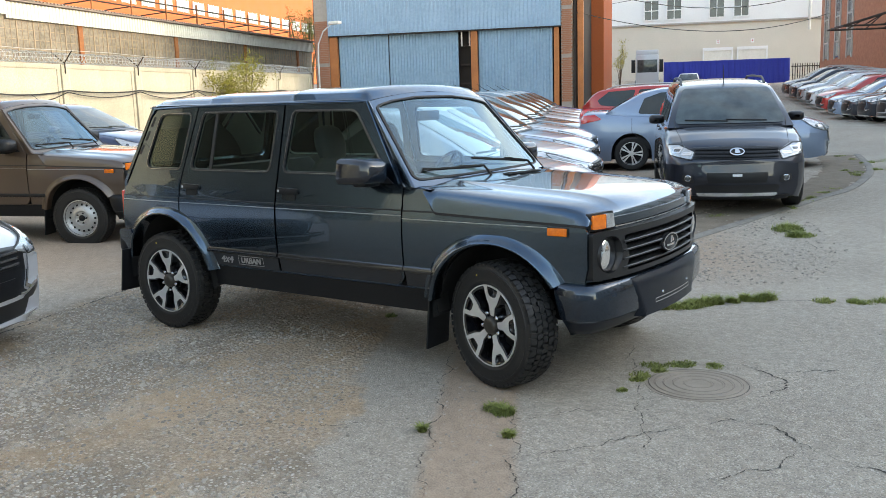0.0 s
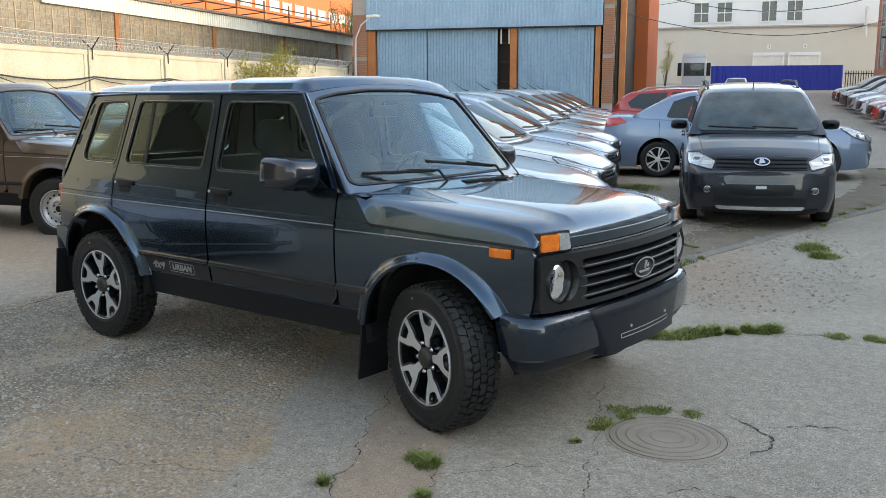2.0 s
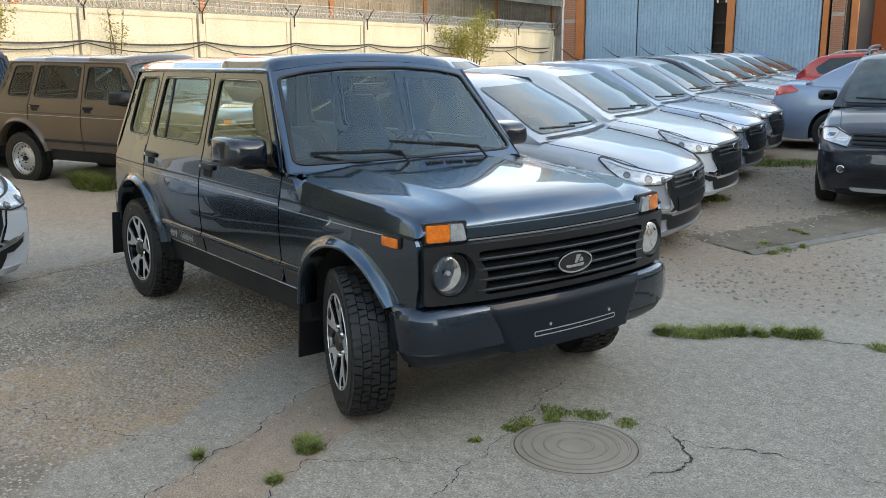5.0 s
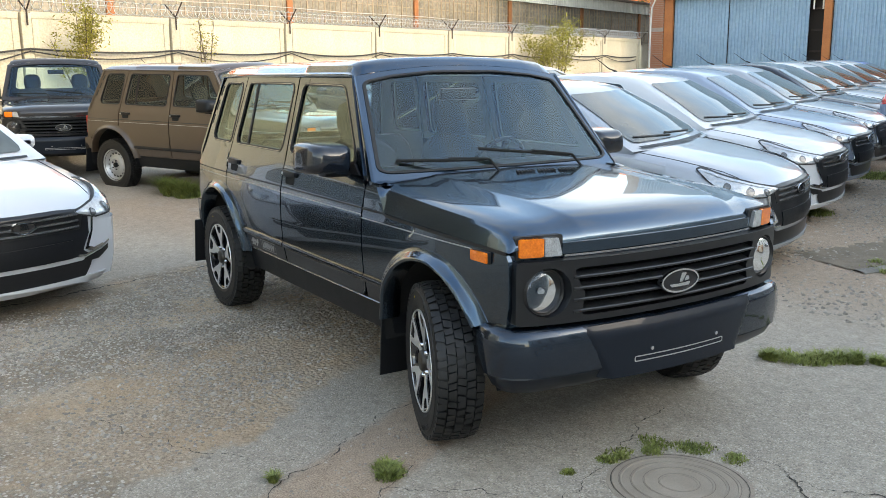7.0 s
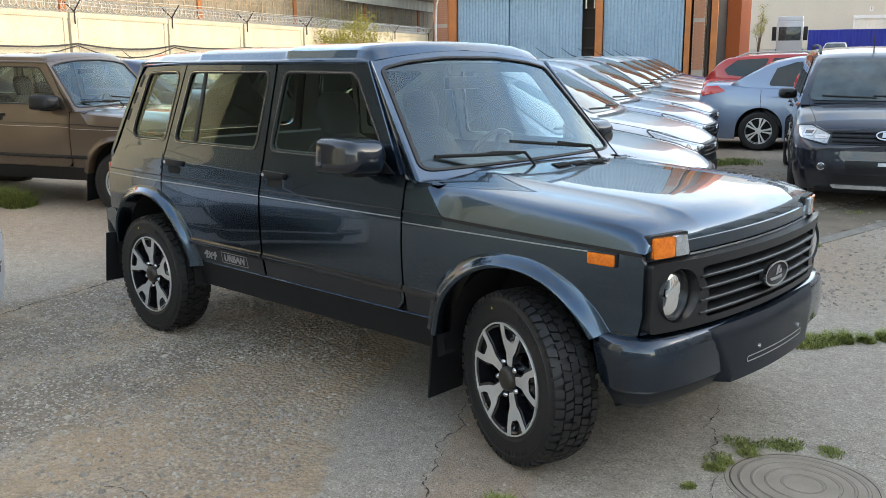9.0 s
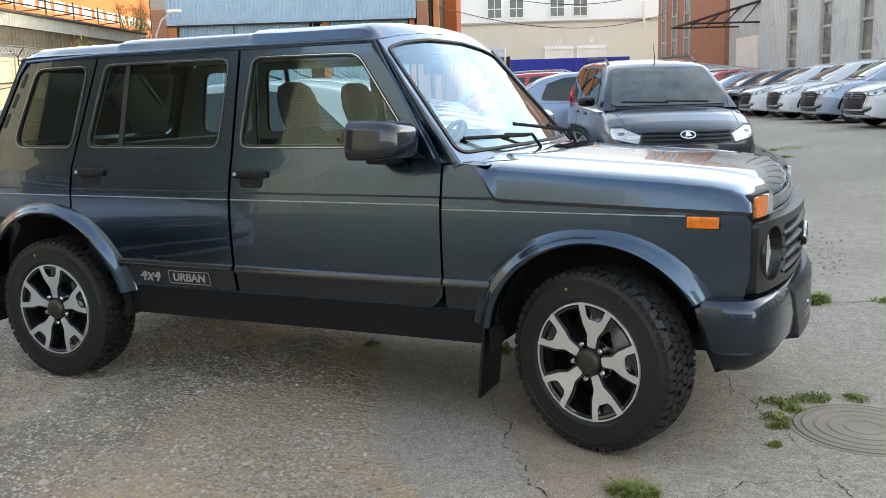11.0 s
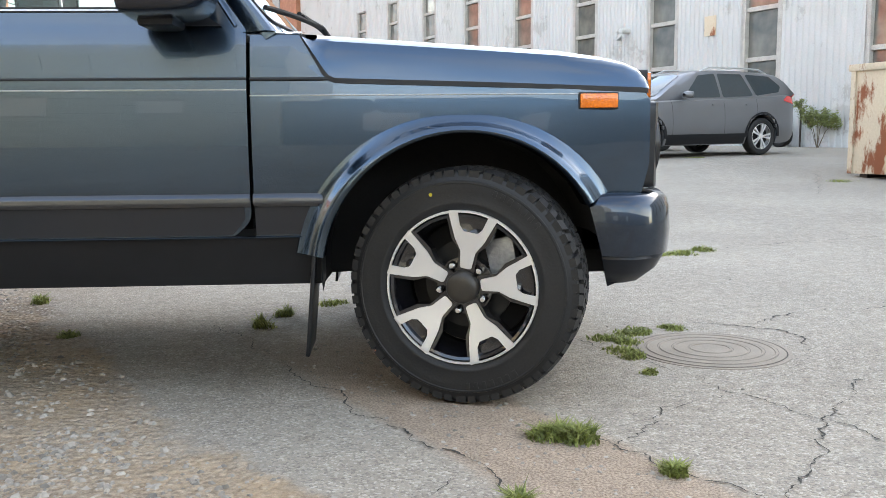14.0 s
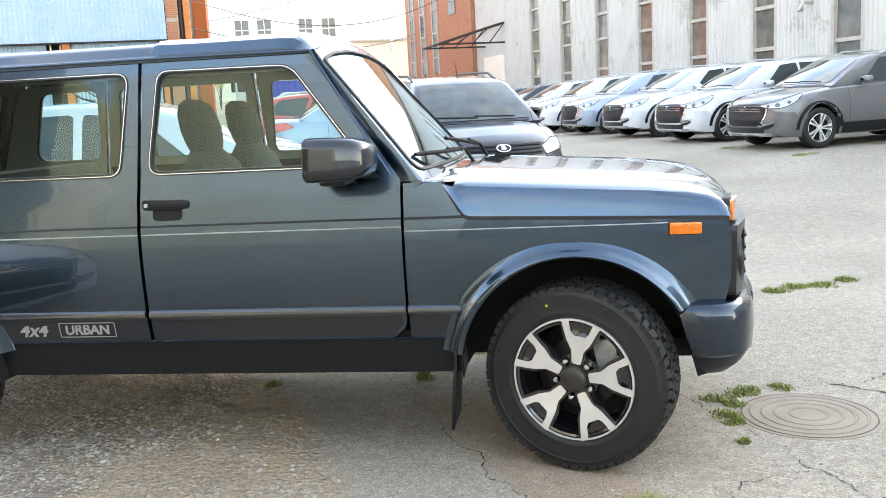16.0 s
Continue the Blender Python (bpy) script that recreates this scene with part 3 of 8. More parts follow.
# ---- blue hangar ----
M["blue_sheet"] = mat("pale_blue_steel_sheet", (0.235, 0.35, 0.46), 0.5, 0.1, 0.10, 1.0, 9, 0, (0.305, 0.42, 0.53))
M["blue_sheet_old"] = mat("faded_blue_door_sheet", (0.215, 0.335, 0.44), 0.55, 0.1, 0.10, 0.8, 7, 0, (0.30, 0.425, 0.53))
M["orange_paint"] = mat("rusty_orange_column", (0.40, 0.12, 0.028), 0.6, 0, 0.25, 2.5, 30, 0.001, (0.50, 0.18, 0.05))
M["brick"] = mat("red_brick", (0.33, 0.13, 0.075), 0.9, 0, 0.3, 5, 40, 0.003, (0.46, 0.22, 0.13))
M["mortar"] = mat("grey_mortar", (0.33, 0.29, 0.25), 0.95, 0, 0.15, 6, 60, 0.002)
# near-black colour stands in for the shade in gaps and unlit interiors
M["gap_shade"] = mat("interior_shade_black", (0.020, 0.015, 0.012), 0.9, 0, 0.3)
HANG = pose(-30.22, 34.08, 0, 0, 0, 21.5)
hang = tagged(new("hangar"), "hangar with pale blue corrugated sheet and large sliding doors", "hangar", "", "structure")
HZ = 4.84


def hang_part(name, bm, m, label="", smooth=False):
    o = part(name, bm, m, hang, label, smooth)
    o.matrix_world = HANG
    return o


hang_part("wall", box(-1.0, 12.45, 0.5, 16, -0.3, 12.0), M["gap_shade"])
bm = corrugated(11.45, HZ, 12.0, 0.19, 0.03)
bmesh.ops.translate(bm, vec=(0.0, -0.25, 0), verts=bm.verts[:])
hang_part("cladding", bm, M["blue_sheet"], "pale blue ribbed cladding above the doors")
# dark strip paints the shade under the cladding
hang_part("cladding_edge_shade", box(0, 11.45, -0.26, 0.5, HZ - 0.05, HZ), M["gap_shade"])
for x0, x1, dy in ((0.45, 3.0, 0.05), (3.02, 6.5, 0.13), (7.5, 11.05, 0.05)):
    bm = corrugated(x1 - x0, -0.1, HZ + 0.05, 0.15, 0.04)
    bmesh.ops.translate(bm, vec=(x0, dy, 0), verts=bm.verts[:])
    hang_part("sliding_door", bm, M["blue_sheet_old"], "faded blue sliding door")
    # dark strip paints the shade along the door's edge
    hang_part("door_edge_shade", box(x0 - 0.05, x0 - 0.01, dy - 0.03, dy + 0.06, -0.1, HZ), M["gap_shade"])
for x0, x1 in ((0.0, 0.42), (7.15, 7.47), (11.12, 11.36)):
    hang_part("column", box(x0, x1, -0.14, 0.25, -0.2, HZ - 0.02, 0.015), M["orange_paint"], "rusty orange steel column")
for k in range(5):
    hang_part("brace", box(6.55, 7.15, 0.3, 0.36, 0.5 + k * 0.9, 0.58 + k * 0.9), M["dark_steel"])
hang_part("window_frame", box(6.62, 6.68, 0.16, 0.22, 4.1, HZ), M["corr_white"])
hang_part("window_frame", box(7.0, 7.06, 0.16, 0.22, 4.1, HZ), M["corr_white"])
hang_part("column", box(12.22, 12.48, -0.16, 0.25, -0.2, 12, 0.015), M["orange_paint"], "rusty orange steel column")
for x0, x1 in ((-0.72, -0.02), (11.47, 11.97)):
    hang_part("pier", box(x0, x1, -0.16, 0.6, -0.2, 12), M["mortar"], "red brick pier")

# ---- white hall with loading doors ----
M["white_render"] = mat("white_render", (0.74, 0.74, 0.73), 0.85, 0, 0.05, 0.6, 10, 0.002)
M["cream_render"] = mat("cream_render", (0.58, 0.54, 0.46), 0.85, 0, 0.07, 0.5, 10, 0.002)
M["frame_old"] = mat("weathered_window_frame", (0.36, 0.34, 0.31), 0.8, 0, 0.25, 4, 60, 0.001)
M["win_dark"] = mat("dark_window", (0.045, 0.050, 0.058), 0.15, 0, 0.35, 1.2, 5, 0, None, 0.5)
M["blue_wall"] = mat("royal_blue_sheet", (0.010, 0.032, 0.36), 0.5, 0, 0.08, 0.8, 9)
whall = tagged(new("white_hall"), "two-storey white hall with cream ground floor and roller doors", "building", "", "structure")
WH = pose(-37.5, 71.0, 0, 0, 0, 21.5)


def wh_part(name, bm, m, label="", smooth=False):
    o = part(name, bm, m, whall, label, smooth)
    o.matrix_world = WH
    return o


wh_part("wall", box(-4, 32, 0, 14, -1, 7.35), M["cream_render"])
wh_part("upper_wall", box(-4, 32, -0.1, 14, 7.35, 14), M["white_render"])
wh_part("ledge", box(-4, 32, -0.2, 0.1, 7.27, 7.4), M["frame_old"])
for c in (8.75, 10.6, 14.05, 16.0):
    win = wh_part("window", box(c - 0.60, c + 0.60, -0.13, 0.1, 7.7, 9.3), M["win_dark"], "dark window in a white reveal")
    for a, b, z0, z1 in ((c - 0.66, c + 0.66, 7.66, 7.77), (c - 0.66, c + 0.66, 8.45, 8.52), (c - 0.66, c + 0.66, 9.3, 9.4), (c - 0.03, c + 0.03, 7.7, 9.3), (c - 0.66, c - 0.56, 7.66, 9.4), (c + 0.56, c + 0.66, 7.66, 9.4)):
        o = part("frame", box(a, b, -0.19, -0.02, z0, z1), M["white_render"], win, "", False)
        o.matrix_world = WH
signs = []
for c in (14.2, 16.95):
    d = wh_part("roller_door", box(c - 1.1, c + 1.1, -0.05, 0.05, 2.4, 5.0), M["corr_white"], "white roller door")
    for a, b, z0, z1 in ((c - 1.22, c + 1.22, 5.0, 5.25), (c - 1.22, c - 1.1, 2.4, 5.0), (c + 1.1, c + 1.22, 2.4, 5.0)):
        o = part("door_frame", box(a, b, -0.14, 0, z0, z1), M["white_render"], d, "", False)
        o.matrix_world = WH
    o = part("door_sign", box(c - 0.13, c + 0.13, -0.10, -0.04, 5.55, 5.88), M["white_render"], d, "small white sign with a red digit", False)
    o.matrix_world = WH
    signs.append((o, c))
wh_part("flue", tube([(21.3, -0.4, 6.4), (21.3, -0.4, 8.7)], 0.12, 10), M["wire"])
bf = tagged(new("blue_fence"), "royal blue sheet metal site fence", "fence", "", "structure")
o = part("sheet", corrugated(8.65, -1, 3.8, 0.4, 0.04), M["blue_wall"], bf, "", False)
o.matrix_world = WH @ pose(9.66, -12, 0)
rf = tagged(new("railing"), "dark steel bar railing beside the blue fence", "railing", "", "structure")
for k in range(14):
    o = part("bar", tube([(18.5 + k * 0.16, -12, 1.0), (18.5 + k * 0.16, -12, 3.4)], 0.03, 5), M["dark_steel"], rf)
    o.matrix_world = WH
for z in (1.6, 3.2):
    o = part("rail", tube([(18.4, -12, z), (20.7, -12, z)], 0.035, 5), M["dark_steel"], rf)
    o.matrix_world = WH

# ---- shed with white corrugated wall, along the other side ----
M["shed_white"] = mat("peeling_white_sheet", (0.44, 0.44, 0.425), 0.6, 0, 0.06, 0.9, 30, 0, (0.51, 0.51, 0.50))
M["pane_old"] = mat("old_window_pane", (0.10, 0.11, 0.11), 0.06, 0, 0.4, 0.8, 3, 0, (0.20, 0.19, 0.16), 0.6)
nt = M["shed_white"].node_tree
geo, pn, pr2, pm = nt.nodes.new("ShaderNodeNewGeometry"), nt.nodes.new("ShaderNodeTexNoise"), nt.nodes.new("ShaderNodeMapRange"), nt.nodes.new("ShaderNodeMix")
pn.inputs["Scale"].default_value, pn.inputs["Detail"].default_value, pn.inputs["Roughness"].default_value = 0.75, 10, 0.72
pr2.inputs["From Min"].default_value, pr2.inputs["From Max"].default_value, pr2.inputs["To Max"].default_value = 0.585, 0.62, 0.75
pm.data_type = "RGBA"
pm.inputs[7].default_value = (0.33, 0.32, 0.30, 1)
bsdf = nt.nodes["Principled BSDF"]
nt.links.new(geo.outputs["Position"], pn.inputs["Vector"])
nt.links.new(pn.outputs["Fac"], pr2.inputs["Value"])
nt.links.new(pr2.outputs[0], pm.inputs[0])
nt.links.new(bsdf.inputs["Base Color"].links[0].from_socket, pm.inputs[6])
nt.links.new(pm.outputs[2], bsdf.inputs["Base Color"])
shed = tagged(new("shed"), "tall white corrugated shed with narrow old windows", "building", "", "structure")
SHED0 = Vector((6.31, 22.7, 0))
SHED = pose(SHED0.x, SHED0.y, 0, 0, 0, -65.0)
SH = 8.5


def shed_part(name, bm, m, label="", smooth=False, parent=None):
    o = part(name, bm, m, parent or shed, label, smooth)
    o.matrix_world = SHED
    return o


STEP = 3.46
FIRST, LAST = -7, 7
x0, x1 = -32.8, LAST * STEP
WIN_W, WIN_Z0, WIN_Z1 = 1.12, 1.55, 6.6
# sheets between the windows, each with its ribs; a strip under and over each window
for k in range(FIRST, LAST + 1):
    c = k * STEP
    for a, b, lo, hi in ((c + WIN_W / 2, c + STEP - WIN_W / 2, -0.2, SH), (c - WIN_W / 2, c + WIN_W / 2, -0.2, WIN_Z0), (c - WIN_W / 2, c + WIN_W / 2, WIN_Z1, SH)):
        bm = corrugated(b - a, lo, hi, 0.165, 0.03)
        bmesh.ops.translate(bm, vec=(a, 0, 0), verts=bm.verts[:])
        shed_part("wall_sheet", bm, M["shed_white"])
bm = corrugated(FIRST * STEP - WIN_W / 2 - x0, -0.2, SH, 0.165, 0.03)
bmesh.ops.translate(bm, vec=(x0, 0, 0), verts=bm.verts[:])
shed_part("wall_sheet", bm, M["shed_white"])
# solid core, coloured as the unlit inside
shed_part("core", box(x0, x1 + STEP, 0.3, 14, -0.3, SH), M["gap_shade"])
shed_part("roof", box(x0, x1 + STEP, -0.3, 14, SH, SH + 0.25), M["roof_sheet"])
for k in range(FIRST, LAST + 1):
    c = k * STEP
    w = WIN_W / 2
    win = shed_part("window", box(c - w, c + w, 0.16, 0.2, WIN_Z0, WIN_Z1), M["pane_old"], "narrow window with old grey panes")
    rows = [WIN_Z0, 2.55, 3.75, 4.75, 5.7, WIN_Z1]
    for z in rows:
        shed_part("rail", box(c - w, c + w, 0.02, 0.15, z - 0.055, z + 0.055, 0.01), M["frame_old"], "", False, win)
    for s in (-1, 1):
        shed_part("stile", box(c + s * w - 0.07, c + s * w + 0.07, -0.03, 0.17, WIN_Z0 - 0.06, WIN_Z1 + 0.06, 0.01), M["frame_old"], "", False, win)
    rr = random.Random(k + 50)
    for z0, z1 in zip(rows, rows[1:]):
        o = part("pane", box(-w + 0.06, w - 0.06, -0.004, 0.004, -(z1 - z0) / 2 + 0.04, (z1 - z0) / 2 - 0.04), M["pane_old"], win, "", False)
        o.matrix_world = SHED @ pose(c, 0.1, (z0 + z1) / 2, rr.uniform(-1.2, 1.2), 0, rr.uniform(-1.5, 1.5))

# red brick house that carries on the shed's line
bhouse = tagged(new("brick_house"), "tall red brick house with slim windows", "building", "", "structure")


def bh_part(name, bm, m, label="", smooth=False):
    o = part(name, bm, m, bhouse, label, smooth)
    o.matrix_world = SHED
    return o


bx0 = x0 - 14.3
bh_part("wall", box(bx0, x0 - 0.02, -0.25, 12, -0.3, 13), M["brick"])
for c in (-45.4, -42.7, -39.9):
    bh_part("window", box(c - 0.5, c + 0.5, -0.29, -0.2, 1.5 + 2.0, 10.5), M["win_dark"])
    for z in (4.5, 6, 7.5, 9):
        bh_part("window_bar", box(c - 0.5, c + 0.5, -0.32, -0.27, z - 0.05, z + 0.05), M["frame_old"])
    for s in (-1, 1):
        bh_part("window_jamb", box(c + s * 0.55 - 0.08, c + s * 0.55 + 0.08, -0.33, -0.2, 3.4, 10.6), M["frame_old"])
# steel canopy on brackets over the shed's door
canopy = tagged(new("canopy"), "rusty steel truss canopy bracket above a white door", "canopy")
bh_part("window", box(-36.9, -35.6, -0.29, -0.2, 6.8, 10.5), M["win_dark"])
bm = bmesh.new()
cx, out = -28.2, -3.6
for dx in (0, 3.0):
    add_tube(bm, [(cx - dx, -0.05, 5.5), (cx - dx, out, 4.5)], 0.055, 6)
    add_tube(bm, [(cx - dx, -0.05, 4.5), (cx - dx, out, 4.5)], 0.05, 6)
    for f in (0.0, 0.25, 0.5, 0.75):
        y0, y1 = out * f - 0.05, out * min(f + 0.25, 1)
        add_tube(bm, [(cx - dx, y0, 5.5 - f), (cx - dx, y1, 4.5)], 0.03, 6)
add_tube(bm, [(cx, out, 4.5), (cx - 3.0, out, 4.5)], 0.05, 6)
add_tube(bm, [(cx, -0.1, 5.5), (cx - 3.0, -0.1, 5.5)], 0.05, 6)
o = part("truss", bm, M["dark_steel"], canopy)
o.matrix_world = SHED
shed_part("door", box(-31.4, -28.3, -0.1, -0.035, 0.1, 3.9), M["corr_white"], "white steel door leaf")

# ---- concrete block building behind the camera ----
M["block"] = mat("warm_concrete_block", (0.52, 0.44, 0.30), 0.92, 0, 0.2, 1.5, 40, 0.003, (0.60, 0.52, 0.37))
M["block_dark"] = mat("weathered_grey_block", (0.47, 0.475, 0.405), 0.92, 0, 0.25, 1.5, 40, 0.003, (0.60, 0.60, 0.52))
# blocks coloured near black to stand in for shade mirrored in the car
M["block_shade"] = mat("shade_dark_block", (0.030, 0.029, 0.026), 0.92, 0, 0.25, 1.5, 40, 0.003, (0.055, 0.053, 0.047))
M["store_render"] = mat("grey_render", (0.24, 0.25, 0.25), 0.9, 0, 0.2, 0.5, 12, 0.002)
bwall = tagged(new("block_building"), "grey concrete block building with wide mortar joints", "building", "", "structure")
part("wall", box(-26, -11.03, -20, -0.22, -0.3, 7.4), M["block_dark"], bwall, "", False)
part("wall", box(-26, -11.03, -0.22, 2.28, -0.3, 4.6), M["block"], bwall, "", False)
part("wall", box(-11.03, -4.3, -20, -7.53, -0.3, 8.2), M["block_dark"], bwall, "", False)
# unseen store, added and kept low so the car mirrors sky above it
store = tagged(new("unseen_store"), "unseen low grey store added behind the camera for reflections", "building", "", "structure")
part("wall", box(-4.28, 22, -20, -7.7, -0.3, 2.5), M["store_render"], store, "", False)
part("roof", box(-4.28, 22, -20, -7.6, 2.5, 2.65), M["roof_sheet"], store, "", False)
# unseen pale boards, added for the pale rectangles mirrored in the car's flank
for owner, x, z0, z1, w in ((bwall, -6.1, 1.9, 2.6, 0.34), (bwall, -8.2, 1.8, 2.8, 0.42), (store, -2.6, 0.9, 1.9, 0.45), (store, 0.4, 0.9, 1.9, 0.45)):
    y = -7.40 if owner is bwall else -7.69
    win = part("window", box(x - w, x + w, y - 0.03, y + 0.01, z0, z1, 0.004), M["corr_white"], owner, "white boarded window", False)
    for z in (z0, z1):
        part("frame", box(x - w - 0.05, x + w + 0.05, y - 0.02, y + 0.03, z - 0.04, z + 0.04, 0.006), M["frame_old"], win, "", False)


def courses(parent, a, b, z0, z1, nrm, face):
    """Large concrete blocks laid in courses between a and b."""
    a, b = Vector(a), Vector(b)
    d = (b - a).normalized()
    length = (b - a).length
    bw, bh = 0.79, 0.39
    rr = random.Random(9)
    ang = math.atan2(d.y, d.x)
    shapes = []
    for w in (bw, bw / 2):
        tmp = to_object("block", box(-w / 2 + 0.004, w / 2 - 0.004, -0.06, 0.06, -bh / 2 + 0.004, bh / 2 - 0.004, 0.008), face, None, "", False)
        shapes.append(tmp.data)
        bpy.data.objects.remove(tmp)
    for r in range(int((z1 - z0) / bh + 0.5)):
        s = length
        first = r % 2
        while s > 0.3:
            w = bw / 2 if first or s < bw else bw
            first = 0
            p = a + d * (s - w / 2) + Vector(nrm) * rr.uniform(-0.012, 0.012)
            o = new("block", shapes[1] if w < bw else shapes[0])
            o.parent = parent
            o.matrix_world = Matrix.Translation((p.x, p.y, z0 + (r + 0.5) * bh + rr.uniform(-0.006, 0.006))) @ Matrix.Rotation(ang + rr.uniform(-0.006, 0.006), 4, "Z")
            s -= w


courses(bwall, (-10.98, -0.2, 0), (-10.98, 2.3, 0), 0.0, 4.6, (1, 0, 0), M["block"])
# unseen stretch, darkened so that windows and flank mirror shade
courses(bwall, (-10.98, -6.0, 0), (-10.98, -0.2, 0), 0.0, 7.4, (1, 0, 0), M["block_shade"])
courses(bwall, (-10.98, -7.5, 0), (-10.98, -6.0, 0), 0.0, 7.4, (1, 0, 0), M["block_dark"])
courses(bwall, (-11.0, -7.48, 0), (-4.3, -7.48, 0), 0.0, 8.2, (0, 1, 0), M["block_dark"])


# ---- boxy five-door off-road estate ----
def interp(x, table):
    for (a, p), (b, q) in zip(table, table[1:]):
        if x <= b:
            return p + (q - p) * max(0.0, (x - a) / (b - a))
    return table[-1][1]


SIDE = [(0.30, 0.735), (0.50, 0.772), (0.62, 0.794), (0.72, 0.801), (0.80, 0.803), (0.88, 0.801), (0.950, 0.796), (0.958, 0.789), (1.0, 0.785), (1.055, 0.774), (1.085, 0.764), (1.12, 0.7555), (1.36, 0.698), (1.54, 0.6545), (1.60, 0.640)]


def half(x, z):
    w = interp(z, SIDE)
    if x > 0.1:
        w -= 0.030 * ((x - 0.1) / 0.5) ** 2
    if x < -2.5:
        w -= 0.030 * ((-2.5 - x) / 0.7) ** 2
    return w


def flank(off=0.0):
    return lambda u, v: Vector((u, -half(u, v) - off, v))


def arc(cx, cz, r, a0, a1, n=14):
    return [(cx + r * math.cos(radians(a0 + (a1 - a0) * k / n)), cz + r * math.sin(radians(a0 + (a1 - a0) * k / n))) for k in range(n + 1)]


def both(name, bm, material, parent, label="", smooth=True):
    """A part on the near side and its mirror image on the far side."""
    bm2 = bm.copy()
    a = part(name, bm, material, parent if not isinstance(parent, (list, tuple)) else parent[0], label, smooth)
    b = part(name, mirror_y(bm2), material, parent if not isinstance(parent, (list, tuple)) else parent[1], label, smooth)
    return a, b


def strip(x0, x1, z0, z1, off, n=10, depth=None, ends=0.0):
    """A band along the flank, proud by off; ends: how far it tapers at both ends."""
    rows = []
    for z, o in ((z0, 0.0), (z0 + 0.003, off), (z0 + (z1 - z0) * 0.55, off), (z1, 0.0)):
        row = []
        for k in range(n + 1):
            f = k / n
            x = x0 + (x1 - x0) * f
            e = 0.0 if ends and k in (0, n) else 1.0
            row.append((x, -half(x, z) - o * e - 0.0008, z))
        rows.append(row)
    return grid_mesh(rows)


def tyre_meshes(r=0.350, w=0.195, rim=0.218, blocks=True):
    h = w / 2
    prof = [(rim - 0.012, -h * 0.78), (rim + 0.006, -h * 0.94), (rim + 0.022, -h * 1.015), (rim + 0.026, -h * 1.04), (rim + 0.031, -h * 1.045), (rim + 0.035, -h * 1.03), (r * 0.80, -h * 1.068), (r * 0.865, -h * 1.055), (r * 0.870, -h * 1.072), (r * 0.885, -h * 1.066), (r * 0.89, -h * 1.035), (r * 0.91, -h * 1.01), (r * 0.955, -h * 0.93), (r * 0.978, -h * 0.80)]
    prof = prof + [(r * 0.980, -h * 0.4), (r * 0.980, h * 0.4)] + [(a, -b) for a, b in prof[::-1]]
    if blocks:
        prof = [(min(a, r * 0.962), b) for a, b in prof]
    tyre = lathe(prof, 60)
    tread = None
    if blocks:
        tread = bmesh.new()
        n = 58
        for k in range(n):
            for row, (t0, t1, sh) in enumerate(((-0.99, -0.63, 0.0), (-0.58, -0.22, 0.5), (-0.175, 0.175, 0.15), (0.22, 0.58, 0.6), (0.63, 0.99, 0.3))):
                a0 = 2 * math.pi * (k + sh) / n
                a1 = a0 + 2 * math.pi / n * (0.82 if (k + row) % 2 else 0.66)
                skew = 0.020 * (1 if (row + k // 2) % 2 else -1)
                vs = []
                for lift in (0.935, 1.0):
                    for a, t, sk in ((a0, t0, 0), (a1, t0, 0), (a1 + skew, t1, 0), (a0 + skew, t1, 0)):
                        rr = r * (lift if row in (1, 2, 3) else (lift - 0.010 * (abs(t) > 0.9)))
                        if row in (0, 4) and abs(t) > 0.9:
                            rr = r * (0.915 if lift < 1 else 0.975)
                        vs.append(tread.verts.new((rr * math.cos(a), t * h, rr * math.sin(a))))
                for f in ((4, 5, 6, 7), (0, 1, 5, 4), (1, 2, 6, 5), (2, 3, 7, 6), (3, 0, 4, 7)):
                    tread.faces.new([vs[i] for i in f])
        bmesh.ops.recalc_face_normals(tread, faces=tread.faces[:])
    return tyre, tread


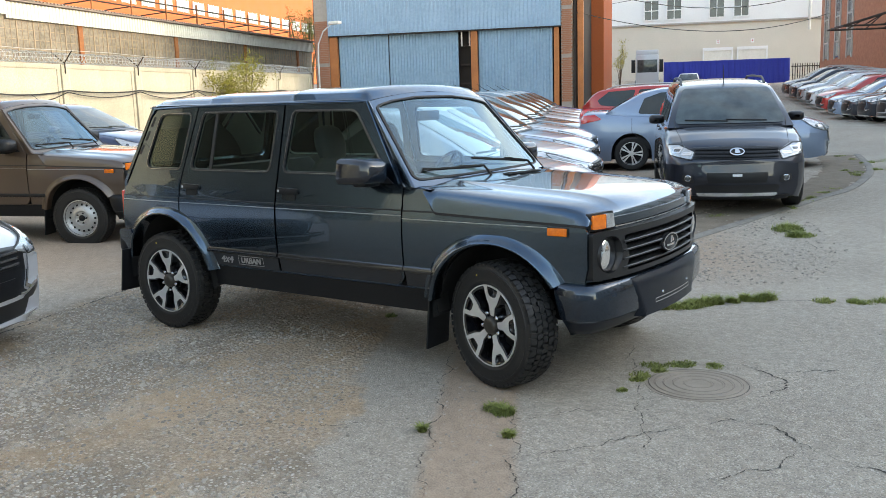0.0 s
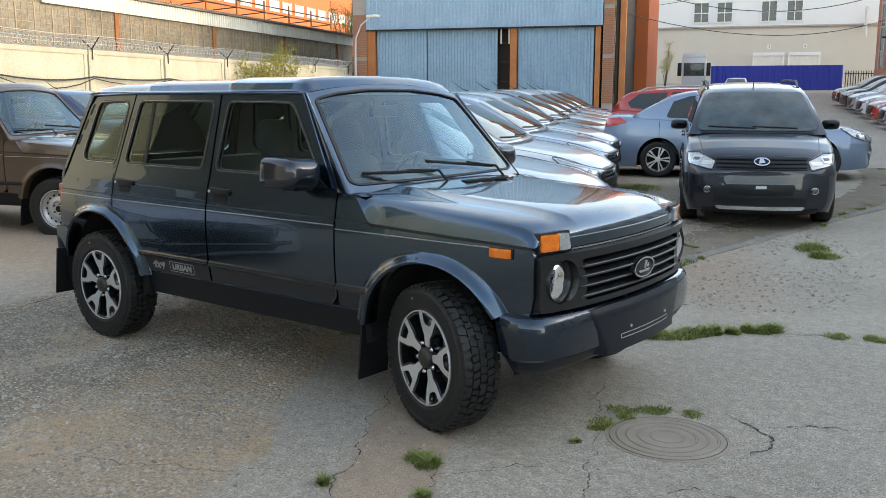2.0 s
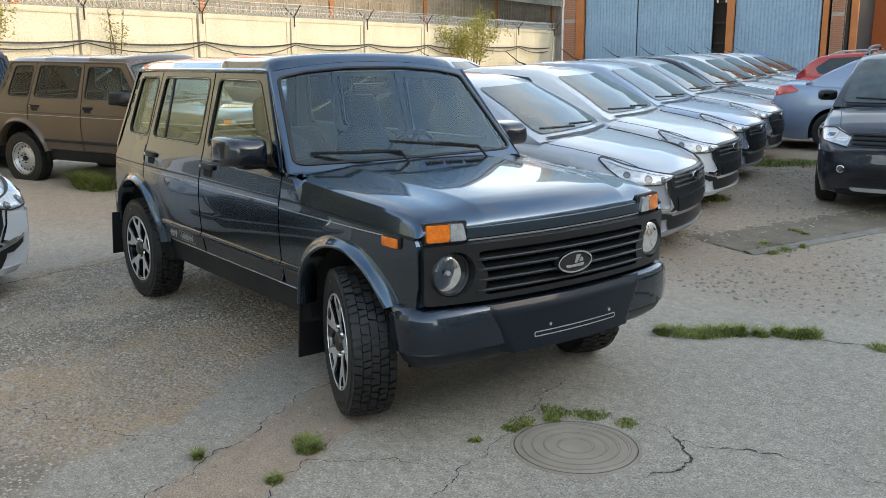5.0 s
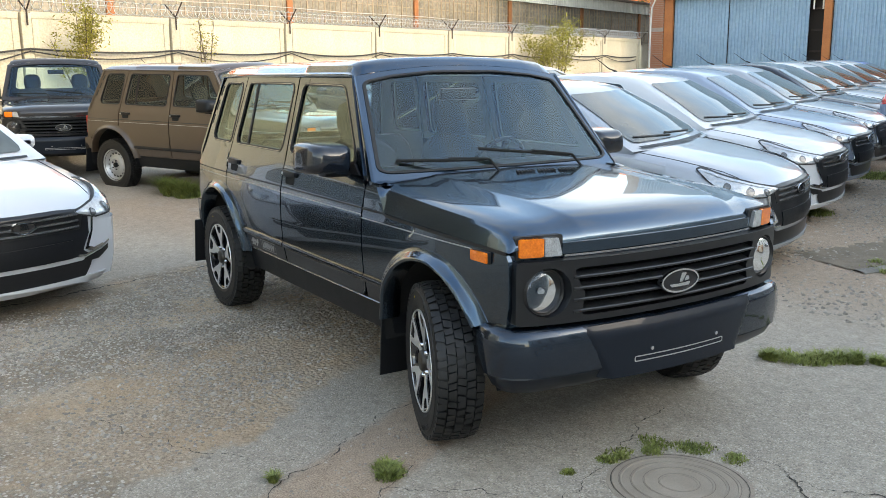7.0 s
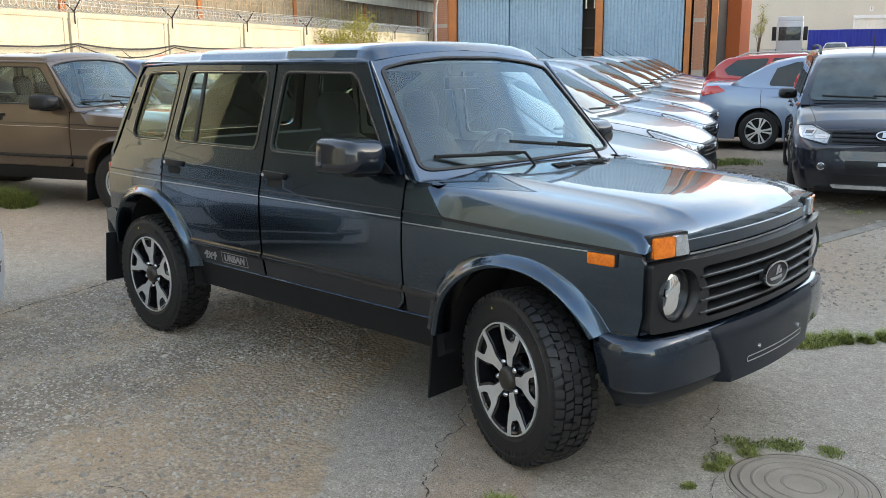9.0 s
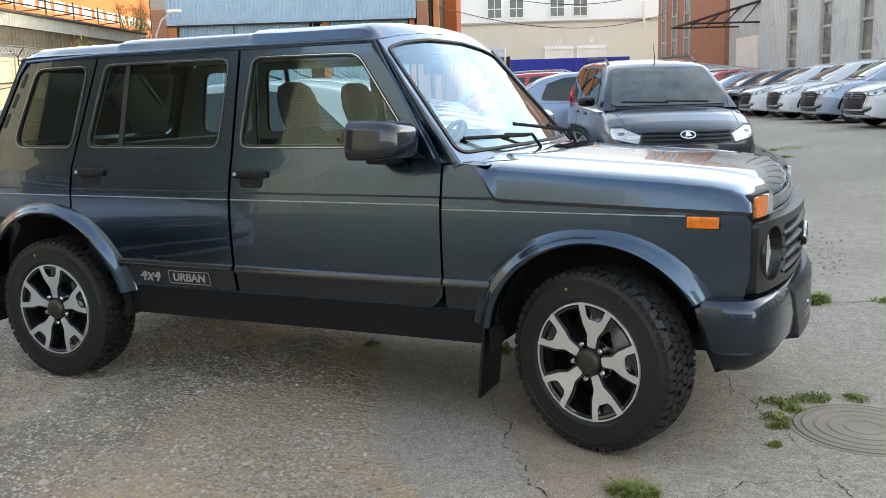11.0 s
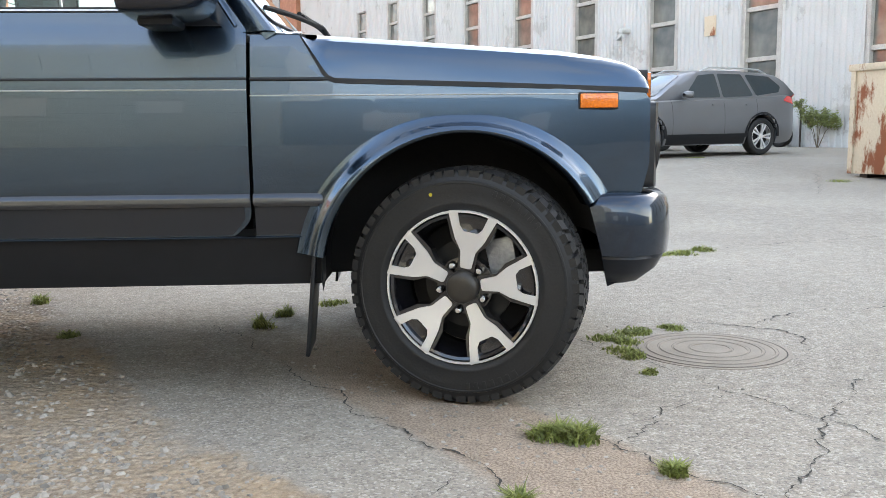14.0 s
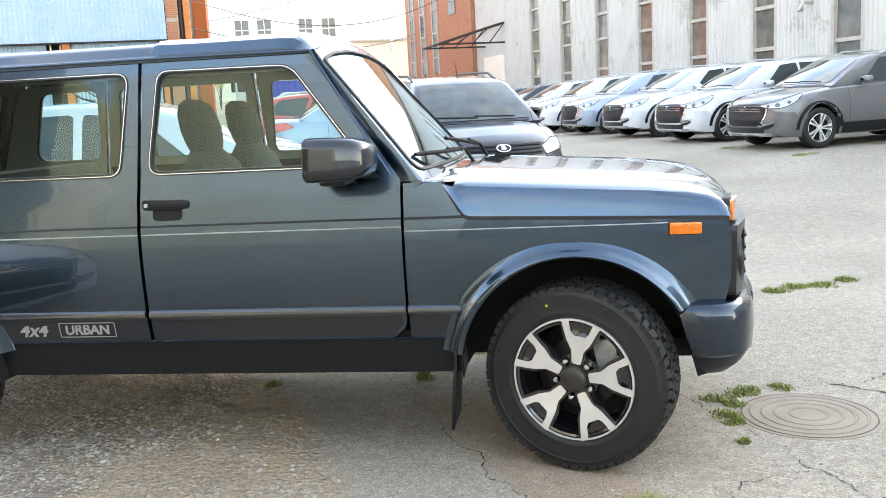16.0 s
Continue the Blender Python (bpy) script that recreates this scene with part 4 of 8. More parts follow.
def alloy_wheel(parent, m, turned=20.0):
    """Black alloy wheel with five machined forked spokes; its face looks towards -y."""
    w = part("wheel", box(-0.05, 0.05, -0.02, 0.06, -0.05, 0.05), M["under"], parent)
    w.matrix_basis = m
    tyre, tread = tyre_meshes()
    part("tyre", tyre, M["rubber"], w)
    part("tread", tread, M["rubber"], w, "", False)
    dot_r, dot_a = 0.283, radians(108)
    bm_dot = lathe([(0.0001, -0.1055), (0.005, -0.1055), (0.006, -0.100)], 12)
    bmesh.ops.translate(bm_dot, vec=(dot_r * math.cos(dot_a), 0, dot_r * math.sin(dot_a)), verts=bm_dot.verts[:])
    part("paint_dot", bm_dot, M["dot_paint"], w, "small yellow paint dot on the sidewall")
    for k in range(22):
        if k % 11 > 6:
            continue
        mk_ = box(-0.006, 0.006, -0.1058, -0.100, -0.010, 0.010, 0.001)
        bmesh.ops.transform(mk_, matrix=pose(0, 0, 0, 0, -(40 + 360 * k / 22 * 0.30 + (180 if k > 10 else 0)), 0) @ Matrix.Translation((0.290, 0, 0)) @ pose(0, 0, 0, 0, 90, 0), verts=mk_.verts[:])
        part("sidewall_mark", mk_, M["rubber"], w)
    part("rim", lathe([(0.214, -0.098), (0.206, -0.094), (0.203, -0.075), (0.196, -0.03), (0.190, 0.05), (0.205, 0.095)], 60), M["rim_black"], w, "gloss black rim")
    part("rim_lip", lathe([(0.2265, -0.088), (0.2265, -0.098), (0.2250, -0.101), (0.2195, -0.101), (0.2188, -0.096)], 72), M["alloy"], w, "machined bright rim lip")
    part("brake_disc", lathe([(0.001, 0.012), (0.075, 0.012), (0.078, 0.0), (0.135, 0.0), (0.135, 0.014), (0.02, 0.02)], 36), M["brake"], w)
    part("dust_shield", lathe([(0.0001, 0.03), (0.12, 0.03), (0.188, 0.045), (0.192, 0.075)], 36), M["under"], w)
    part("brake_caliper", box(0.075, 0.165, -0.032, 0.03, 0.01, 0.12, 0.018, pose(0, 0, 0, 0, -12, 0)), M["caliper"], w, "bare steel brake caliper")
    fork = [(0.056, -0.017), (0.106, -0.0225), (0.140, -0.044), (0.2160, -0.075), (0.2190, -0.047), (0.178, -0.034), (0.164, -0.021), (0.164, 0.021), (0.178, 0.034), (0.2190, 0.047), (0.2160, 0.075), (0.140, 0.044), (0.106, 0.0225), (0.056, 0.017)]
    fork = rounded(fork, [0.008, 0.02, 0.02, 0.004, 0.004, 0.012, 0.008, 0.008, 0.012, 0.004, 0.004, 0.02, 0.02, 0.008], 3)
    body = rounded([(0.03, -0.024), (0.108, -0.029), (0.136, -0.055), (0.212, -0.083), (0.212, 0.083), (0.136, 0.055), (0.108, 0.029), (0.03, 0.024)], 0.01, 2)

    def face_y(u, v):
        r = math.hypot(u, v)
        return -0.082 - 0.018 * min(max((r - 0.06) / 0.15, 0), 1)

    for k in range(5):
        rot = pose(0, 0, 0, 0, -(turned + 72 * k), 0)
        a = panel(fork, lambda u, v: rot @ Vector((u, face_y(u, v) - 0.001, v)), (), 0.05, 0.05, 0.003, (0, 1, 0))
        part("spoke", a, M["alloy"], w, "machined forked spoke")
        a = panel(body, lambda u, v: rot @ Vector((u, face_y(u, v) + 0.006 + (0.014 if math.hypot(u, v) > 0.165 and abs(v) < 0.040 else 0), v)), (), 0.02, 0.02, 0.045, (0, 1, 0))
        part("spoke_body", a, M["rim_black"], w)
        ang = radians(turned + 36 + 72 * k)
        nut = lathe([(0.0001, -0.092), (0.007, -0.0915), (0.0115, -0.086), (0.0125, -0.078), (0.0125, -0.05)], 10)
        bmesh.ops.translate(nut, vec=(0.070 * math.cos(ang), 0, 0.070 * math.sin(ang)), verts=nut.verts[:])
        part("wheel_nut", nut, M["chrome"], w)
    part("hub", lathe([(0.0001, -0.05), (0.085, -0.05), (0.085, 0.0)], 30), M["rim_black"], w)
    part("hub_cap", lathe([(0.0001, -0.106), (0.02, -0.1055), (0.036, -0.103), (0.044, -0.098), (0.048, -0.090), (0.049, -0.045)], 36), M["brass"], w, "dull black hub cap")
    return w


def steel_wheel(parent, m, r=0.345, w_tyre=0.185, rim=0.205, cover=None):
    """Pressed silver steel wheel; its face looks towards -y."""
    w = part("wheel", box(-0.05, 0.05, -0.02, 0.05, -0.05, 0.05), M["under"], parent)
    w.matrix_basis = m
    tyre, tread = tyre_meshes(r, w_tyre, rim)
    part("tyre", tyre, M["rubber"], w)
    part("tread", tread, M["rubber"], w, "", False)
    k = rim / 0.205
    part("rim", lathe([(0.21 * k, -0.088), (0.202 * k, -0.090), (0.195 * k, -0.07), (0.185 * k, -0.045), (0.165 * k, -0.030), (0.15 * k, -0.036), (0.125 * k, -0.060), (0.085 * k, -0.066), (0.07 * k, -0.05), (0.0001, -0.05)], 48), M["steel_wheel"], w, "silver pressed steel rim")
    for i in range(16):
        a = 2 * math.pi * i / 16
        holes = box(-0.012, 0.012, -0.004, 0.004, -0.011, 0.011, 0.003, Matrix.Translation((0.152 * k * math.cos(a), -0.040, 0.152 * k * math.sin(a))) @ pose(0, 0, 0, 0, -math.degrees(a), 0))
        part("vent_hole", holes, M["under"], w)
    part("hub_cap", lathe([(0.0001, -0.078), (0.028, -0.076), (0.034, -0.066), (0.034, -0.04)], 24), M["under"], w)
    for i in range(5):
        a = 2 * math.pi * i / 5
        nut = lathe([(0.0001, -0.078), (0.008, -0.078), (0.010, -0.06)], 6)
        bmesh.ops.translate(nut, vec=(0.058 * k * math.cos(a), 0, 0.058 * k * math.sin(a)), verts=nut.verts[:])
        part("wheel_nut", nut, M["under"], w)
    return w


def seat(parent, x, y, head=True, wide=0.50):
    s = part("seat", box(x - 0.05, x + 0.46, y - wide / 2, y + wide / 2, 0.62, 0.80, 0.05), M["seat"], parent, "dark cloth seat")
    rows = []
    for k, (z, w, d, lean) in enumerate(((0.74, 0.47, 0.10, 0.0), (0.95, 0.49, 0.10, 0.05), (1.08, 0.47, 0.10, 0.085), (1.15, 0.42, 0.085, 0.10), (1.19, 0.30, 0.06, 0.11), (1.215, 0.22, 0.050, 0.115), (1.245, 0.235, 0.060, 0.12), (1.30, 0.25, 0.068, 0.13), (1.365, 0.235, 0.062, 0.145), (1.405, 0.19, 0.05, 0.155), (1.425, 0.10, 0.025, 0.16))):
        if not head and z > 1.16:
            break
        ww = w * wide / 0.5
        rows.append([(x - lean + d * math.cos(a), y + ww / 2 * math.copysign(abs(math.sin(a)) ** 0.6, math.sin(a)), z) for a in [2 * math.pi * j / 16 for j in range(16)]])
    bm = grid_mesh(rows, None, True)
    bmesh.ops.contextual_create(bm, geom=[e for e in bm.edges if e.is_boundary and all(abs(v.co.z - rows[-1][0][2]) < 1e-5 for v in e.verts)])
    part("backrest", bm, M["seat"], s)


def text_mesh(word, size, m, material, parent, name, label="", shear=0.0, bold=0.0):
    cu = bpy.data.curves.new(name, "FONT")
    cu.body, cu.size, cu.extrude, cu.shear, cu.offset = word, size, 0.0012, shear, bold
    cu.align_x, cu.align_y = "CENTER", "CENTER"
    tmp = new("tmp", cu)
    me = bpy.data.meshes.new_from_object(tmp)
    bpy.data.objects.remove(tmp)
    me.materials.clear()
    me.materials.append(material)
    o = new(name, me)
    o.parent = parent
    o.matrix_basis = m
    if label:
        o["label"] = label
    return o


FA, RA = (0.020, 0.385, 0.415), (-2.70, 0.40, 0.435)


def estate_4x4(m, body, label, group="", urban=True, steer=0.0):
    """The off-road estate. Its front axle stands at the origin and it looks along x."""
    car = thing("estate_car", m, label, "car", group)
    # --- flanks ---
    fender = [(-0.583, 0.50), *arc(*FA, 164, 31), (0.552, 0.615), (0.572, 0.70), (0.572, 0.885), (0.555, 0.912), (-0.355, 0.944), (-0.430, 1.078), (-0.583, 1.078)]
    fo = both("front_fender", panel(inset(fender, 0.0025), flank(), (), 0.12, 0.04, 0.02, (0, 1, 0)), body, car)
    win_f = rounded([(-0.712, 1.145), (-1.005, 1.528), (-1.530, 1.533), (-1.565, 1.145)], [0.03, 0.10, 0.05, 0.05], 5)
    door_f = rounded([(-0.640, 0.50), (-0.588, 0.55), (-0.588, 1.090), (-0.930, 1.572), (-1.598, 1.578), (-1.598, 0.50)], [0.04, 0.06, 0.01, 0.05, 0.02, 0.01], 4)
    df = both("front_door", panel(inset(door_f, 0.003), flank(), [win_f], 0.16, 0.04, 0.025, (0, 1, 0)), body, car)
    win_r = rounded([(-2.455, 1.145), (-2.375, 1.533), (-1.650, 1.533), (-1.680, 1.145)], [0.05, 0.05, 0.05, 0.05], 5)
    a_top = math.degrees(math.acos((-2.532 - RA[0]) / RA[2]))
    door_r = [(-1.606, 0.50), (-1.606, 1.578), (-2.425, 1.576), (-2.520, 1.12), (-2.532, 1.05), *arc(*RA, a_top, 13.4, 8)]
    dr = both("rear_door", panel(inset(door_r, 0.003), flank(), [win_r], 0.16, 0.04, 0.025, (0, 1, 0)), body, car)
    win_q = rounded([(-2.960, 1.145), (-2.830, 1.528), (-2.485, 1.533), (-2.550, 1.145)], [0.07, 0.07, 0.05, 0.05], 5)
    quarter = [(-2.539, 1.05), (-2.527, 1.12), (-2.432, 1.576), (-2.86, 1.572), (-2.945, 1.545), (-3.02, 1.40), (-3.135, 1.14), (-3.175, 1.05), (-3.205, 0.80), (-3.205, 0.52), *arc(*RA, 164, a_top + 1.0, 12)]
    rq = both("rear_quarter", panel(inset(quarter, 0.002), flank(), [win_q], 0.10, 0.04, 0.02, (0, 1, 0)), body, car)
    # window trims, glass and seals
    for who, win, skin in ((df, win_f, door_f), (dr, win_r, door_r), (rq, win_q, quarter)):
        both("inner_trim", panel(inset(skin, 0.008), flank(-0.028), [inset(win, 0.010)], 0.2, 0.08), M["door_cloth"], who, "grey inner trim")
        both("window_seal", panel(inset(win, -0.005), flank(0.003), [inset(win, 0.009)], 0.2, 0.08, 0.01, (0, 1, 0)), M["seal"], who)
        both("window_trim", panel(inset(win, -0.0012), flank(0.0048), [inset(win, 0.0022)], 0.2, 0.08), M["trim_alu"] if urban else M["seal"], who, "bright window trim" if urban else "")
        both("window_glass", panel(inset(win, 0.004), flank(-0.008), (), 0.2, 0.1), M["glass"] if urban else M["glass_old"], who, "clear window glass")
    both("window_divider", panel([(-2.262, 1.14), (-2.235, 1.14), (-2.225, 1.54), (-2.250, 1.54)], flank(-0.003), (), 0, 0.05, 0.01, (0, 1, 0)), M["seal"], dr)
    # creases and pinstripes, door furniture
    for who, a, b in ((fo, 0.52, -0.583), (df, -0.592, -1.594), (dr, -1.610, -2.528), (rq, -2.545, -3.185)):
        if who is not fo:
            # dark strip paints the shade line of the body's crease
            both("crease_shade", strip(a, b, 0.948, 0.957, 0.0016, 12), M["seal"], who)
        both("pinstripe", strip(min(a, 0.46), b, 0.9185 if who is not fo else 0.902, 0.9225 if who is not fo else 0.906, 0.0014, 12), M["pin"], who)
    # the same painted shade line behind the bonnet's corner
    both("crease_shade", strip(-0.36, -0.583, 0.946, 0.955, 0.0016, 4), M["seal"], fo)
    for who, a, b in ((fo, -0.385, -0.583), (df, -0.592, -1.594), (dr, -1.610, -2.315)):
        both("side_moulding", strip(a, b, 0.588, 0.622, 0.012, 14, None, 1), M["moulding"] if urban else M["plastic"], who, "side moulding strip")
        both("moulding_bevel", grid_mesh([[(a + (b - a) * k / 14, -half(a + (b - a) * k / 14, z) - off, z) for k in range(15)] for z, off in ((0.628, 0.0015), (0.617, 0.0105), (0.603, 0.0150), (0.598, 0.0155))]), M["moulding"] if urban else M["plastic"], who)
    if urban:
        for who, a, b in ((fo, -0.392, -0.580), (df, -0.610, -1.592), (dr, -1.612, -2.278)):
            both("lower_band", panel([(a - (0.038 if who is df else 0), 0.507), (a, 0.552), (a, 0.588), (b, 0.588), (b, 0.507)], flank(0.0012), (), 0.3, 0.03), M["band_dark"], who, "dark satin lower band")
    for who, x in ((df, -1.490), (dr, -2.412)):
        y = half(x, 1.03)
        hb = panel(rounded([(x - 0.090, 1.014), (x + 0.084, 1.017), (x + 0.090, 1.047), (x - 0.090, 1.052)], 0.012, 4), lambda u, v: Vector((u, -half(u, 1.03) - 0.006 - 0.011 * (1 - ((u - x) / 0.1) ** 4) - 0.004 * (1 - ((v - 1.033) / 0.02) ** 2), v)), (), 0.02, 0.008, 0.022, (0, 1, 0))
        hs = both("handle", hb, M["plastic"], who, "black door handle")
        dish = panel(rounded([(x - 0.055, 0.972), (x + 0.062, 0.972), (x + 0.062, 1.013), (x - 0.055, 1.013)], [0.035, 0.035, 0.004, 0.004], 4), flank(0.0015), (), 0.03, 0.02)
        both("handle_dish", dish, M["under"], who)
        lk = lathe([(0.0001, -0.0235), (0.007, -0.0235), (0.0085, -0.021), (0.0085, 0.0)], 14)
        bmesh.ops.translate(lk, vec=(x - 0.073, -y, 1.032), verts=lk.verts[:])
        both("lock", lk, M["steel_wheel"], who)
    flap = panel(rounded([(-2.70, 0.985), (-2.548, 0.985), (-2.548, 1.085), (-2.70, 1.085)], 0.006, 2), flank(0.003), (), 0.05, 0.03, 0.004, (0, 1, 0))
    part("fuel_flap", flap, body, car)
    # arch flares, liners, sills
    for cx, cz, r, a0, a1 in ((*FA, 172, 29), (*RA, 168, 8)):
        rows = []
        n = 26
        for k in range(n + 1):
            a = radians(a0 + (a1 - a0) * k / n)
            row = []
            for dr_, off in ((-0.006, -0.06), (-0.006, 0.034), (-0.002, 0.040), (0.008, 0.043), (0.022, 0.040), (0.036, 0.031), (0.050, 0.020), (0.066, 0.011), (0.084, 0.005), (0.100, 0.0015), (0.104, -0.003)):
                rr_ = r + (dr_ * (0.45 + 0.30 * abs(math.cos(a))) if dr_ > 0 else dr_)
                x, z = cx + rr_ * math.cos(a), cz + rr_ * math.sin(a)
                row.append((x, -half(x, max(z, 0.5)) - off, z))
            rows.append(row)
        both("arch_flare", grid_mesh(rows), body, car, "flared wheel arch")
        rows = []
        for k in range(21):
            a = radians(190 - (176 if cx > -1 else 200) * k / 20)
            rows.append([(cx + (r + d) * math.cos(a), y, max(cz + (r + d) * math.sin(a), 0.34)) for y, d in ((-0.785, 0.002), (-0.60, 0.01), (-0.42, 0.0), (-0.42, -r * 0.5))])
        both("wheel_well", grid_mesh(rows), M["under"], car)
    both("sill", panel([(-0.395, 0.355), (-0.395, 0.499), (-2.285, 0.499), (-2.285, 0.355)], lambda u, v: Vector((u, -half(u, v) + 0.016, v)), (), 0.3, 0.03, 0.12, (0, 1, 0)), M["plastic"], car, "black sill")
    both("sill_lip", strip(-0.43, -2.27, 0.496, 0.503, 0.004), body, car)
    # --- roof ---
    rows = []
    xs = [-0.915, -0.93, -0.955, -0.99, -1.05, -1.2, -1.4, -1.53, -1.545, -1.56, -1.575, -1.7, -1.9, -2.1, -2.30, -2.315, -2.33, -2.345, -2.5, -2.7, -2.85, -2.92, -2.955]
    for x in xs:
        f = min(max((-0.915 - x) / 0.10, 0), 1)
        g = min(max((x + 2.955) / 0.12, 0), 1)
        lift = 0.020 if x > -1.55 else (0.011 if x > -2.32 else 0.0)
        if -1.55 < x < -1.50 or -2.32 < x < -2.29:
            lift += 0.003
        k = math.sin(f * math.pi / 2) * math.sin(max(g, 0.15) * math.pi / 2)
        rows.append([(x - 0.008 * (1 - f), y, z0 + (dz + lift * (abs(y) < 0.63)) * (0.10 + 0.90 * k if g < 1 else (0.10 + 0.46 * (1 - (y / 0.66) ** 2)) * (1 - k) + k)) for y, z0, dz in
                     [(s * a, 1.572, b) for s, seq in ((-1, ((0.652, -0.004), (0.654, 0.014), (0.636, 0.022), (0.620, 0.038), (0.575, 0.056), (0.45, 0.071), (0.25, 0.081))), (0, ()), (1, ())) for a, b in seq]
                     + [(0, 1.572, 0.085)] + [(a, 1.572, b) for a, b in ((0.25, 0.081), (0.45, 0.071), (0.575, 0.056), (0.620, 0.038), (0.636, 0.022), (0.654, 0.014), (0.652, -0.004))]])
    part("roof", grid_mesh(rows), body, car)
    part("headlining", box(-2.9, -0.98, -0.60, 0.60, 1.570, 1.580), M["headcloth"], car)
    both("rain_gutter", tube([(-0.62, -half(-0.6, 1.11) - 0.004, 1.10), (-0.925, -0.657, 1.576), (-1.6, -0.660, 1.580), (-2.4, -0.658, 1.580), (-2.9, -0.648, 1.566), (-3.0, -0.66, 1.44)], 0.0065, 6), body, car)

    # --- windscreen ---
    def screen(off=0.0):
        return lambda u, v: Vector((-0.505 - 0.43 * v + 0.07 * (1 - (u / 0.77) ** 2) * (1 - 0.35 * v) + off, u, 1.080 + 0.500 * v + 0.012 * (1 - (u / 0.7) ** 2) * v + off * 0.8))

    brow = lambda u, v: v + 0.085 * (1 - (u / 0.652) ** 2)
    wo = [(-0.775, 0.0), (0.775, 0.0)] + [(u, brow(u, 0.985)) for u in (0.652, 0.5, 0.3, 0.1, -0.1, -0.3, -0.5, -0.652)]
    wi = rounded([(-0.730, 0.075), (0.730, 0.075), (0.618, 0.925)] + [(u, brow(u, 0.930)) for u in (0.45, 0.2, -0.2, -0.45)] + [(-0.618, 0.925)], [0.07, 0.07, 0.07, 0, 0, 0, 0, 0.07], 5)
    fr = part("windscreen_frame", panel(wo, screen(), [wi], 0.12, 0.12, 0.03, (-1, 0, -0.6)), body, car)
    part("windscreen_seal", panel(inset(wi, -0.007), screen(0.004), [inset(wi, 0.011)], 0.12, 0.12, 0.01, (-1, 0, -0.6)), M["seal"], fr)
    part("windscreen_glass", panel(inset(wi, 0.004), screen(-0.003), (), 0.1, 0.1), M["screen_glass"], fr, "windscreen glass")
    for (bx, by, bz), (tx, ty, tz) in (((-0.42, -0.12, 1.135), (-0.555, -0.62, 1.165)), ((-0.41, 0.41, 1.13), (-0.50, -0.17, 1.205))):
        o = part("wiper", tube([(bx + 0.03, by, bz - 0.03), (bx, by - 0.04, bz + 0.03), (tx * 0.5 + bx * 0.5 + 0.02, (by + ty) / 2, (bz + tz) / 2 + 0.024)], 0.0075, 6), M["under"], car, "black windscreen wiper")
        bl = bmesh.new()
        a, c = Vector((bx - 0.01, by - 0.06, bz + 0.022)), Vector((tx, ty, tz))
        pts = [a.lerp(c, k / 6) + Vector((0.018 * (1 - (2 * (k / 6) - 1) ** 2), 0, 0.006)) for k in range(7)]
        add_tube(bl, pts, 0.0085, 6)
        part("wiper_blade", bl, M["under"], o)
    # windscreen pillars, closing the corner between screen and door
    pillar = []
    for k in range(9):
        f = k / 8
        v = 0.985 * f
        inner = screen(0.003)(-0.770 + 0.122 * f, v)
        z = inner.z
        xd = -0.588 - (0.930 - 0.588) * max(0.0, (z - 1.09) / (1.572 - 1.09))
        door = Vector((xd, -half(xd, z) - 0.001, z))
        mid = inner.lerp(door, 0.5) + Vector((0.012, -0.012, 0.004))
        pillar.append([inner, inner.lerp(mid, 0.55) + Vector((0.004, -0.004, 0)), mid, mid.lerp(door, 0.5) + Vector((0.003, -0.004, 0)), door])
    both("windscreen_pillar", grid_mesh(pillar), body, car)
    both("cowl_end", grid_mesh([[(x, -half(x, 1.078) - 0.0005, 1.079), (x, -half(x, 1.078) + 0.014, 1.085), (x + 0.01, -0.70, 1.087)] for x in (-0.590, -0.54, -0.49, -0.437)]), body, car)
    # cowl
    part("cowl", grid_mesh([[(-0.60 + 0.07 * (1 - (y / 0.77) ** 2), y, 1.083) for y in (-0.77, -0.4, 0, 0.4, 0.77)], [(-0.395, y, 1.072 + 0.025 * (1 - (y / 0.8) ** 2)) for y in (-0.77, -0.4, 0, 0.4, 0.77)]]), body, car)
    # --- bonnet ---
    hx = [-0.432, -0.405, -0.375, -0.355, -0.25, -0.1, 0.1, 0.3, 0.42, 0.49, 0.530, 0.552, 0.564, 0.568]
    rows = []
    for x in hx:
        zs = interp(x, [(-0.432, 1.066), (-0.357, 0.951), (0.55, 0.919), (0.568, 0.917)])
        zt = interp(x, [(-0.432, 1.070), (0.30, 1.022), (0.45, 1.003), (0.51, 0.990), (0.545, 0.972), (0.564, 0.945), (0.568, 0.925)])
        zs = min(zs, zt - 0.002)
        wide = half(x, 0.95)
        row = []
        crown = min(1.0, (0.60 - x) / 0.12) if x > 0.48 else 1.0
        for yy, up in ((1.0, None), (0.990, 0.35), (0.973, 0.75), (0.961, 0.93), (0.94, 1.0)):
            row.append((-wide * yy, zs if up is None else zs + (zt - zs) * up))
        for yy, up in ((0.90, 0.010), (0.75, 0.020), (0.60, 0.026), (0.585, 0.030), (0.55, 0.033), (0.30, 0.037), (0.0, 0.039)):
            bulge = 1.0
            row.append((-wide * yy, zt + up * crown * bulge))
        full = [(a, b) for a, b in row] + [(-a, b) for a, b in row[-2::-1]]
        bow = 0.085 if x > 0.5 else 0.0
        rows.append([(x + (0.075 * (1 - (a / wide) ** 2) * max(0, (x - 0.2) / 0.36)) - (0.05 * (1 - (a / wide) ** 2) if x < -0.42 else 0), a, b) for a, b in full])
    part("bonnet", grid_mesh(rows), body, car)
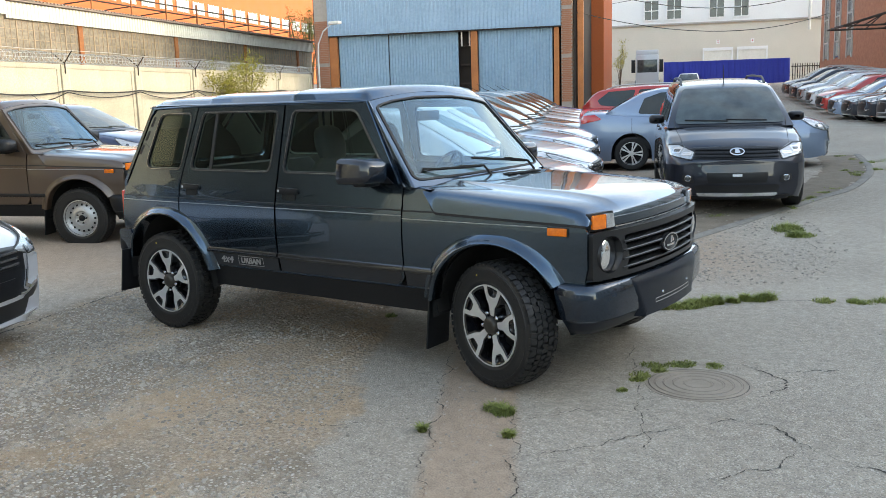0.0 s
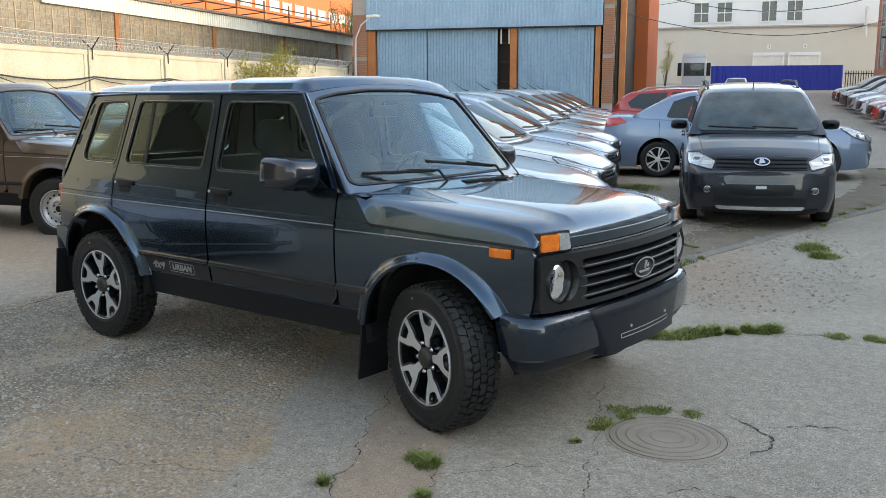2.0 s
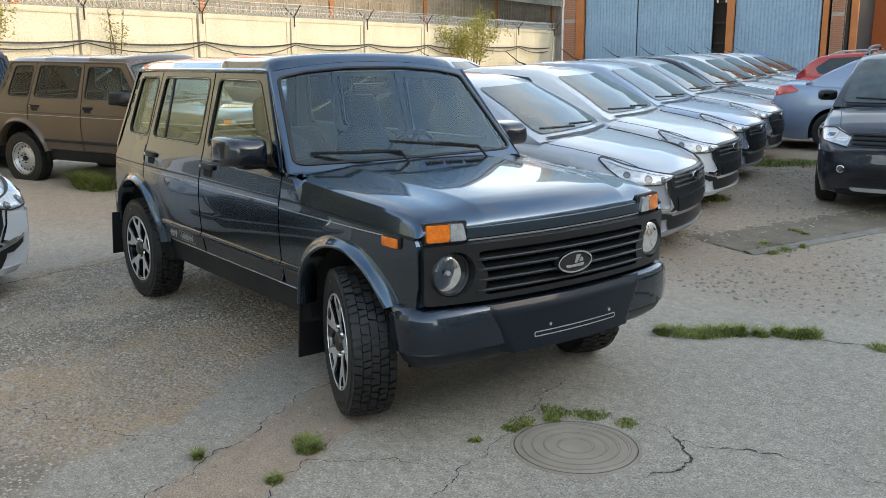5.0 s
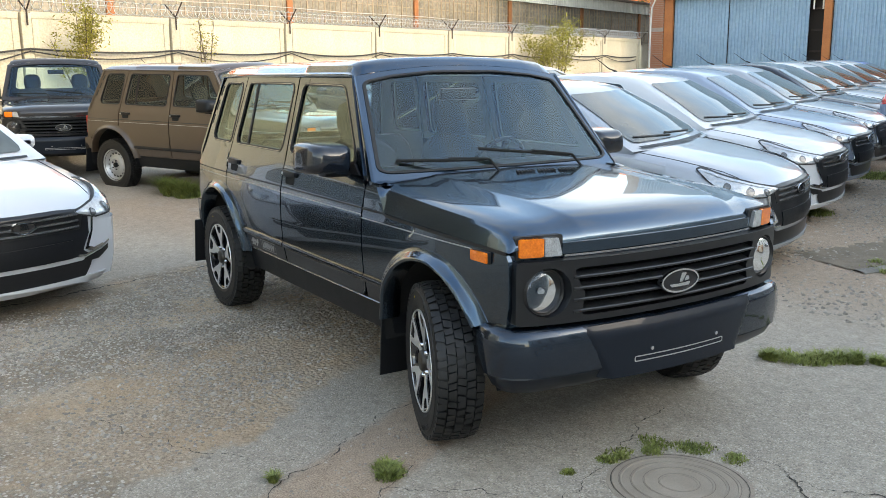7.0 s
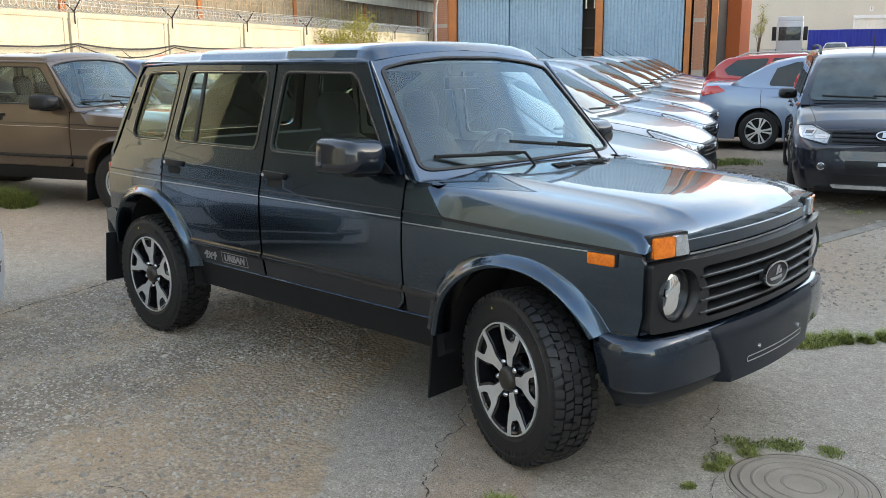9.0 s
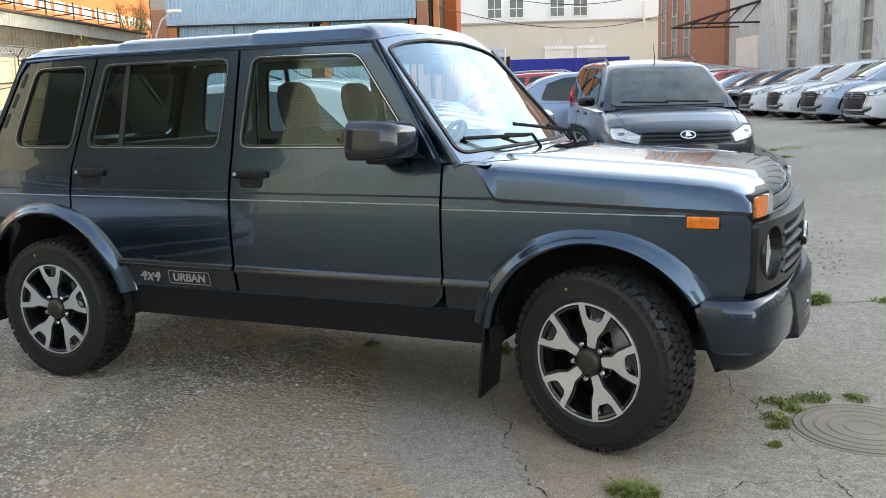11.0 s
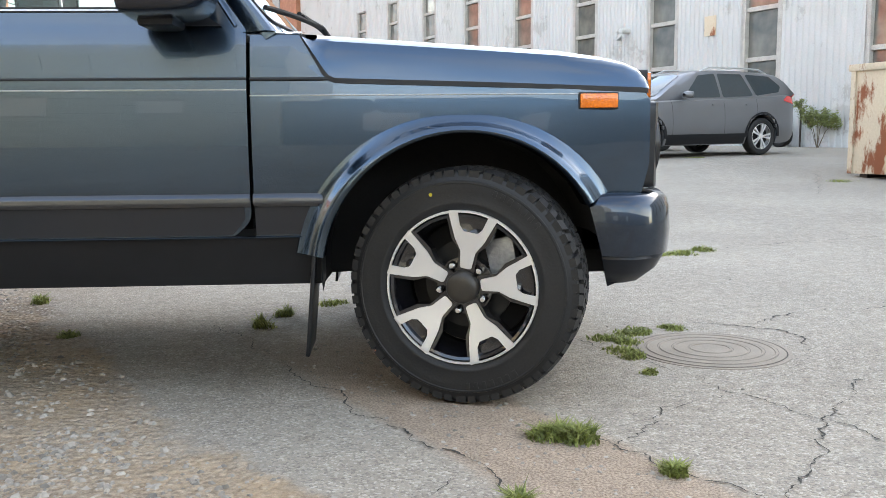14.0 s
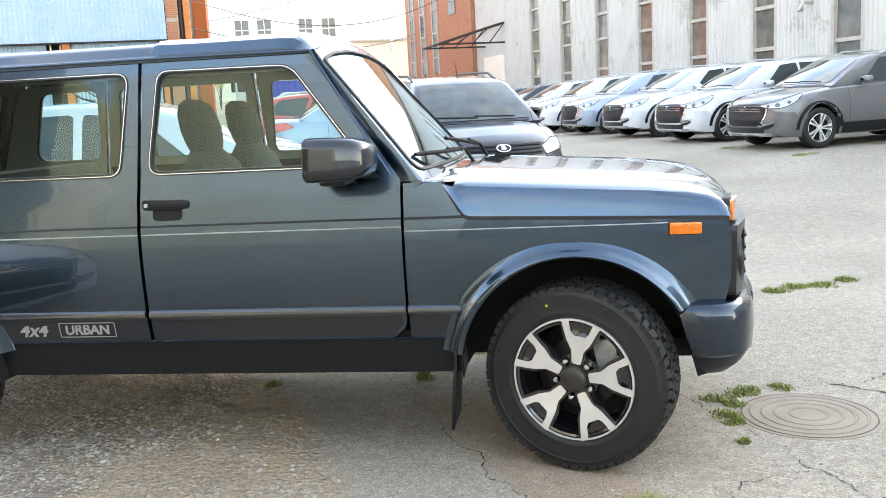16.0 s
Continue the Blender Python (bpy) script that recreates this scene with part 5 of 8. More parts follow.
    # bonnet shut line, dark
    both("bonnet_gap", grid_mesh([[(x + d * (0.9 if i < 2 else 0), -half(x, z) - 0.0055, z + d * (0.35 if i < 2 else 1)) for i, (x, z) in enumerate(((-0.434, 1.075), (-0.375, 0.972), (-0.362, 0.955), (-0.345, 0.9465), (-0.31, 0.9445), (0.1, 0.932), (0.53, 0.9165), (0.562, 0.914)))] for d in (-0.008, 0.006)]), M["seal"], car)
    for k in range(3):
        bm = bmesh.new()
        for j in range(6):
            add_box(bm, -0.0048, 0.0048, -0.042, 0.042, -0.004, 0.002, 0, pose(-0.315 + 0.012 * k, -0.06 + 0.125 * k + 0.0195 * j, 1.106 - 0.001 * k, 0, 4, 60))
        part("bonnet_vent", bm, M["seal"], car, "black bonnet air slots")
    # --- nose ---

    def nose(off=0.0):
        return lambda u, v: Vector((0.568 + 0.090 * (1 - (u / 0.78) ** 2) + off + 0.012 * (v - 0.75), u, v))

    part("front_panel", panel([(-0.545, 0.872), (0.545, 0.872), (0.545, 0.942), (-0.545, 0.942)], nose(-0.004), (), 0.1, 0.03, 0.05, (-1, 0, 0)), body, car)
    part("bright_strip", panel([(-0.54, 0.888), (0.54, 0.888), (0.54, 0.896), (-0.54, 0.896)], nose(0.003), (), 0.1, 0), M["trim_alu"] if urban else M["chrome"], car)
    both("front_corner", panel([(-0.755, 0.62), (-0.545, 0.62), (-0.545, 0.905), (-0.755, 0.905)], lambda u, v: nose(-0.02)(u, v), (), 0.06, 0.06, 0.05, (-1, 0, 0)), body, car)
    for s in (-1, 1):
        pts = [(s * 0.734, 0.890), (s * 0.545, 0.890), (s * 0.545, 0.972), (s * 0.734, 0.972)]
        hs = part("turn_signal", panel(rounded(inset(pts, -0.004), 0.012, 3), nose(-0.010), (), 0.05, 0.05, 0.06, (-1, 0, 0)), M["seal"], car, "amber and clear front indicator")
        for nm, m_, a, b in (("amber_lens", M["amber"], 0.730, 0.634), ("clear_lens", M["clear_lens"], 0.630, 0.553)):
            bm = panel(rounded([(s * a, 0.895), (s * b, 0.895), (s * (b + (0.02 if b < 0.6 else 0)), 0.968), (s * a, 0.968)], 0.008, 2), lambda u, v: nose(0.010 - 0.010 * max(0.0, (abs(u) - 0.60) / 0.13) ** 2)(u, v), (), 0.03, 0.03, 0.03, (-1, 0, 0))
            part(nm, bm, m_, hs)
    y = half(0.41, 0.885)
    both("side_marker", box(0.353, 0.471, -y - 0.009, -y + 0.01, 0.859, 0.909, 0.006), M["seal"], car)
    both("marker_lens", box(0.357, 0.467, -y - 0.018, -y + 0.002, 0.863, 0.905, 0.006), M["amber"], car, "amber side marker lens")
    # grille surround with round lamps
    circ = lambda cy, cz, r, n=28: [(cy + r * math.cos(2 * math.pi * k / n), cz + r * math.sin(2 * math.pi * k / n)) for k in range(n)]
    gs = rounded([(-0.752, 0.630), (0.752, 0.630), (0.752, 0.882), (-0.752, 0.882)], 0.018, 3)
    gl = rounded([(-0.49, 0.655), (0.49, 0.655), (0.47, 0.74), (0.53, 0.848), (-0.53, 0.848), (-0.47, 0.74)], 0.02, 2)
    grille = part("grille", panel(gs, lambda u, v: nose(0.045 - 0.028 * (abs(u) / 0.752) ** 6)(u, v), [gl, circ(-0.630, 0.757, 0.098), circ(0.630, 0.757, 0.098)], 0.08, 0.05, 0.06, (-1, 0, 0)), M["grille_black"], car, "black plastic grille with round lamp openings")
    # near-black sheet paints the shade behind the slats
    part("grille_back", panel([(-0.55, 0.64), (0.55, 0.64), (0.55, 0.86), (-0.55, 0.86)], nose(-0.012), (), 0.1, 0.1), M["pitch"], grille)
    for k in range(4):
        z = 0.680 + 0.0455 * k
        rows = [[nose(o)(u, z + dz) for u in [-0.525 + 0.105 * j for j in range(11)]] for o, dz in ((0.0, -0.004), (0.030, -0.012), (0.043, -0.012), (0.048, -0.009), (0.048, -0.003), (0.044, 0.0), (0.0, 0.011))]
        sl = part("slat", grid_mesh(rows), M["slat_grey"], grille)
        # lighter strip paints the highlight on the slat's top edge
        part("slat_highlight", grid_mesh([[nose(o)(u, z + dz) for u in [-0.50 + 0.1 * j for j in range(11)]] for o, dz in ((0.0455, 0.0012), (0.0492, -0.0022), (0.0492, -0.0046))]), M["slat_highlight"], sl, "thin grey highlight painted along the slat's edge")
    for s in (-1, 1):
        bm = lathe([(0.110, -0.055), (0.108, 0.0), (0.106, 0.003), (0.103, 0.0), (0.101, -0.02)], 36, "z")
        hl = part("headlamp", bm, M["grille_black"], grille, "round clear headlamp")
        hl.matrix_basis = Matrix.Translation(nose(0.012)(s * 0.630, 0.757)) @ pose(0, 0, 0, 0, 90, 0) @ Matrix.Scale(0.89, 4)
        part("reflector", lathe([(0.100, -0.012), (0.094, -0.034), (0.080, -0.052), (0.055, -0.066), (0.025, -0.072), (0.0001, -0.073)], 32, "z"), M["reflector"], hl)
        part("lens", lathe([(0.101, -0.010), (0.085, 0.006), (0.05, 0.014), (0.0001, 0.018)], 32, "z"), M["lens_ribbed"], hl, "ribbed clear lamp glass")
        part("lamp_ring", lathe([(0.1075, -0.012), (0.1065, 0.005), (0.1035, 0.0075), (0.0985, -0.004)], 36, "z"), M["grille_black"], hl, "thin black lamp ring")
        part("bulb", lathe([(0.0001, -0.012), (0.012, -0.014), (0.016, -0.03)], 12, "z"), M["clear_lens"], hl)
    bd = nose(0.056)(0.0, 0.742)
    oval = [(0.108 * math.cos(2 * math.pi * k / 36), 0.050 * math.sin(2 * math.pi * k / 36)) for k in range(36)]
    badge = part("badge", panel(oval, lambda u, v: bd + Vector((0, u, v)), (), 0, 0, 0.02, (-1, 0, 0)), M["seal"], grille, "oval chrome badge")
    part("badge_ring", panel(oval, lambda u, v: bd + Vector((0.008, u, v)), [inset(oval, 0.0075)], 0, 0, 0.012, (-1, 0, 0)), M["chrome"], badge)
    for mark in ([(-0.066, -0.010), (-0.050, -0.024), (0.050, -0.024), (0.060, -0.008), (-0.012, -0.012)], [(-0.006, -0.006), (0.012, -0.006), (0.036, 0.030), (0.006, 0.032)], [(0.020, -0.004), (0.052, -0.002), (0.048, 0.014), (0.034, 0.018)]):
        part("badge_mark", panel(rounded(mark, 0.004, 2), lambda u, v: bd + Vector((0.007, u, v)), (), 0, 0, 0.01, (-1, 0, 0)), M["chrome"], badge)
    # --- bumpers ---
    path = [(0.38, -0.815), (0.48, -0.822), (0.55, -0.812), (0.608, -0.775), (0.648, -0.70), (0.672, -0.60), (0.690, -0.46), (0.705, -0.25), (0.710, 0)]
    path = path + [(a, -b) for a, b in path[-2::-1]]
    prof_hi = [(-0.11, 0.617), (-0.02, 0.615), (-0.004, 0.603), (0.006, 0.57), (0.010, 0.50), (0.004, 0.432), (-0.010, 0.428)]
    prof_lo = [(-0.010, 0.428), (-0.008, 0.421), (-0.032, 0.38), (-0.078, 0.345), (-0.13, 0.332), (-0.18, 0.335)]

    def sweep(prof, ends):
        rows = []
        for i, (x, y) in enumerate(path):
            t = Vector(path[min(i + 1, len(path) - 1)]) - Vector(path[max(i - 1, 0)])
            nrm = Vector((t.y, -t.x)).normalized()
            if nrm.dot(Vector((x - 0.2, y))) < 0:
                nrm = -nrm
            e = 0.022 if i in (0, len(path) - 1) else 0.0
            rows.append([(x + nrm.x * (max(o, -0.05 if i in (0, len(path) - 1) else -1) - e) + (0.26 * max(0, 0.61 - z) * max(0, (0.50 - x) / 0.12) if abs(y) > 0.8 else 0), y + nrm.y * (max(o, -0.05 if i in (0, len(path) - 1) else -1) - e), z) for o, z in prof])
        return grid_mesh(rows)

    bumper = part("bumper", sweep(prof_hi, 0), M["bumper_satin"] if urban else M["plastic"], car, "dark front bumper")
    part("bumper_lip", sweep(prof_lo, 0), M["bumper_low"] if urban else M["plastic"], bumper)
    def fold(u, v):
        e = interp(v, [(0.39, 0.40), (0.60, 0.52)]) - abs(u)
        return Vector((0.700 - 0.05 * (u / 0.5) ** 2 + 0.046 * min(max(e / 0.035, 0), 1) - 0.55 * max(0, v - 0.572), u, v))

    tz = [(-0.52, 0.608), (-0.26, 0.612), (0.26, 0.612), (0.52, 0.608), (0.40, 0.385), (-0.40, 0.385)]
    part("bumper_centre", panel(tz, fold, (), 0.0175, 0.02, 0.05, (-1, 0, 0)), M["bumper_matt"], bumper, "matt dark bumper centre")
    ph = part("plate_holder", panel(rounded([(-0.26, 0.44), (0.26, 0.44), (0.26, 0.465), (-0.26, 0.465)], 0.008, 2), lambda u, v: Vector((0.7485 - 0.05 * (u / 0.5) ** 2, u, v)), [inset(rounded([(-0.26, 0.44), (0.26, 0.44), (0.26, 0.465), (-0.26, 0.465)], 0.008, 2), 0.005)], 0.05, 0), M["steel_wheel"], bumper, "empty plate recess")
    for s in (-1, 1):
        sc = lathe([(0.0001, 0.004), (0.008, 0.003), (0.009, -0.004)], 10, "z")
        o = part("plate_screw", sc, M["chrome"], bumper)
        o.matrix_basis = Matrix.Translation((0.7485 - 0.05 * 0.14, s * 0.19 + 0.02, 0.487)) @ pose(0, 0, 0, 0, 90, 0)
    rb = part("rear_bumper", box(-3.29, -3.20, -0.77, 0.77, 0.52, 0.68, 0.025), M["plastic"], car)
    both("rear_bumper_corner", panel(rounded([(-3.11, 0.50), (-3.11, 0.70), (-3.27, 0.69), (-3.26, 0.52)], 0.02, 2), flank(0.012), (), 0.04, 0.04, 0.05, (0, 1, 0)), body, rb)
    # --- tail ---

    def tail(off=0.0):
        return lambda u, v: Vector((-interp(v, [(0.5, 3.205), (0.8, 3.21), (1.05, 3.18), (1.14, 3.14), (1.545, 2.955), (1.6, 2.93)]) + off, -u, v))

    tw = rounded([(-0.615, 1.15), (0.615, 1.15), (0.535, 1.515), (-0.535, 1.515)], 0.06, 4)
    tg = part("tailgate", panel([(-0.745, 0.50), (0.745, 0.50), (0.755, 1.05), (0.64, 1.585), (-0.64, 1.585), (-0.755, 1.05)], tail(), [tw], 0.2, 0.08, 0.03, (1, 0, 0)), body, car)
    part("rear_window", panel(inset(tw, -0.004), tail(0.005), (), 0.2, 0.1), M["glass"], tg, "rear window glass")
    both("tail_lamp", box(-3.235, -3.17, -0.755, -0.62, 0.74, 0.98, 0.012), M["red_lens"], car, "red tail lamp")
    for k in range(3):
        x, z = -2.905 - 0.052 * k, 1.475 - 0.098 * k
        both("pillar_vent", panel(rounded([(x - 0.036, z - 0.035), (x - 0.014, z - 0.035), (x + 0.020, z + 0.035), (x - 0.002, z + 0.035)], 0.008, 2), flank(0.0025), (), 0, 0.03, 0.004, (0, 1, 0)), M["seal"], car)
    # --- mirrors ---
    rows = []
    for x, sy, sz in ((-0.878, 0.95, 0.93), (-0.872, 1.0, 1.0), (-0.84, 1.0, 1.0), (-0.80, 0.985, 0.975), (-0.77, 0.95, 0.93), (-0.748, 0.89, 0.86), (-0.732, 0.80, 0.76), (-0.720, 0.66, 0.61), (-0.713, 0.48, 0.43), (-0.709, 0.25, 0.22), (-0.708, 0.01, 0.01)):
        ring = rounded([(-0.126 * sy, -0.070 * sz), (0.118 * sy, -0.084 * sz), (0.124 * sy, 0.074 * sz), (-0.112 * sy, 0.082 * sz)], [0.045 * sy, 0.03 * sy, 0.04 * sy, 0.055 * sy], 7)
        rows.append([(-0.878 + 1.35 * (x + 0.878) + 0.10 * c * c + 0.02 * c, -0.902 + c, 1.180 + s - 0.05 * (s > 0) * c * c) for c, s in ring])
    mir = both("mirror", grid_mesh(rows, None, True), M["mirror_shell"] if urban else M["plastic"], car, "black door mirror")
    both("mirror_face", grid_mesh([[(-0.871, -1.012, 1.112), (-0.871, -1.012, 1.248)], [(-0.871, -0.792, 1.112), (-0.871, -0.792, 1.248)]]), M["mirror_glass"], mir)
    both("mirror_arm", box(-0.86, -0.76, -0.90, -0.745, 1.085, 1.122, 0.016), M["plastic"], mir)
    both("mirror_base", panel([(-0.66, 1.10), (-0.80, 1.10), (-0.80, 1.15), (-0.735, 1.15)], flank(0.008), (), 0.05, 0.02, 0.01, (0, 1, 0)), M["plastic"], mir)
    # --- mud flaps, underside ---
    both("mud_flap", box(-0.012, 0.0, -0.795, -0.575, -0.31, 0.0, 0.004, pose(-0.408, 0, 0.455, 0, 5, 0)), M["plastic"], car, "black rubber mud flap")
    both("mud_flap", box(-0.014, 0.0, -0.835, -0.57, -0.32, 0.0, 0.004, pose(-3.165, 0, 0.545, 0, 9, 0)), M["plastic"], car, "black rubber mud flap")
    part("underbody", box(-3.15, 0.45, -0.415, 0.415, 0.40, 0.60), M["under"], car)
    # unseen slab added to keep sky light off the ground below the bumper
    part("sky_block_slab", box(-0.25, 0.60, -0.52, 0.52, 0.34, 0.42, 0.02), M["under"], car)
    part("floor_pan", box(-2.30, -0.40, -0.735, 0.735, 0.44, 0.52), M["under"], car)
    part("boot_floor", box(-3.18, -2.2, -0.74, 0.74, 0.80, 0.84), M["under"], car)
    part("firewall", box(-0.60, -0.55, -0.70, 0.70, 0.45, 1.06), M["under"], car)
    part("front_axle", tube([(0, -0.62, 0.33), (0, 0.62, 0.33)], 0.045, 8), M["under"], car)
    part("rear_axle", tube([(-2.7, -0.62, 0.33), (-2.7, 0.62, 0.33)], 0.055, 8), M["under"], car)
    coil_pts = [(0.02 + 0.055 * math.cos(k * 0.55), -0.53 + 0.055 * math.sin(k * 0.55), 0.36 + 0.0042 * k) for k in range(70)]
    both("spring", tube(coil_pts, 0.009, 5), M["under"], car)
    part("silencer", tube([(-2.2, 0.3, 0.33), (-1.2, 0.3, 0.31)], 0.07, 10), M["dark_steel"], car)
    # --- cabin ---
    part("dashboard", box(-0.98, -0.60, -0.70, 0.70, 0.85, 1.10, 0.05), M["plastic"], car)
    sw = lathe([(0.180 + 0.014 * math.cos(2 * math.pi * k / 8), 0.014 * math.sin(2 * math.pi * k / 8)) for k in range(8)], 28, "z", None, True)
    add_box(sw, -0.18, 0.18, -0.02, 0.02, -0.02, 0.0, 0.005)
    st = part("steering_wheel", sw, M["plastic"], car)
    st.matrix_basis = pose(-1.07, 0.36, 1.05, 0, -62, 0)
    seat(car, -1.38, -0.34)
    seat(car, -1.45, 0.36)
    seat(car, -2.42, 0.0, False, 1.25)
    both("door_card", panel([(-0.60, 0.55), (-2.50, 0.55), (-2.50, 1.11), (-0.60, 1.11)], flank(-0.05), (), 0.3, 0.1), M["plastic"], car)
    part("rear_view_mirror", box(-0.965, -0.93, -0.115, 0.115, 1.44, 1.505, 0.012), M["plastic"], car)
    # --- wheels ---
    for x, ang, track in ((0.040 if urban else 0.014, steer, 0.738 if urban else 0.703), (-2.70, 0.0, 0.718 if urban else 0.703)):
        z = 0.350 if urban else 0.345
        for m_w in (Matrix.Translation((x, -track, z)) @ pose(0, 0, 0, 0, 0, ang), Matrix.Translation((x, track, z)) @ pose(0, 0, 0, 0, 0, ang + 180)):
            if urban:
                alloy_wheel(car, m_w, 8.0 if x > -1 else 18.0)
            else:
                steel_wheel(car, m_w)
    return car, rq, dr


lens = glass("lamp_glass", (0.92, 0.94, 0.95))
ln, ll = lens.node_tree.nodes, lens.node_tree.links
wave = ln.new("ShaderNodeTexWave")
wave.inputs["Scale"].default_value, wave.inputs["Distortion"].default_value = 22, 1.5
lb = ln.new("ShaderNodeBump")
lb.inputs["Distance"].default_value = 0.004
tcx = ln.new("ShaderNodeTexCoord")
ll.new(tcx.outputs["Object"], wave.inputs["Vector"])
ll.new(wave.outputs["Fac"], lb.inputs["Height"])
for node in list(ln):
    if node.bl_idname == "ShaderNodeBsdfGlossy":
        ll.new(lb.outputs[0], node.inputs["Normal"])
M["lens_ribbed"] = lens
M["reflector"] = mat("aluminised_reflector", (0.86, 0.88, 0.90), 0.22, 0.75, 0.2, 40, 70, 0.003)
M["bumper_matt"] = mat("matt_dark_bumper", (0.006, 0.0095, 0.016), 0.34, 0, 0.12, 10, 400, 0.0002, None, 0.22, 0.22)
M["bumper_satin"] = mat("satin_dark_bumper", (0.014, 0.026, 0.044), 0.26, 0.8, 0.1, 6, 400, 0, None, 1.0)
M["bumper_low"] = mat("dark_lower_bumper", (0.005, 0.008, 0.014), 0.38, 0, 0.12, 6, 400, 0, None, 0.15, 0.3)
M["slat_grey"] = mat("satin_dark_grey_slat", (0.018, 0.019, 0.021), 0.34, 0.1, 0.12, 10, 300)
# colour stands in for the unlit space before the radiator
M["pitch"] = mat("radiator_space_shade", (0.003, 0.003, 0.003), 0.95, 0, 0.2, 10, 200, 0, None, 0, 0.1)
M["band_dark"] = mat("dark_satin_band", (0.010, 0.013, 0.018), 0.32, 0, 0.12, 6, 500, 0.0002, None, 0.3)
M["mirror_shell"] = mat("satin_black_shell", (0.004, 0.007, 0.014), 0.24, 0.1, 0.1, 5, 300, 0.0002, None, 0.7)
M["moulding"] = mat("satin_graphite_moulding", (0.045, 0.05, 0.058), 0.24, 0.9, 0.1, 6, 400, 0, None, 0.8)
# lighter grey stands in for the highlight on the slats
M["slat_highlight"] = mat("grey_edge_highlight", (0.055, 0.057, 0.06), 0.35, 0.5, 0.15, 8, 200)
M["mirror_glass"] = mat("mirror_glass", (0.8, 0.8, 0.82), 0.02, 1.0, 0.01)

hero, hero_q, hero_d = estate_4x4(Matrix.Translation((-2.41, 4.61, 0)), M["graphite"], "dark graphite five-door off-road estate with black alloy wheels", "", True, -19)
# badges on the rear door's lower edge
for word, x, size, sh in (("4x4", -2.095, 0.078, 0.25), ("URBAN", -1.865, 0.056, 0.0)):
    z = 0.553
    text_mesh(word, size, pose(x, -half(x, z) - 0.0035, z, 90, 0, 0), M["pin"], hero_d[0], "badge_text", "silver lettering on the door", sh, 0.0016)
box_o = rounded([(-1.983, 0.522), (-1.747, 0.522), (-1.747, 0.584), (-1.983, 0.584)], 0.006, 2)
part("badge_frame", panel(box_o, flank(0.0035), [inset(box_o, 0.004)], 0, 0), M["pin"], hero_d[0])


# red digits on the hall's door signs
for (o, c), word in zip(signs, "34"):
    text_mesh(word, 0.30, pose(c, -0.103, 5.715, 90, 0, 0), M["red_lens"], o, "sign_digit")


# ---- newer cars, saloon, estate and van, from one builder ----
KINDS = {
    "saloon": dict(L=4.41, W=1.77, wb=2.635, fo=0.83, r=0.315, rim=0.205, low=0.17,
                   hood=[(0, 0.665), (0.04, 0.72), (0.12, 0.765), (0.35, 0.835), (0.75, 0.90), (1.12, 0.955), (1.3, 0.96), (2.4, 0.985), (3.6, 1.02), (3.9, 1.045), (4.25, 1.055), (4.36, 1.02), (4.41, 0.88)],
                   roof=[(1.10, 0.955), (1.50, 1.20), (1.92, 1.42), (2.1, 1.465), (2.5, 1.49), (2.95, 1.475), (3.3, 1.40), (3.65, 1.22), (3.92, 1.05)],
                   side=[[(1.68, 0.985), (2.12, 1.375), (2.50, 1.412), (2.52, 0.995)], [(2.58, 0.997), (2.56, 1.412), (2.95, 1.395), (3.24, 1.30), (3.36, 1.03)]],
                   front=[(-0.68, 0.06), (0.68, 0.06), (0.52, 0.43), (-0.52, 0.43)], rear_cut=(3.42, 3.86)),
    "estate": dict(L=4.42, W=1.785, wb=2.635, fo=0.83, r=0.335, rim=0.225, low=0.20,
                   hood=[(0, 0.695), (0.04, 0.75), (0.12, 0.795), (0.35, 0.865), (0.75, 0.93), (1.12, 0.985), (1.3, 0.99), (2.4, 1.015), (3.6, 1.06), (4.1, 1.09), (4.32, 1.07), (4.40, 0.98), (4.42, 0.86)],
                   roof=[(1.10, 0.985), (1.50, 1.23), (1.92, 1.45), (2.1, 1.495), (2.5, 1.52), (3.1, 1.515), (3.7, 1.48), (3.98, 1.44), (4.12, 1.36), (4.34, 1.08)],
                   side=[[(1.68, 1.015), (2.12, 1.405), (2.50, 1.442), (2.52, 1.025)], [(2.58, 1.027), (2.56, 1.442), (3.12, 1.435), (3.30, 1.05)], [(3.37, 1.055), (3.20, 1.432), (3.78, 1.40), (4.02, 1.22), (3.95, 1.12)]],
                   front=[(-0.68, 0.06), (0.68, 0.06), (0.52, 0.43), (-0.52, 0.43)], rear_cut=(4.08, 4.33)),
    "van": dict(L=4.47, W=1.755, wb=2.905, fo=0.82, r=0.315, rim=0.20, low=0.16,
                hood=[(0, 0.62), (0.04, 0.70), (0.10, 0.77), (0.25, 0.86), (0.55, 0.945), (0.98, 1.02), (1.2, 1.03), (2.4, 1.04), (4.2, 1.06), (4.40, 1.04), (4.45, 0.98), (4.47, 0.75)],
                roof=[(0.94, 1.015), (1.25, 1.26), (1.62, 1.50), (1.80, 1.56), (2.2, 1.605), (3.2, 1.62), (4.05, 1.60), (4.28, 1.54), (4.40, 1.10)],
                side=[[(1.50, 1.06), (1.86, 1.44), (2.30, 1.515), (2.33, 1.065)], [(2.39, 1.067), (2.36, 1.515), (3.02, 1.53), (3.05, 1.075)], [(3.12, 1.08), (3.09, 1.53), (4.05, 1.50), (4.16, 1.10)]],
                front=[(-0.70, 0.05), (0.70, 0.05), (0.56, 0.49), (-0.56, 0.49)], rear_cut=(4.25, 4.40)),
}


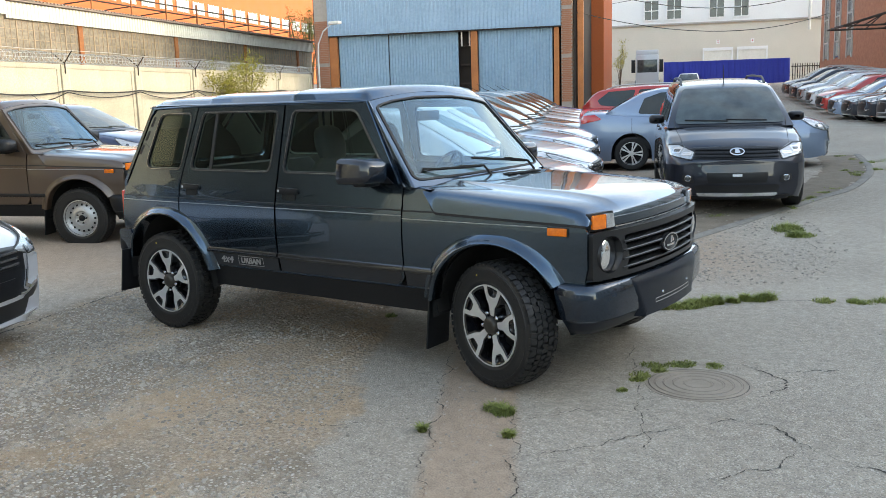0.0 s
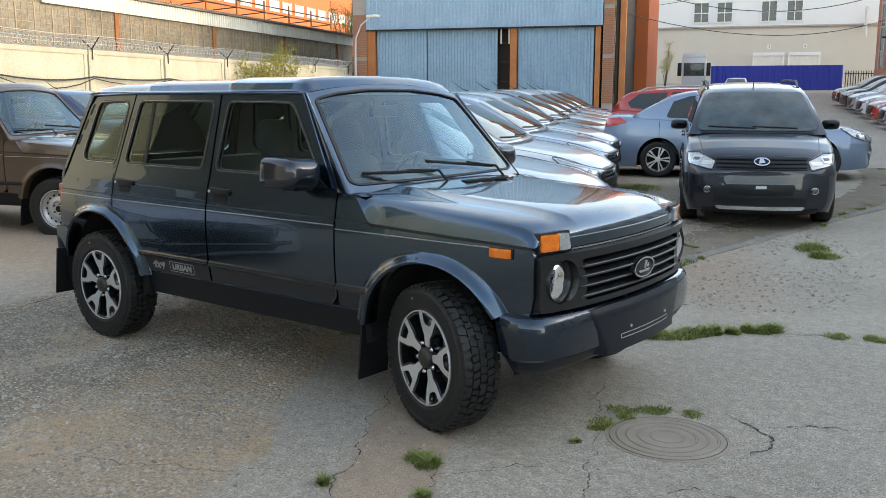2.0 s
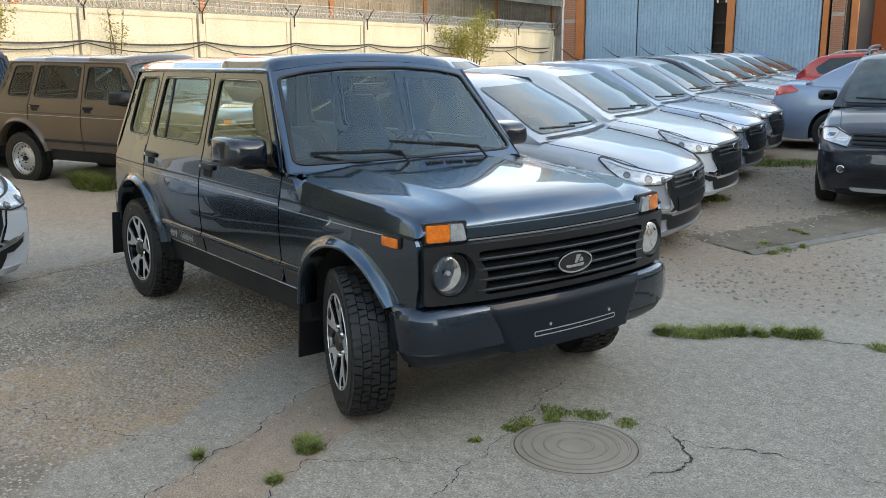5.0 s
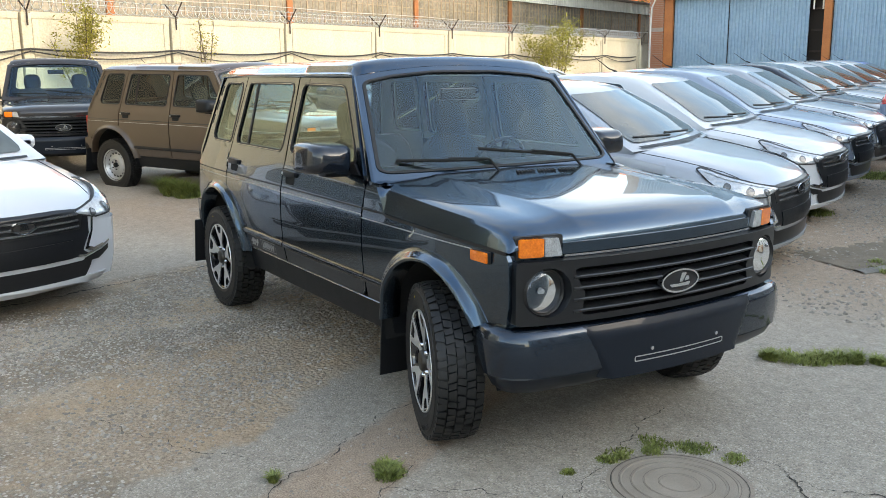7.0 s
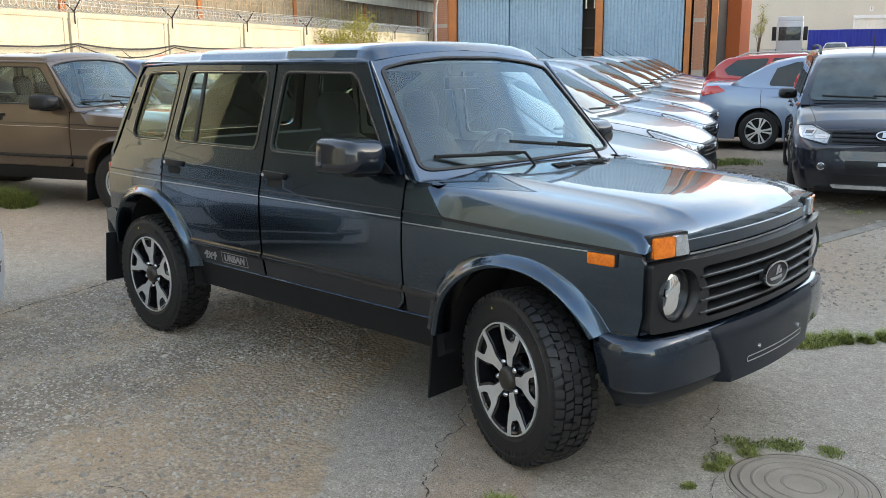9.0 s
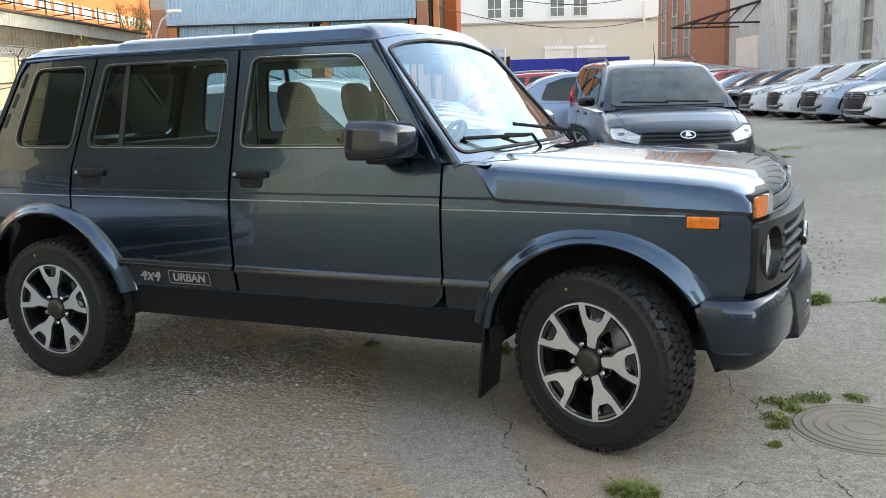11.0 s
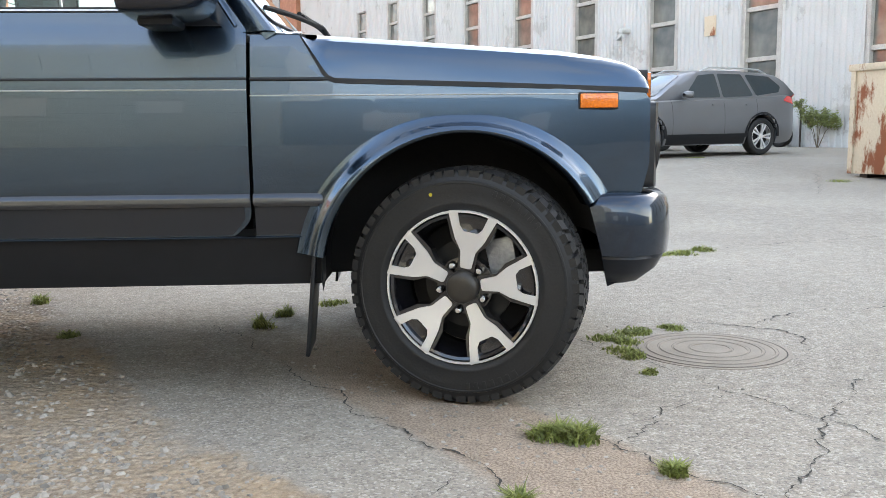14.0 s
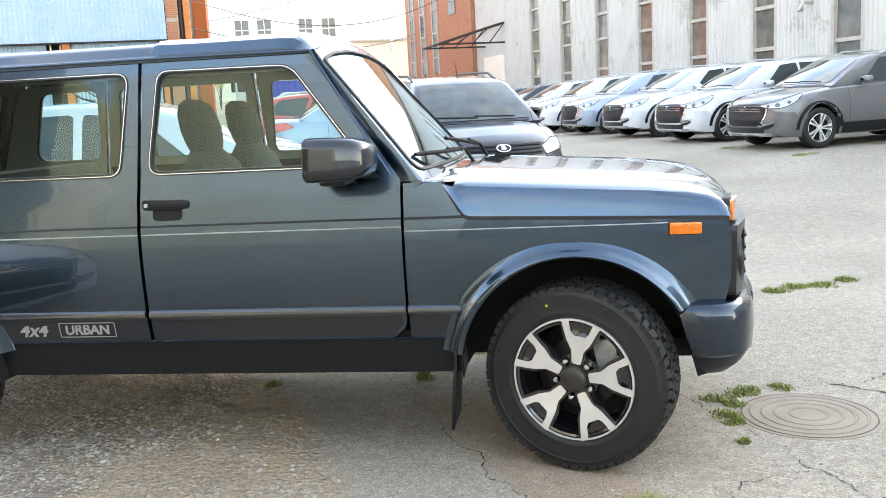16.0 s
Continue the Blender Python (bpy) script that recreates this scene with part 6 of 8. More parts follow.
def smooth_interp(x, t):
    """A soft curve through a table."""
    return 0.5 * interp(x, t) + 0.25 * interp(x - 0.04, t) + 0.25 * interp(x + 0.04, t)


def simple_wheel_meshes(r, rim):
    k = rim / 0.205
    tyre, _ = tyre_meshes(r, 0.19, rim, False)
    rim_bm = lathe([(0.212 * k, -0.086), (0.203 * k, -0.090), (0.198 * k, -0.07), (0.19 * k, -0.02), (0.19 * k, 0.07)], 32)
    spokes = bmesh.new()
    for i in range(5):
        for s in (-1, 1):
            a = 360 * i / 5 + s * 10
            m_ = pose(0, 0, 0, 0, -a, 0)
            ring = [(0.030 * k, -0.009), (0.120 * k, -0.012), (0.204 * k, -0.020), (0.204 * k, 0.020), (0.120 * k, 0.012), (0.030 * k, 0.009)]
            lo, hi = [[spokes.verts.new(m_ @ Vector((x, y, z))) for x, z in ring] for y in (-0.056, -0.083)]
            spokes.faces.new(hi)
            for j in range(6):
                spokes.faces.new((lo[j], lo[j - 1], hi[j - 1], hi[j]))
    lathe([(0.0001, -0.088), (0.03, -0.088), (0.045 * k, -0.08), (0.05 * k, -0.05)], 20, "y", spokes)
    back = lathe([(0.0001, -0.01), (0.19 * k, -0.01)], 24)
    out = []
    for nm, bm, m, sm in (("tyre", tyre, M["rubber"], True), ("rim", rim_bm, M["alloy"], True), ("spokes", spokes, M["alloy"], False), ("wheel_back", back, M["under"], True)):
        o = to_object(nm, bm, m, None, "", sm)
        out.append((nm, o.data))
        bpy.data.objects.remove(o)
    return out


WHEELS = {}


def modern_car(kind, m, paint_m, label, group="", cladding=False, bright=True, rails=False, tall_lamp=False, wide=False):
    p = KINDS[kind]
    L, W, r, low = p["L"], p["W"], p["r"], p["low"]
    xf, xr = p["fo"], p["fo"] + p["wb"]
    car = thing({"saloon": "saloon_car", "estate": "estate_car", "van": "passenger_van"}[kind], m, label, "van" if kind == "van" else "car", group)
    hw = W / 2
    plan = [(0, 0.80), (0.03, 0.87), (0.10, 0.92), (0.25, 0.955), (0.5, 0.98), (0.9, 0.985), (1.5, 1.0), (L - 1.0, 1.0), (L - 0.5, 0.975), (L - 0.25, 0.94), (L - 0.10, 0.90), (L - 0.03, 0.83), (L, 0.76)]
    ra = r + 0.045
    xs = set([0, 0.015, 0.05, 0.10, 0.18, 0.3, L, L - 0.015, L - 0.05, L - 0.1, L - 0.2, L - 0.35])
    xs |= {i * 0.16 for i in range(2, int(L / 0.16))}
    for xw in (xf, xr):
        xs |= {xw + ra * math.cos(math.pi * k / 18) * 1.0 for k in range(19)} | {xw - ra - 0.004, xw + ra + 0.004}
    xs = sorted(x for x in xs if 0 <= x <= L)

    def bottom(x):
        z = low + 0.05 * max(0, (0.35 - x) / 0.35) ** 2 + 0.10 * max(0, (x - L + 0.4) / 0.4) ** 2
        for xw in (xf, xr):
            d = abs(x - xw)
            if d < ra:
                z = max(z, r + math.sqrt(ra * ra - d * d))
        return z

    bm = bmesh.new()
    rows = []
    for x in xs:
        w = hw * smooth_interp(x, plan)
        zt = smooth_interp(x, p["hood"])
        zb = bottom(x)
        tuck = 1.0
        h = []
        for fy, z in ((0.0, zb), (0.60, zb), (0.93, zb + 0.01), (0.985, max(zb + 0.012, 0.34)), (1.0, max(zb + 0.014, 0.50)), (1.0, max(zb + 0.016, 0.62)), (0.985, max(zb + 0.02, zt - 0.20)), (0.962, max(zb + 0.025, zt - 0.10)), (0.935, zt - 0.035), (0.88, zt - 0.005), (0.60, zt + 0.022), (0.30, zt + 0.034), (0.0, zt + 0.038)):
            zz = min(z, zt - 0.03) if fy > 0.88 and z > zt - 0.035 else z
            h.append((fy * w, zz))
        bow = 0.20 * max(0.0, 1 - x / 0.8)
        rows.append([(-x - bow * (y / hw) ** 2, -y, z) for y, z in h] + [(-x - bow * (y / hw) ** 2, y, z) for y, z in h[-2:0:-1]])
    grid_mesh(rows, bm, True)
    bm.verts.ensure_lookup_table()
    n = len(rows[0])
    # rounded front, bulging where the bumper is
    cap = []
    for i in range(1, 13):
        p1 = rows[0][i]
        wy = max(abs(p1[1]), 0.02)
        cap.append([])
        for j in range(-6, 7):
            y = wy * j / 6
            cap[-1].append((-0.20 * (y / hw) ** 2 + 0.030 * math.exp(-((p1[2] - 0.45) / 0.13) ** 2) * (1 - (j / 6) ** 6), y, p1[2]))
    k0 = len(bm.verts)
    steps = []
    for ra_, rb_ in zip(cap, cap[1:]):
        steps.append(ra_)
        m_ = max(1, int((rb_[6][2] - ra_[6][2]) / 0.045))
        for q_ in range(1, m_):
            f = q_ / m_
            row = []
            for (xa_, ya_, za_), (xb_, yb_, zb_) in zip(ra_, rb_):
                y, z = ya_ + (yb_ - ya_) * f, za_ + (zb_ - za_) * f
                row.append((-0.20 * (y / hw) ** 2 + 0.030 * math.exp(-((z - 0.45) / 0.13) ** 2) * (1 - min(1, abs(y) / max(abs(ra_[0][1] + (rb_[0][1] - ra_[0][1]) * f), 0.02)) ** 6), y, z))
            steps.append(row)
    steps.append(cap[-1])
    grid_mesh(steps, bm)
    bmesh.ops.remove_doubles(bm, verts=bm.verts[:], dist=0.0008)
    bm.verts.ensure_lookup_table()
    back = sorted((v for v in bm.verts if abs(v.co.x + L) < 0.05 and v.is_boundary), key=lambda v: math.atan2(v.co.z - 0.55, v.co.y))
    bm.faces.new(back)
    # cabin
    zmax = max(z for _, z in p["roof"])
    xa, xd = p["roof"][0][0], p["roof"][-1][0]
    rows = []
    nst = 34
    for k in range(nst + 1):
        x = xa + (xd - xa) * k / nst
        zr = smooth_interp(x, p["roof"])
        zbelt = smooth_interp(x, p["hood"])
        q = max(0.0, min(1.0, (zr - zbelt) / (zmax - 0.97)))
        wb_, wr = hw * 0.90 * smooth_interp(x, plan), hw * (0.90 - 0.225 * q)
        bow = 0.0
        h = [(wb_, zbelt - 0.06), (wb_ * 0.995, zbelt + 0.0), (wb_ + (wr - wb_) * 0.72, zbelt + (zr - zbelt) * 0.66), (wr, zbelt + (zr - zbelt) * 0.88), (wr * 0.94, zbelt + (zr - zbelt) * 0.955), (wr * 0.75, zbelt + (zr - zbelt) * 0.985), (wr * 0.4, zr + 0.004), (0, zr + 0.008)]
        bowed = 0.10 * (1 - (k / nst) * 2) if k < nst / 2 else 0
        rows.append([(-x + bowed * (1 - (y / hw) ** 2) * (1.0 if k < 14 else 0.3), -y, z) for y, z in h] + [(-x + bowed * (1 - (y / hw) ** 2) * (1.0 if k < 14 else 0.3), y, z) for y, z in h[-2::-1]])
    grid_mesh(rows, bm)
    bmesh.ops.recalc_face_normals(bm, faces=bm.faces[:])
    bvh = BVHTree.FromBMesh(bm)
    part("body", bm, paint_m, car)

    def from_side(outline, off=0.005, rim=0.0, du=0.10, dv=0.08, holes=()):
        return patch(bvh, [(-x, z) for x, z in outline], (0, 1, 0), (0, -2, 0), off, du, dv, holes, ((1, 0, 0), (0, 0, 1)), rim)

    def from_front(outline, off=0.006, rim=0.0, du=0.08, dv=0.06, holes=()):
        return patch(bvh, outline, (-1, 0, 0), (2, 0, 0), off, du, dv, holes, ((0, 1, 0), (0, 0, 1)), rim)

    def twins(name, b, mm, label2=""):
        both(name, b, mm, car, label2)

    # glass
    for wpts in p["side"]:
        twins("side_window", from_side(rounded(wpts, 0.04, 3), 0.006), M["dark_glass"], "dark side window")
    zb0 = smooth_interp(xa, p["hood"])
    ws = [(y, zb0 + z) for y, z in p["front"]]
    part("windscreen", from_front(rounded(ws, 0.06, 3), 0.008, 0, 0.12, 0.06), M["car_screen"], car, "windscreen reflecting the sky")
    c0, c1 = p["rear_cut"]
    z0, z1 = smooth_interp(c1, p["roof"]) + 0.02, smooth_interp(c0, p["roof"]) - 0.03
    bmr = patch(bvh, rounded([(-0.56, z0), (0.56, z0), (0.46, z1), (-0.46, z1)], 0.05, 3), (1, 0, 0), (-L - 2, 0, 0), 0.008, 0.12, 0.06, (), ((0, -1, 0), (0, 0, 1)))
    part("rear_window", bmr, M["dark_glass"], car, "dark rear window")
    # door shut lines and sill
    belt = p["side"][0][0][1]
    for x in (p["side"][0][0][0] - 0.30, p["side"][1][0][0] - 0.03, p["side"][1][-1][0] + (0.10 if kind == "saloon" else 0.03)):
        twins("door_gap", from_side([(x - 0.004, 0.32), (x + 0.004, 0.32), (x + 0.004, belt - 0.02), (x - 0.004, belt - 0.02)], 0.002, 0, 0, 0.06), M["seal"])
    for x in (p["side"][1][0][0] - 0.22, p["side"][1][-1][0] - 0.16):
        twins("door_handle", from_side(rounded([(x - 0.09, belt - 0.135), (x + 0.09, belt - 0.13), (x + 0.09, belt - 0.10), (x - 0.09, belt - 0.105)], 0.012, 2), 0.022, 0.02, 0.05, 0.02), paint_m)
    # bonnet shut line
    for s in (-1, 1):
        pts = []
        for k in range(9):
            x = 0.16 + 0.9 * k / 8
            hit = bvh.ray_cast(Vector((-x, s * hw * (0.70 + 0.10 * k / 8), 3)), Vector((0, 0, -1)))
            if hit[0]:
                pts.append(hit[0] + Vector((0, 0, 0.001)))
        if len(pts) > 2:
            part("bonnet_gap", tube(pts, 0.0035, 4), M["seal"], car)
    # lamps
    lz = smooth_interp(0.14, p["hood"])
    for s in (-1, 1):
        if tall_lamp:
            way = Vector((-0.80, -0.60 * s, 0)).normalized()
            a = Vector((-0.60, 0.80 * s, 0)).normalized()
            start = Vector((-0.18, s * hw * 0.80, 0)) - way * 1.2
            hgt, zc = 0.12, lz - 0.035
            ol = rounded([(-0.20, zc - hgt * 0.8), (0.13, zc - hgt * 0.25), (0.235, zc + hgt * 0.75), (0.05, zc + hgt * 0.75), (-0.20, zc + hgt * 0.1)], 0.02, 2)
            part("headlamp", patch(bvh, ol, way, start, 0.010, 0.05, 0.03, (), (a, (0, 0, 1)), 0.01), M["clear_lens"], car, "clear headlamp")
            for u0, u1, v0, v1 in ((-0.17, -0.05, -0.30, 0.02), (-0.03, 0.08, -0.12, 0.45)):
                bez = rounded([(u0, zc + hgt * v0), (u1, zc + hgt * v0), (u1, zc + hgt * v1), (u0, zc + hgt * v1)], 0.02, 3)
                rf_ = part("lamp_reflector", patch(bvh, bez, way, start, 0.0135, 0.05, 0.03, (), (a, (0, 0, 1))), M["chrome"], car)
                part("lamp_bulb", patch(bvh, inset(bez, 0.02), way, start, 0.0155, 0.05, 0.03, (), (a, (0, 0, 1))), M["lamp_dark"], rf_)
            part("lamp_seal", patch(bvh, ol, way, start, 0.0120, 0.05, 0.03, [inset(ol, 0.009)], (a, (0, 0, 1))), M["seal"], car)
        else:
            def wrap(outline, off, holes=()):
                """Lays an outline of (angle, height over the bonnet edge) round the front corner."""
                def fall(u, v):
                    d = Vector((math.cos(u), s * math.sin(u), 0))
                    c = Vector((-0.75, 0, lz + v + 0.022 + 0.066 * max(0.0, u - 0.5)))
                    q, nrm, _, _ = bvh.ray_cast(c + d * 2.5, -d)
                    if q is None:
                        q, nrm = c + d * 0.8, d
                    return q + (nrm if nrm.dot(d) > 0 else -nrm) * off
                b_ = panel(outline, fall, holes, 0.06, 0.02)
                for f in b_.faces:
                    if f.normal.dot(Vector((1, s * 0.8, 0))) < 0:
                        f.normal_flip()
                return b_
            ol = rounded([(radians(q), v) for q, v in ((29, -0.105), (40, -0.158), (54, -0.165), (64, -0.115), (77, 0.012), (73, 0.022), (58, -0.022), (44, -0.058), (29, -0.080))], 0.012, 2)
            hl_ = part("headlamp", wrap(ol, 0.009), M["clear_lens"] if wide else M["lamp_dark"], car, "clear headlamp wrapped round the corner")
            part("lamp_rim", wrap(ol, 0.0115, [inset(ol, 0.010)]), M["seal"], hl_)
            part("lamp_strip", wrap([(radians(q), v) for q, v in ((32, -0.089), (44, -0.068), (58, -0.034), (70, 0.004), (71, -0.006), (58, -0.048), (44, -0.082), (32, -0.099))], 0.0125), M["clear_lens"], hl_, "pale running light strip")
            for q, v, cr in ((39, -0.120, 0.026), (49, -0.116, 0.034), (60, -0.088, 0.026)):
                ring = [(radians(q) + cr * 1.2 * math.cos(0.45 * k), v + cr * 0.9 * math.sin(0.45 * k)) for k in range(14)]
                rf_ = part("lamp_reflector", wrap(ring, 0.0125), M["lamp_metal"], hl_)
                part("lamp_bulb", wrap([(radians(q) + (a_ - radians(q)) * 0.62, v + (z_ - v) * 0.62) for a_, z_ in ring], 0.0145), M["lamp_dark"], rf_)
        zt_ = smooth_interp(L - 0.2, p["hood"]) - 0.14
        if kind == "van":
            tl = rounded([(L - 0.14, 0.72), (L - 0.02, 0.72), (L - 0.06, 1.28), (L - 0.16, 1.28)], 0.03, 2)
        else:
            tl = rounded([(L - 0.42, zt_ + 0.03), (L - 0.02, zt_ - 0.06), (L - 0.03, zt_ + 0.09), (L - 0.28, zt_ + 0.11)], 0.02, 2)
        if s < 0:
            twins("tail_lamp", from_side(tl, 0.012, 0.01, 0.05, 0.04), M["red_lens"], "red tail lamp")
    gz = lz - (0.10 if kind != "van" else 0.03)
    gw = 0.42 if kind != "van" else 0.50
    part("grille", from_front(rounded([(-gw, gz - 0.085), (gw, gz - 0.085), (gw + 0.04, gz + 0.045), (0.25, gz + 0.060), (-0.25, gz + 0.060), (-gw - 0.04, gz + 0.045)], 0.02, 2), 0.008, 0.01), M["grille_black"], car, "black grille")
    if wide:
        part("black_face", from_front(rounded([(-0.50, gz + 0.02), (0.50, gz + 0.02), (0.49, 0.55), (0.42, 0.44), (0.50, 0.40), (-0.50, 0.40), (-0.42, 0.44), (-0.49, 0.55)], 0.02, 2), 0.005, 0, 0.06, 0.05), M["plastic"], car, "wide black mouth")
        for s in (-1, 1):
            part("bright_hook", from_front([(s * 0.515, gz - 0.01), (s * 0.535, gz - 0.01), (s * 0.515, 0.56), (s * 0.462, 0.462), (s * 0.51, 0.446), (s * 0.60, 0.462), (s * 0.60, 0.445), (s * 0.50, 0.426), (s * 0.432, 0.447), (s * 0.497, 0.56)], 0.016, 0.01, 0.04, 0.03), M["chrome"], car, "bright hook-shaped trim")
    elif kind != "van":
        part("black_face", from_front(rounded([(-0.40, gz - 0.07), (0.40, gz - 0.07), (0.33, 0.40), (-0.33, 0.40)], 0.02, 2), 0.005, 0, 0.06, 0.05), M["plastic"], car, "black panel under the grille")
    for k in range(3):
        z = gz - 0.06 + 0.042 * k
        part("grille_bar", from_front([(-gw + 0.02, z - 0.008), (gw - 0.02, z - 0.008), (gw - 0.02, z + 0.006), (-gw + 0.02, z + 0.006)], 0.022, 0.012, 0.08, 0), M["bar_grey"] if kind != "van" else M["plastic"], car)
    oval = [(0.085 * math.cos(2 * math.pi * k / 24), gz - 0.01 + 0.043 * math.sin(2 * math.pi * k / 24)) for k in range(24)]
    bdg = part("badge", from_front(oval, 0.030, 0.03, 0, 0), M["seal"], car, "oval chrome badge")
    part("badge_ring", from_front(oval, 0.034, 0.01, 0, 0, [inset(oval, 0.012)]), M["chrome"], bdg)
    part("badge_mark", from_front([(-0.03, gz - 0.03), (0.035, gz - 0.022), (0.015, gz + 0.02), (-0.02, gz + 0.02)], 0.033, 0, 0, 0), M["chrome"], bdg)
    if kind == "van":
        part("plate_mark", from_front([(-0.055, 0.475), (0.055, 0.475), (0.055, 0.505), (-0.055, 0.505)], 0.022, 0.005, 0, 0), M["white_paint"], car, "small blank white plate")
        part("silver_strip", from_front(rounded([(-0.44, 0.235), (0.44, 0.235), (0.48, 0.275), (-0.48, 0.275)], 0.01, 2), 0.024, 0.02, 0.06, 0.03), M["bright_bar"], car, "silver strip under the bumper")
    part("plate_panel", from_front(rounded([(-0.34, 0.40), (0.34, 0.40), (0.36, 0.52), (-0.36, 0.52)], 0.015, 2), 0.012, 0.015), M["plastic"], car, "empty black number plate panel")
    part("lower_intake", from_front(rounded([(-0.44, 0.25), (0.44, 0.25), (0.52, 0.37), (-0.52, 0.37)], 0.03, 2), 0.007), M["grille_black"], car)
    for s in (-1, 1):
        if kind == "van":
            part("fog_recess", from_front(rounded([(s * 0.49, 0.39), (s * 0.64, 0.42), (s * 0.64, 0.50), (s * 0.52, 0.48)], 0.02, 2), 0.006), M["grille_black"], car)
        else:
            part("fog_recess", from_front([(s * 0.40, 0.355), (s * 0.56, 0.355), (s * 0.66, 0.405), (s * 0.665, 0.445), (s * 0.60, 0.42), (s * 0.44, 0.385)], 0.006, 0, 0.05, 0.04), M["grille_black"], car, "black side intake")
        if bright:
            part("bright_trim", from_front([(s * 0.37, 0.402), (s * 0.44, 0.397), (s * 0.60, 0.433), (s * 0.668, 0.462), (s * 0.664, 0.474), (s * 0.59, 0.446), (s * 0.44, 0.412), (s * 0.382, 0.417)], 0.012, 0.006, 0.04, 0.03), M["bright_bar"], car, "bright front trim")
        fg = lathe([(0.0001, 0.004), (0.03, 0.0), (0.035, -0.01)], 14, "z")
        hit = bvh.ray_cast(Vector((2, s * 0.575, 0.452)), Vector((-1, 0, 0)))
        if kind != "van":
            fg.free()
            continue
        fo_ = part("fog_lamp", fg, M["lamp_dark"], car)
        part("fog_ring", lathe([(0.030, 0.0), (0.034, 0.006), (0.039, 0.004), (0.040, -0.01)], 16, "z"), M["chrome"], fo_)
        fo_.matrix_basis = Matrix.Translation((hit[0] if hit[0] else Vector((-0.1, s * 0.575, 0.452))) + Vector((0.012, 0, 0))) @ pose(0, 0, 0, 0, 90, 0)
    part("bumper_lip", from_front([(-0.60, low + 0.045), (0.60, low + 0.045), (0.62, low + 0.085), (-0.62, low + 0.085)], 0.018, 0.02, 0.06, 0), M["bright_bar"] if cladding else (paint_m if kind == "saloon" else M["plastic"]), car)
    if cladding:
        for xw in (xf, xr):
            ring_o = [(xw + (ra + 0.055) * math.cos(math.pi * k / 16), r + (ra + 0.055) * math.sin(math.pi * k / 16)) for k in range(17)]
            ring_i = [(xw + (ra + 0.004) * math.cos(math.pi * k / 16), r + (ra + 0.004) * math.sin(math.pi * k / 16)) for k in range(16, -1, -1)]
            twins("arch_cladding", from_side(ring_o + ring_i, 0.012, 0.012, 0.06, 0.06), M["plastic"], "black arch cladding")
        twins("sill_cladding", from_side([(xf + ra + 0.05, low + 0.03), (xr - ra - 0.05, low + 0.03), (xr - ra - 0.05, 0.40), (xf + ra + 0.05, 0.40)], 0.012, 0.012, 0.2, 0.05), M["plastic"], "black sill cladding")
    # mirrors, wipers, aerial
    mx, mz = p["side"][0][0][0] - 0.02, belt + 0.055
    rows = []
    for x, sy, sz in ((mx + 0.05, 0.95, 0.95), (mx + 0.04, 1, 1), (mx - 0.01, 0.98, 0.98), (mx - 0.06, 0.75, 0.72), (mx - 0.085, 0.3, 0.3)):
        rows.append([(-x, -hw * 1.01 - 0.02 + 0.105 * sy * math.copysign(abs(math.cos(a)) ** 0.6, math.cos(a)), mz + 0.062 * sz * math.copysign(abs(math.sin(a)) ** 0.6, math.sin(a))) for a in [2 * math.pi * k / 16 for k in range(16)]])
    bmm = grid_mesh(rows, None, True)
    bmesh.ops.contextual_create(bmm, geom=[e for e in bmm.edges if e.is_boundary][:16])
    twins("mirror", bmm, M["plastic"] if kind == "van" else paint_m, "door mirror")
    for y0, y1 in ((-0.02, -0.56), (0.46, -0.05)):
        pts = []
        for k in range(5):
            y = y0 + (y1 - y0) * k / 4
            hit = bvh.ray_cast(Vector((2, y, zb0 + 0.085 + 0.02 * k / 4)), Vector((-1, 0, 0)))
            if hit[0]:
                pts.append(hit[0] + Vector((0.022, 0, 0.0)))
        if len(pts) > 2:
            part("wiper", tube(pts, 0.009, 5), M["seal"], car)
    part("cowl", from_front([(-0.64, zb0 + 0.020), (0.64, zb0 + 0.020), (0.65, zb0 + 0.034), (-0.65, zb0 + 0.034)], 0.010, 0, 0.1, 0.03), M["plastic"], car)
    if kind == "saloon":
        hit = bvh.ray_cast(Vector((-2.55, 0, 3)), Vector((0, 0, -1)))
        part("aerial", tube([hit[0] + Vector((0.05, 0, 0)), hit[0] + Vector((-0.05, 0, 0.03)), hit[0] + Vector((-0.24, 0, 0.16))], 0.010, 5, 0.004), M["seal"], car, "black roof aerial")
    if kind == "van" and rails:
        hit = bvh.ray_cast(Vector((-1.80, 0, 3)), Vector((0, 0, -1)))
        part("aerial", tube([hit[0], hit[0] + Vector((-0.04, 0, 0.12)), hit[0] + Vector((-0.09, 0, 0.24))], 0.008, 5, 0.003), M["seal"], car, "short black roof aerial")
    if rails:
        x0, x1 = (p["side"][0][1][0] + 0.1, p["side"][-1][2][0] + 0.05)
        pts = []
        for k in range(9):
            x = x0 + (x1 - x0) * k / 8
            y = -hw * 0.635
            hit = bvh.ray_cast(Vector((-x, y, 3)), Vector((0, 0, -1)))
            pts.append(Vector((-x, y, hit[0].z + (0.055 if 0 < k < 8 else -0.005))))
        both("roof_rail", tube(pts, 0.017, 6), M["plastic"] if kind == "van" else M["steel_wheel"], car, "roof rail")
    # underside and wheels
    part("underbody", box(-L + 0.25, -0.25, -hw + 0.30, hw - 0.30, low + 0.02, 0.70), M["under"], car)
    key = (kind,)
    if key not in WHEELS:
        WHEELS[key] = simple_wheel_meshes(r, p["rim"])
